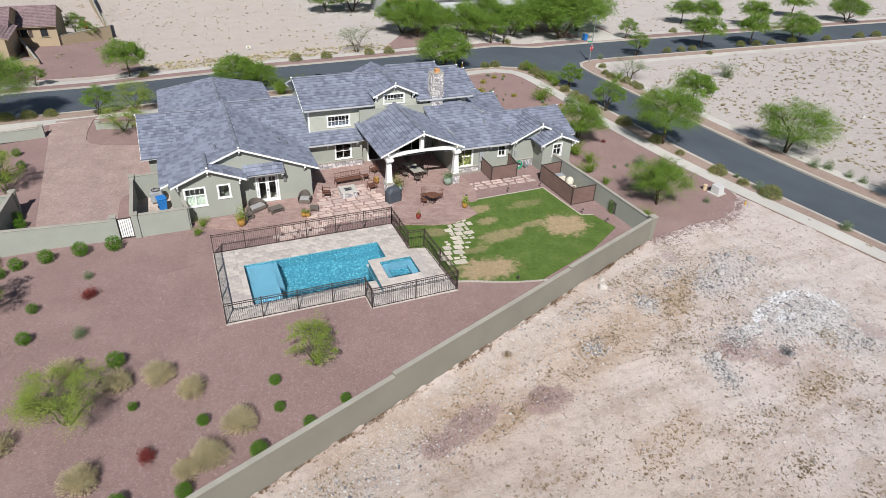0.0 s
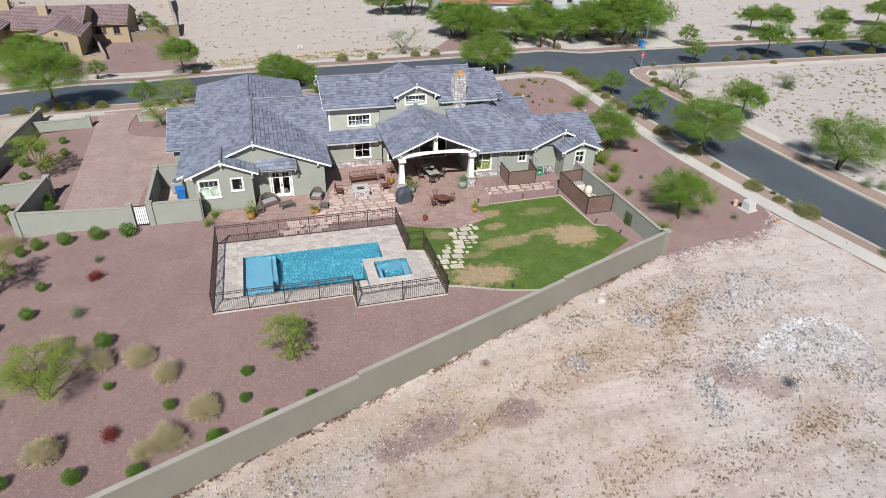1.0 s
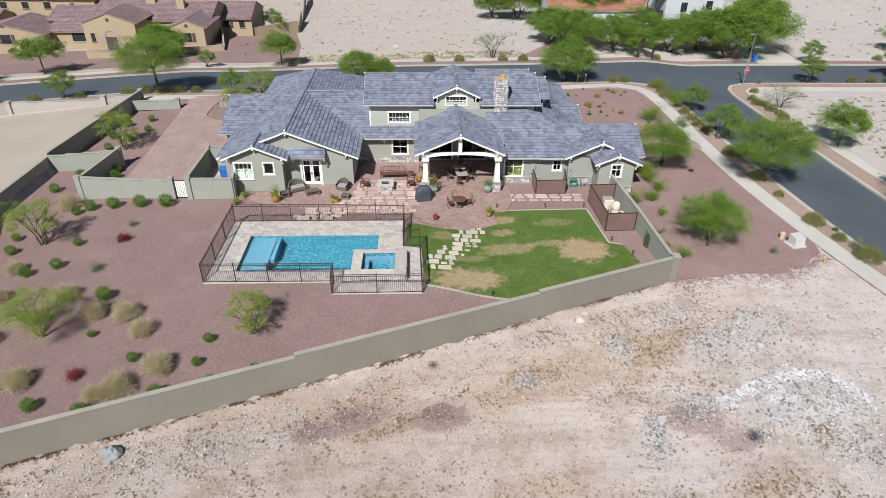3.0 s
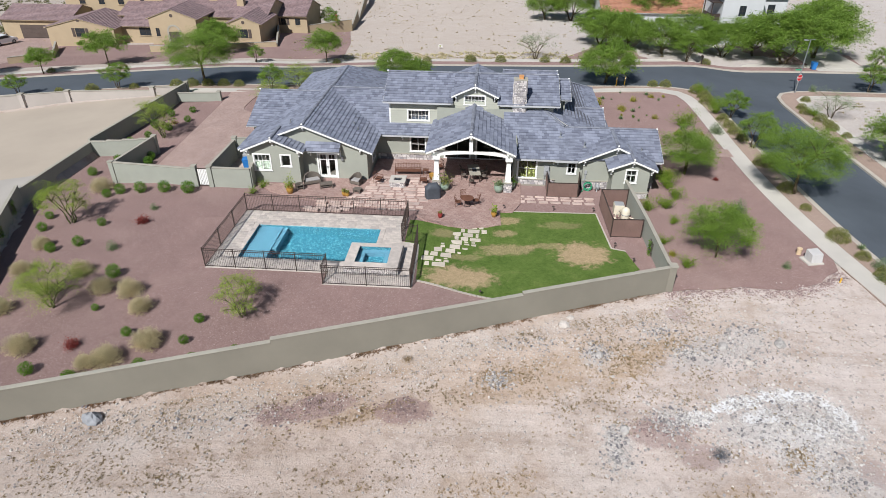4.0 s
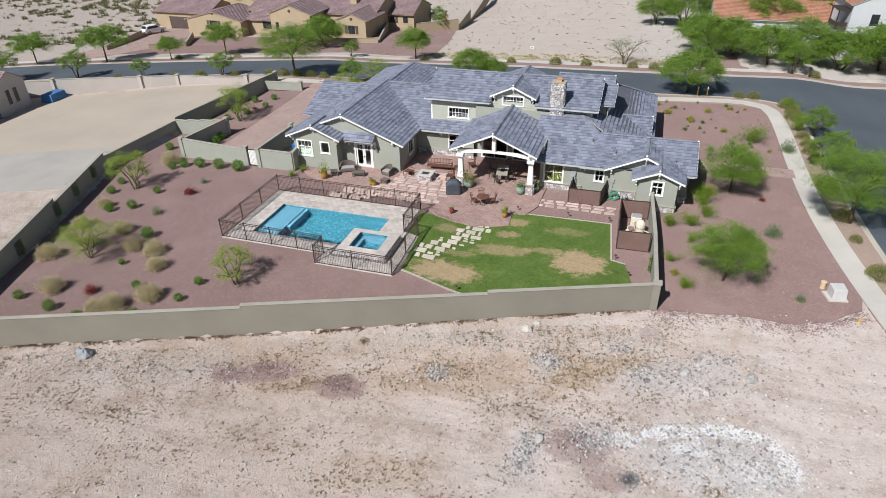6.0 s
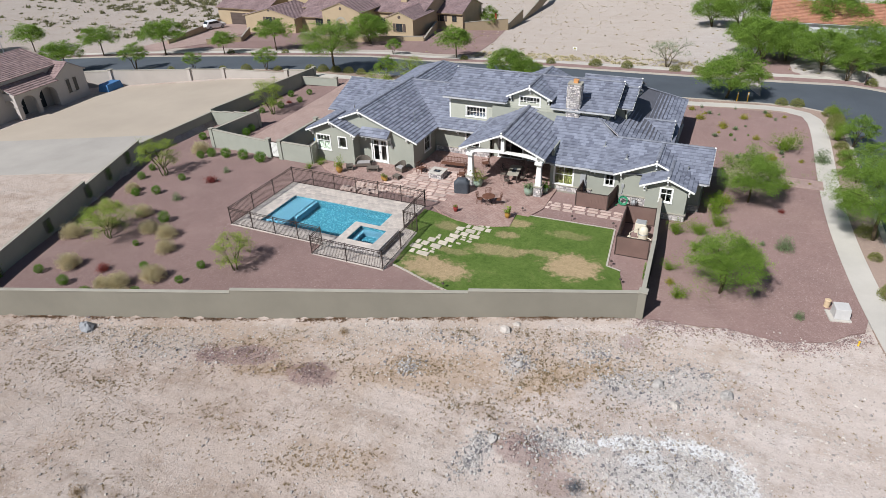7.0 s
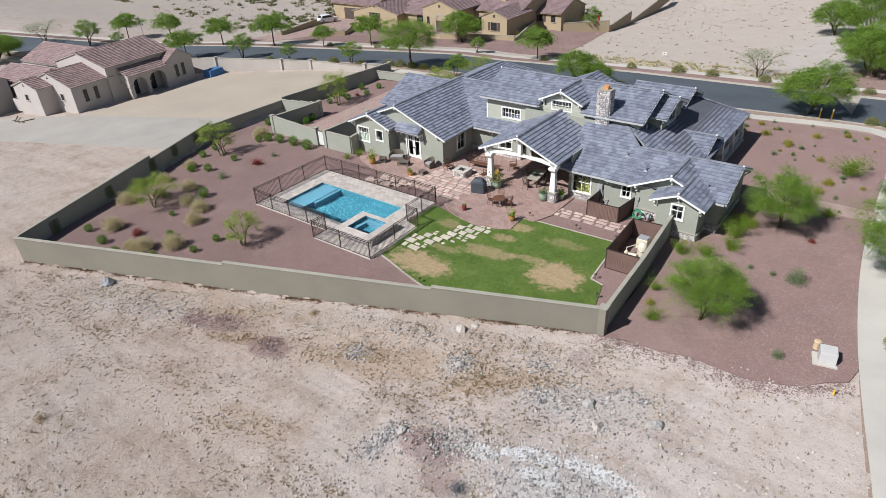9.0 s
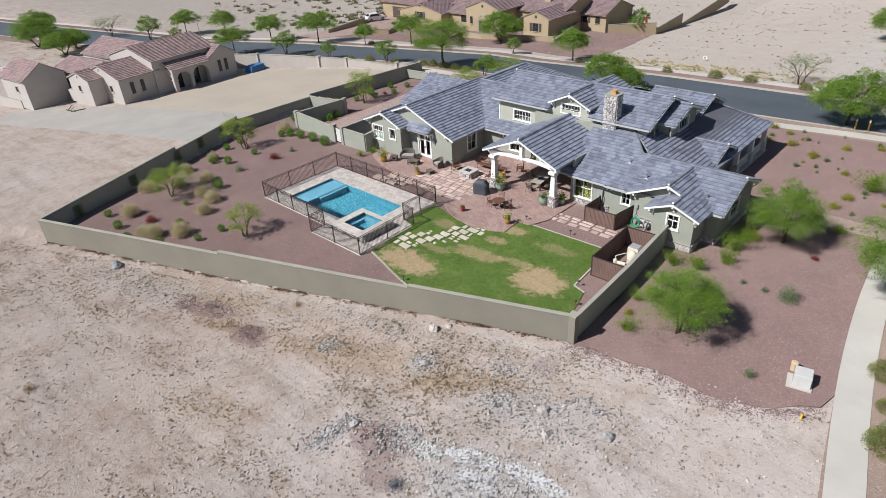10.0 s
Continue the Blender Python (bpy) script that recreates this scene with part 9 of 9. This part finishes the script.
soften(Build().box(7.4, 1.7, 2.7, 8.8, 2.4, 2.85).made("awning", TERRA, white_house), 0.02)
red_house = thing("terracotta_house", "low white house with a long terracotta tile roof", "house", at=(0, 0, -1.4))
block(red_house, 39, 116, 58, 127, 0, 2.9, "x", 2.0, WHITEWALL, TERRA, 0.5)

# white car on the far drive
def saloon(at, turn):
    c = thing("parked_car", "white sport utility vehicle parked on a drive", "car", at=at, turn=turn)
    prof = [(-2.3, 0.35), (-2.35, 0.95), (-2.1, 1.15), (-1.7, 1.75), (0.4, 1.78), (1.2, 1.15), (2.2, 1.0), (2.35, 0.75), (2.3, 0.35)]
    b = Build()
    n = len(prof)
    b.add([(x, -0.92, z) for x, z in prof] + [(x, 0.92, z) for x, z in prof], [tuple(range(n)), tuple(range(2 * n - 1, n - 1, -1))] + [((i + 1) % n, i, n + i, n + (i + 1) % n) for i in range(n)])
    soften(b.made("body", CARPAINT, c), 0.08)
    for s in (-0.935, 0.925):
        Build().add([(-1.75, s, 1.18), (0.95, s, 1.18), (0.35, s, 1.66), (-1.55, s, 1.66), (-1.75, s + 0.01, 1.18), (0.95, s + 0.01, 1.18), (0.35, s + 0.01, 1.66), (-1.55, s + 0.01, 1.66)], [(0, 1, 2, 3), (7, 6, 5, 4), (0, 4, 5, 1), (1, 5, 6, 2), (2, 6, 7, 3), (3, 7, 4, 0)]).made("side_window", DARKGLASS, c)
    Build().add([(0.46, -0.78, 1.74), (0.46, 0.78, 1.74), (1.18, 0.8, 1.2), (1.18, -0.8, 1.2)], [(0, 1, 2, 3)]).turned(pose(0.02, 0, 0.02)).made("windscreen", DARKGLASS, c)
    Build().add([(-1.72, -0.75, 1.70), (-1.72, 0.75, 1.70), (-2.08, 0.78, 1.2), (-2.08, -0.78, 1.2)], [(0, 1, 2, 3)]).turned(pose(-0.03, 0, 0)).made("rear_window", DARKGLASS, c)
    for x in (-1.4, 1.45):
        for y in (-0.82, 0.82):
            w = Build().tube((x, y - 0.12, 0.36), (x, y + 0.12, 0.36), 0.36, 0.36, 14).made("wheel", RUBBER, c)
            Build().tube((x, y - 0.125, 0.36), (x, y + 0.125, 0.36), 0.2, 0.2, 10).made("rim", GALV, w)


saloon((-70.8, 107.8, land(-70.8, 107.8) + 0.0), 70)

# red parasol, seats and a curved low wall in the far garden
par = thing("garden_parasol", "folded red garden parasol across the street", "parasol", at=(-13.0, 129.5, land(-13.0, 129.5)))
Build().tube((0, 0, 0), (0, 0, 2.6), 0.03).made("pole", IRON, par)
Build().lathe(0, 0, [(0.22, 1.0), (0.28, 1.4), (0.10, 2.5)], 8).made("canopy", SIGNRED, par)

# ---- travertine tiles of the pool deck ----
AREAS = [(0.66, 30.74, X0 - 0.34, 39.0), (X0 - 0.34, Y1 + 0.34, 13.7, 39.0), (X1 + 0.34, 34.2, 13.7, Y1 + 0.34), (X0 - 0.34, 30.74, XS - 0.02, Y0 - 0.34), (9.2, 29.4, 15.05, 30.7), (14.02, 30.7, 15.05, 35.15), (XS, 33.9, 14.02, 34.2)]
TW, TD = 0.52, 0.36
tile2 = Build().frustum(0, 0, -0.02, 0.012, TW / 2 - 0.003, TD / 2 - 0.003, TW / 2 - 0.007, TD / 2 - 0.007)
paver_mesh = None
cut = Build()
count = 0
for x0, y0, x1, y1 in AREAS:
    row, y = 0, y0
    while y < y1 - 0.02:
        d = min(TD, y1 - y)
        x = x0 - (row % 2) * TW / 2
        while x < x1 - 0.02:
            a, c = max(x, x0), min(x + TW, x1)
            if c - a > TW - 0.01 and d > TD - 0.01 and count < 295:
                count += 1
                if paver_mesh is None:
                    paver_mesh = tile2.made("deck_tile", TRAVERTINE, deck).data
                    ob = bpy.data.objects["deck_tile"]
                else:
                    ob = new("deck_tile", paver_mesh)
                    ob.parent = deck
                ob.matrix_basis = pose((a + c) / 2, y + d / 2, DECK - 0.012)
            elif c - a > 0.03 and d > 0.03:
                cut.frustum((a + c) / 2, y + d / 2, DECK - 0.032, DECK, (c - a) / 2 - 0.003, d / 2 - 0.003, (c - a) / 2 - 0.007, d / 2 - 0.007)
            x += TW
        y += TD
        row += 1
TRAV_CUT = plain("travertine_cut", (0.53, 0.465, 0.415), 0.16, 2.0, 25, 0.7, 0.2, 0.005, island=0.18)
tagged(cut.made("cut_tiles", TRAV_CUT, deck), kind="stuff")
# bull-nosed coping round the water
def coping(x0, y0, x1, y1, horizontal):
    n = max(1, round((x1 - x0 if horizontal else y1 - y0) / 0.6))
    for i in range(n):
        if horizontal:
            q = (x0 + (x1 - x0) * i / n + 0.005, y0, x0 + (x1 - x0) * (i + 1) / n - 0.005, y1)
        else:
            q = (x0, y0 + (y1 - y0) * i / n + 0.005, x1, y0 + (y1 - y0) * (i + 1) / n - 0.005)
        soften(Build().box(q[0], q[1], DECK - 0.045, q[2], q[3], DECK + 0.006).made("coping_stone", TRAVERTINE, deck), 0.015)


coping(X0 - 0.34, Y1 - 0.04, X1 + 0.34, Y1 + 0.34, True)
coping(X0 - 0.34, Y0 - 0.34, XS, Y0 + 0.04, True)
coping(X0 - 0.34, Y0 + 0.04, X0 + 0.04, Y1 - 0.04, False)
coping(X1 - 0.04, YS + 0.34, X1 + 0.34, Y1 - 0.04, False)
coping(XS - 0.04, YS + 0.04, X1 + 0.34, YS + 0.34, True)
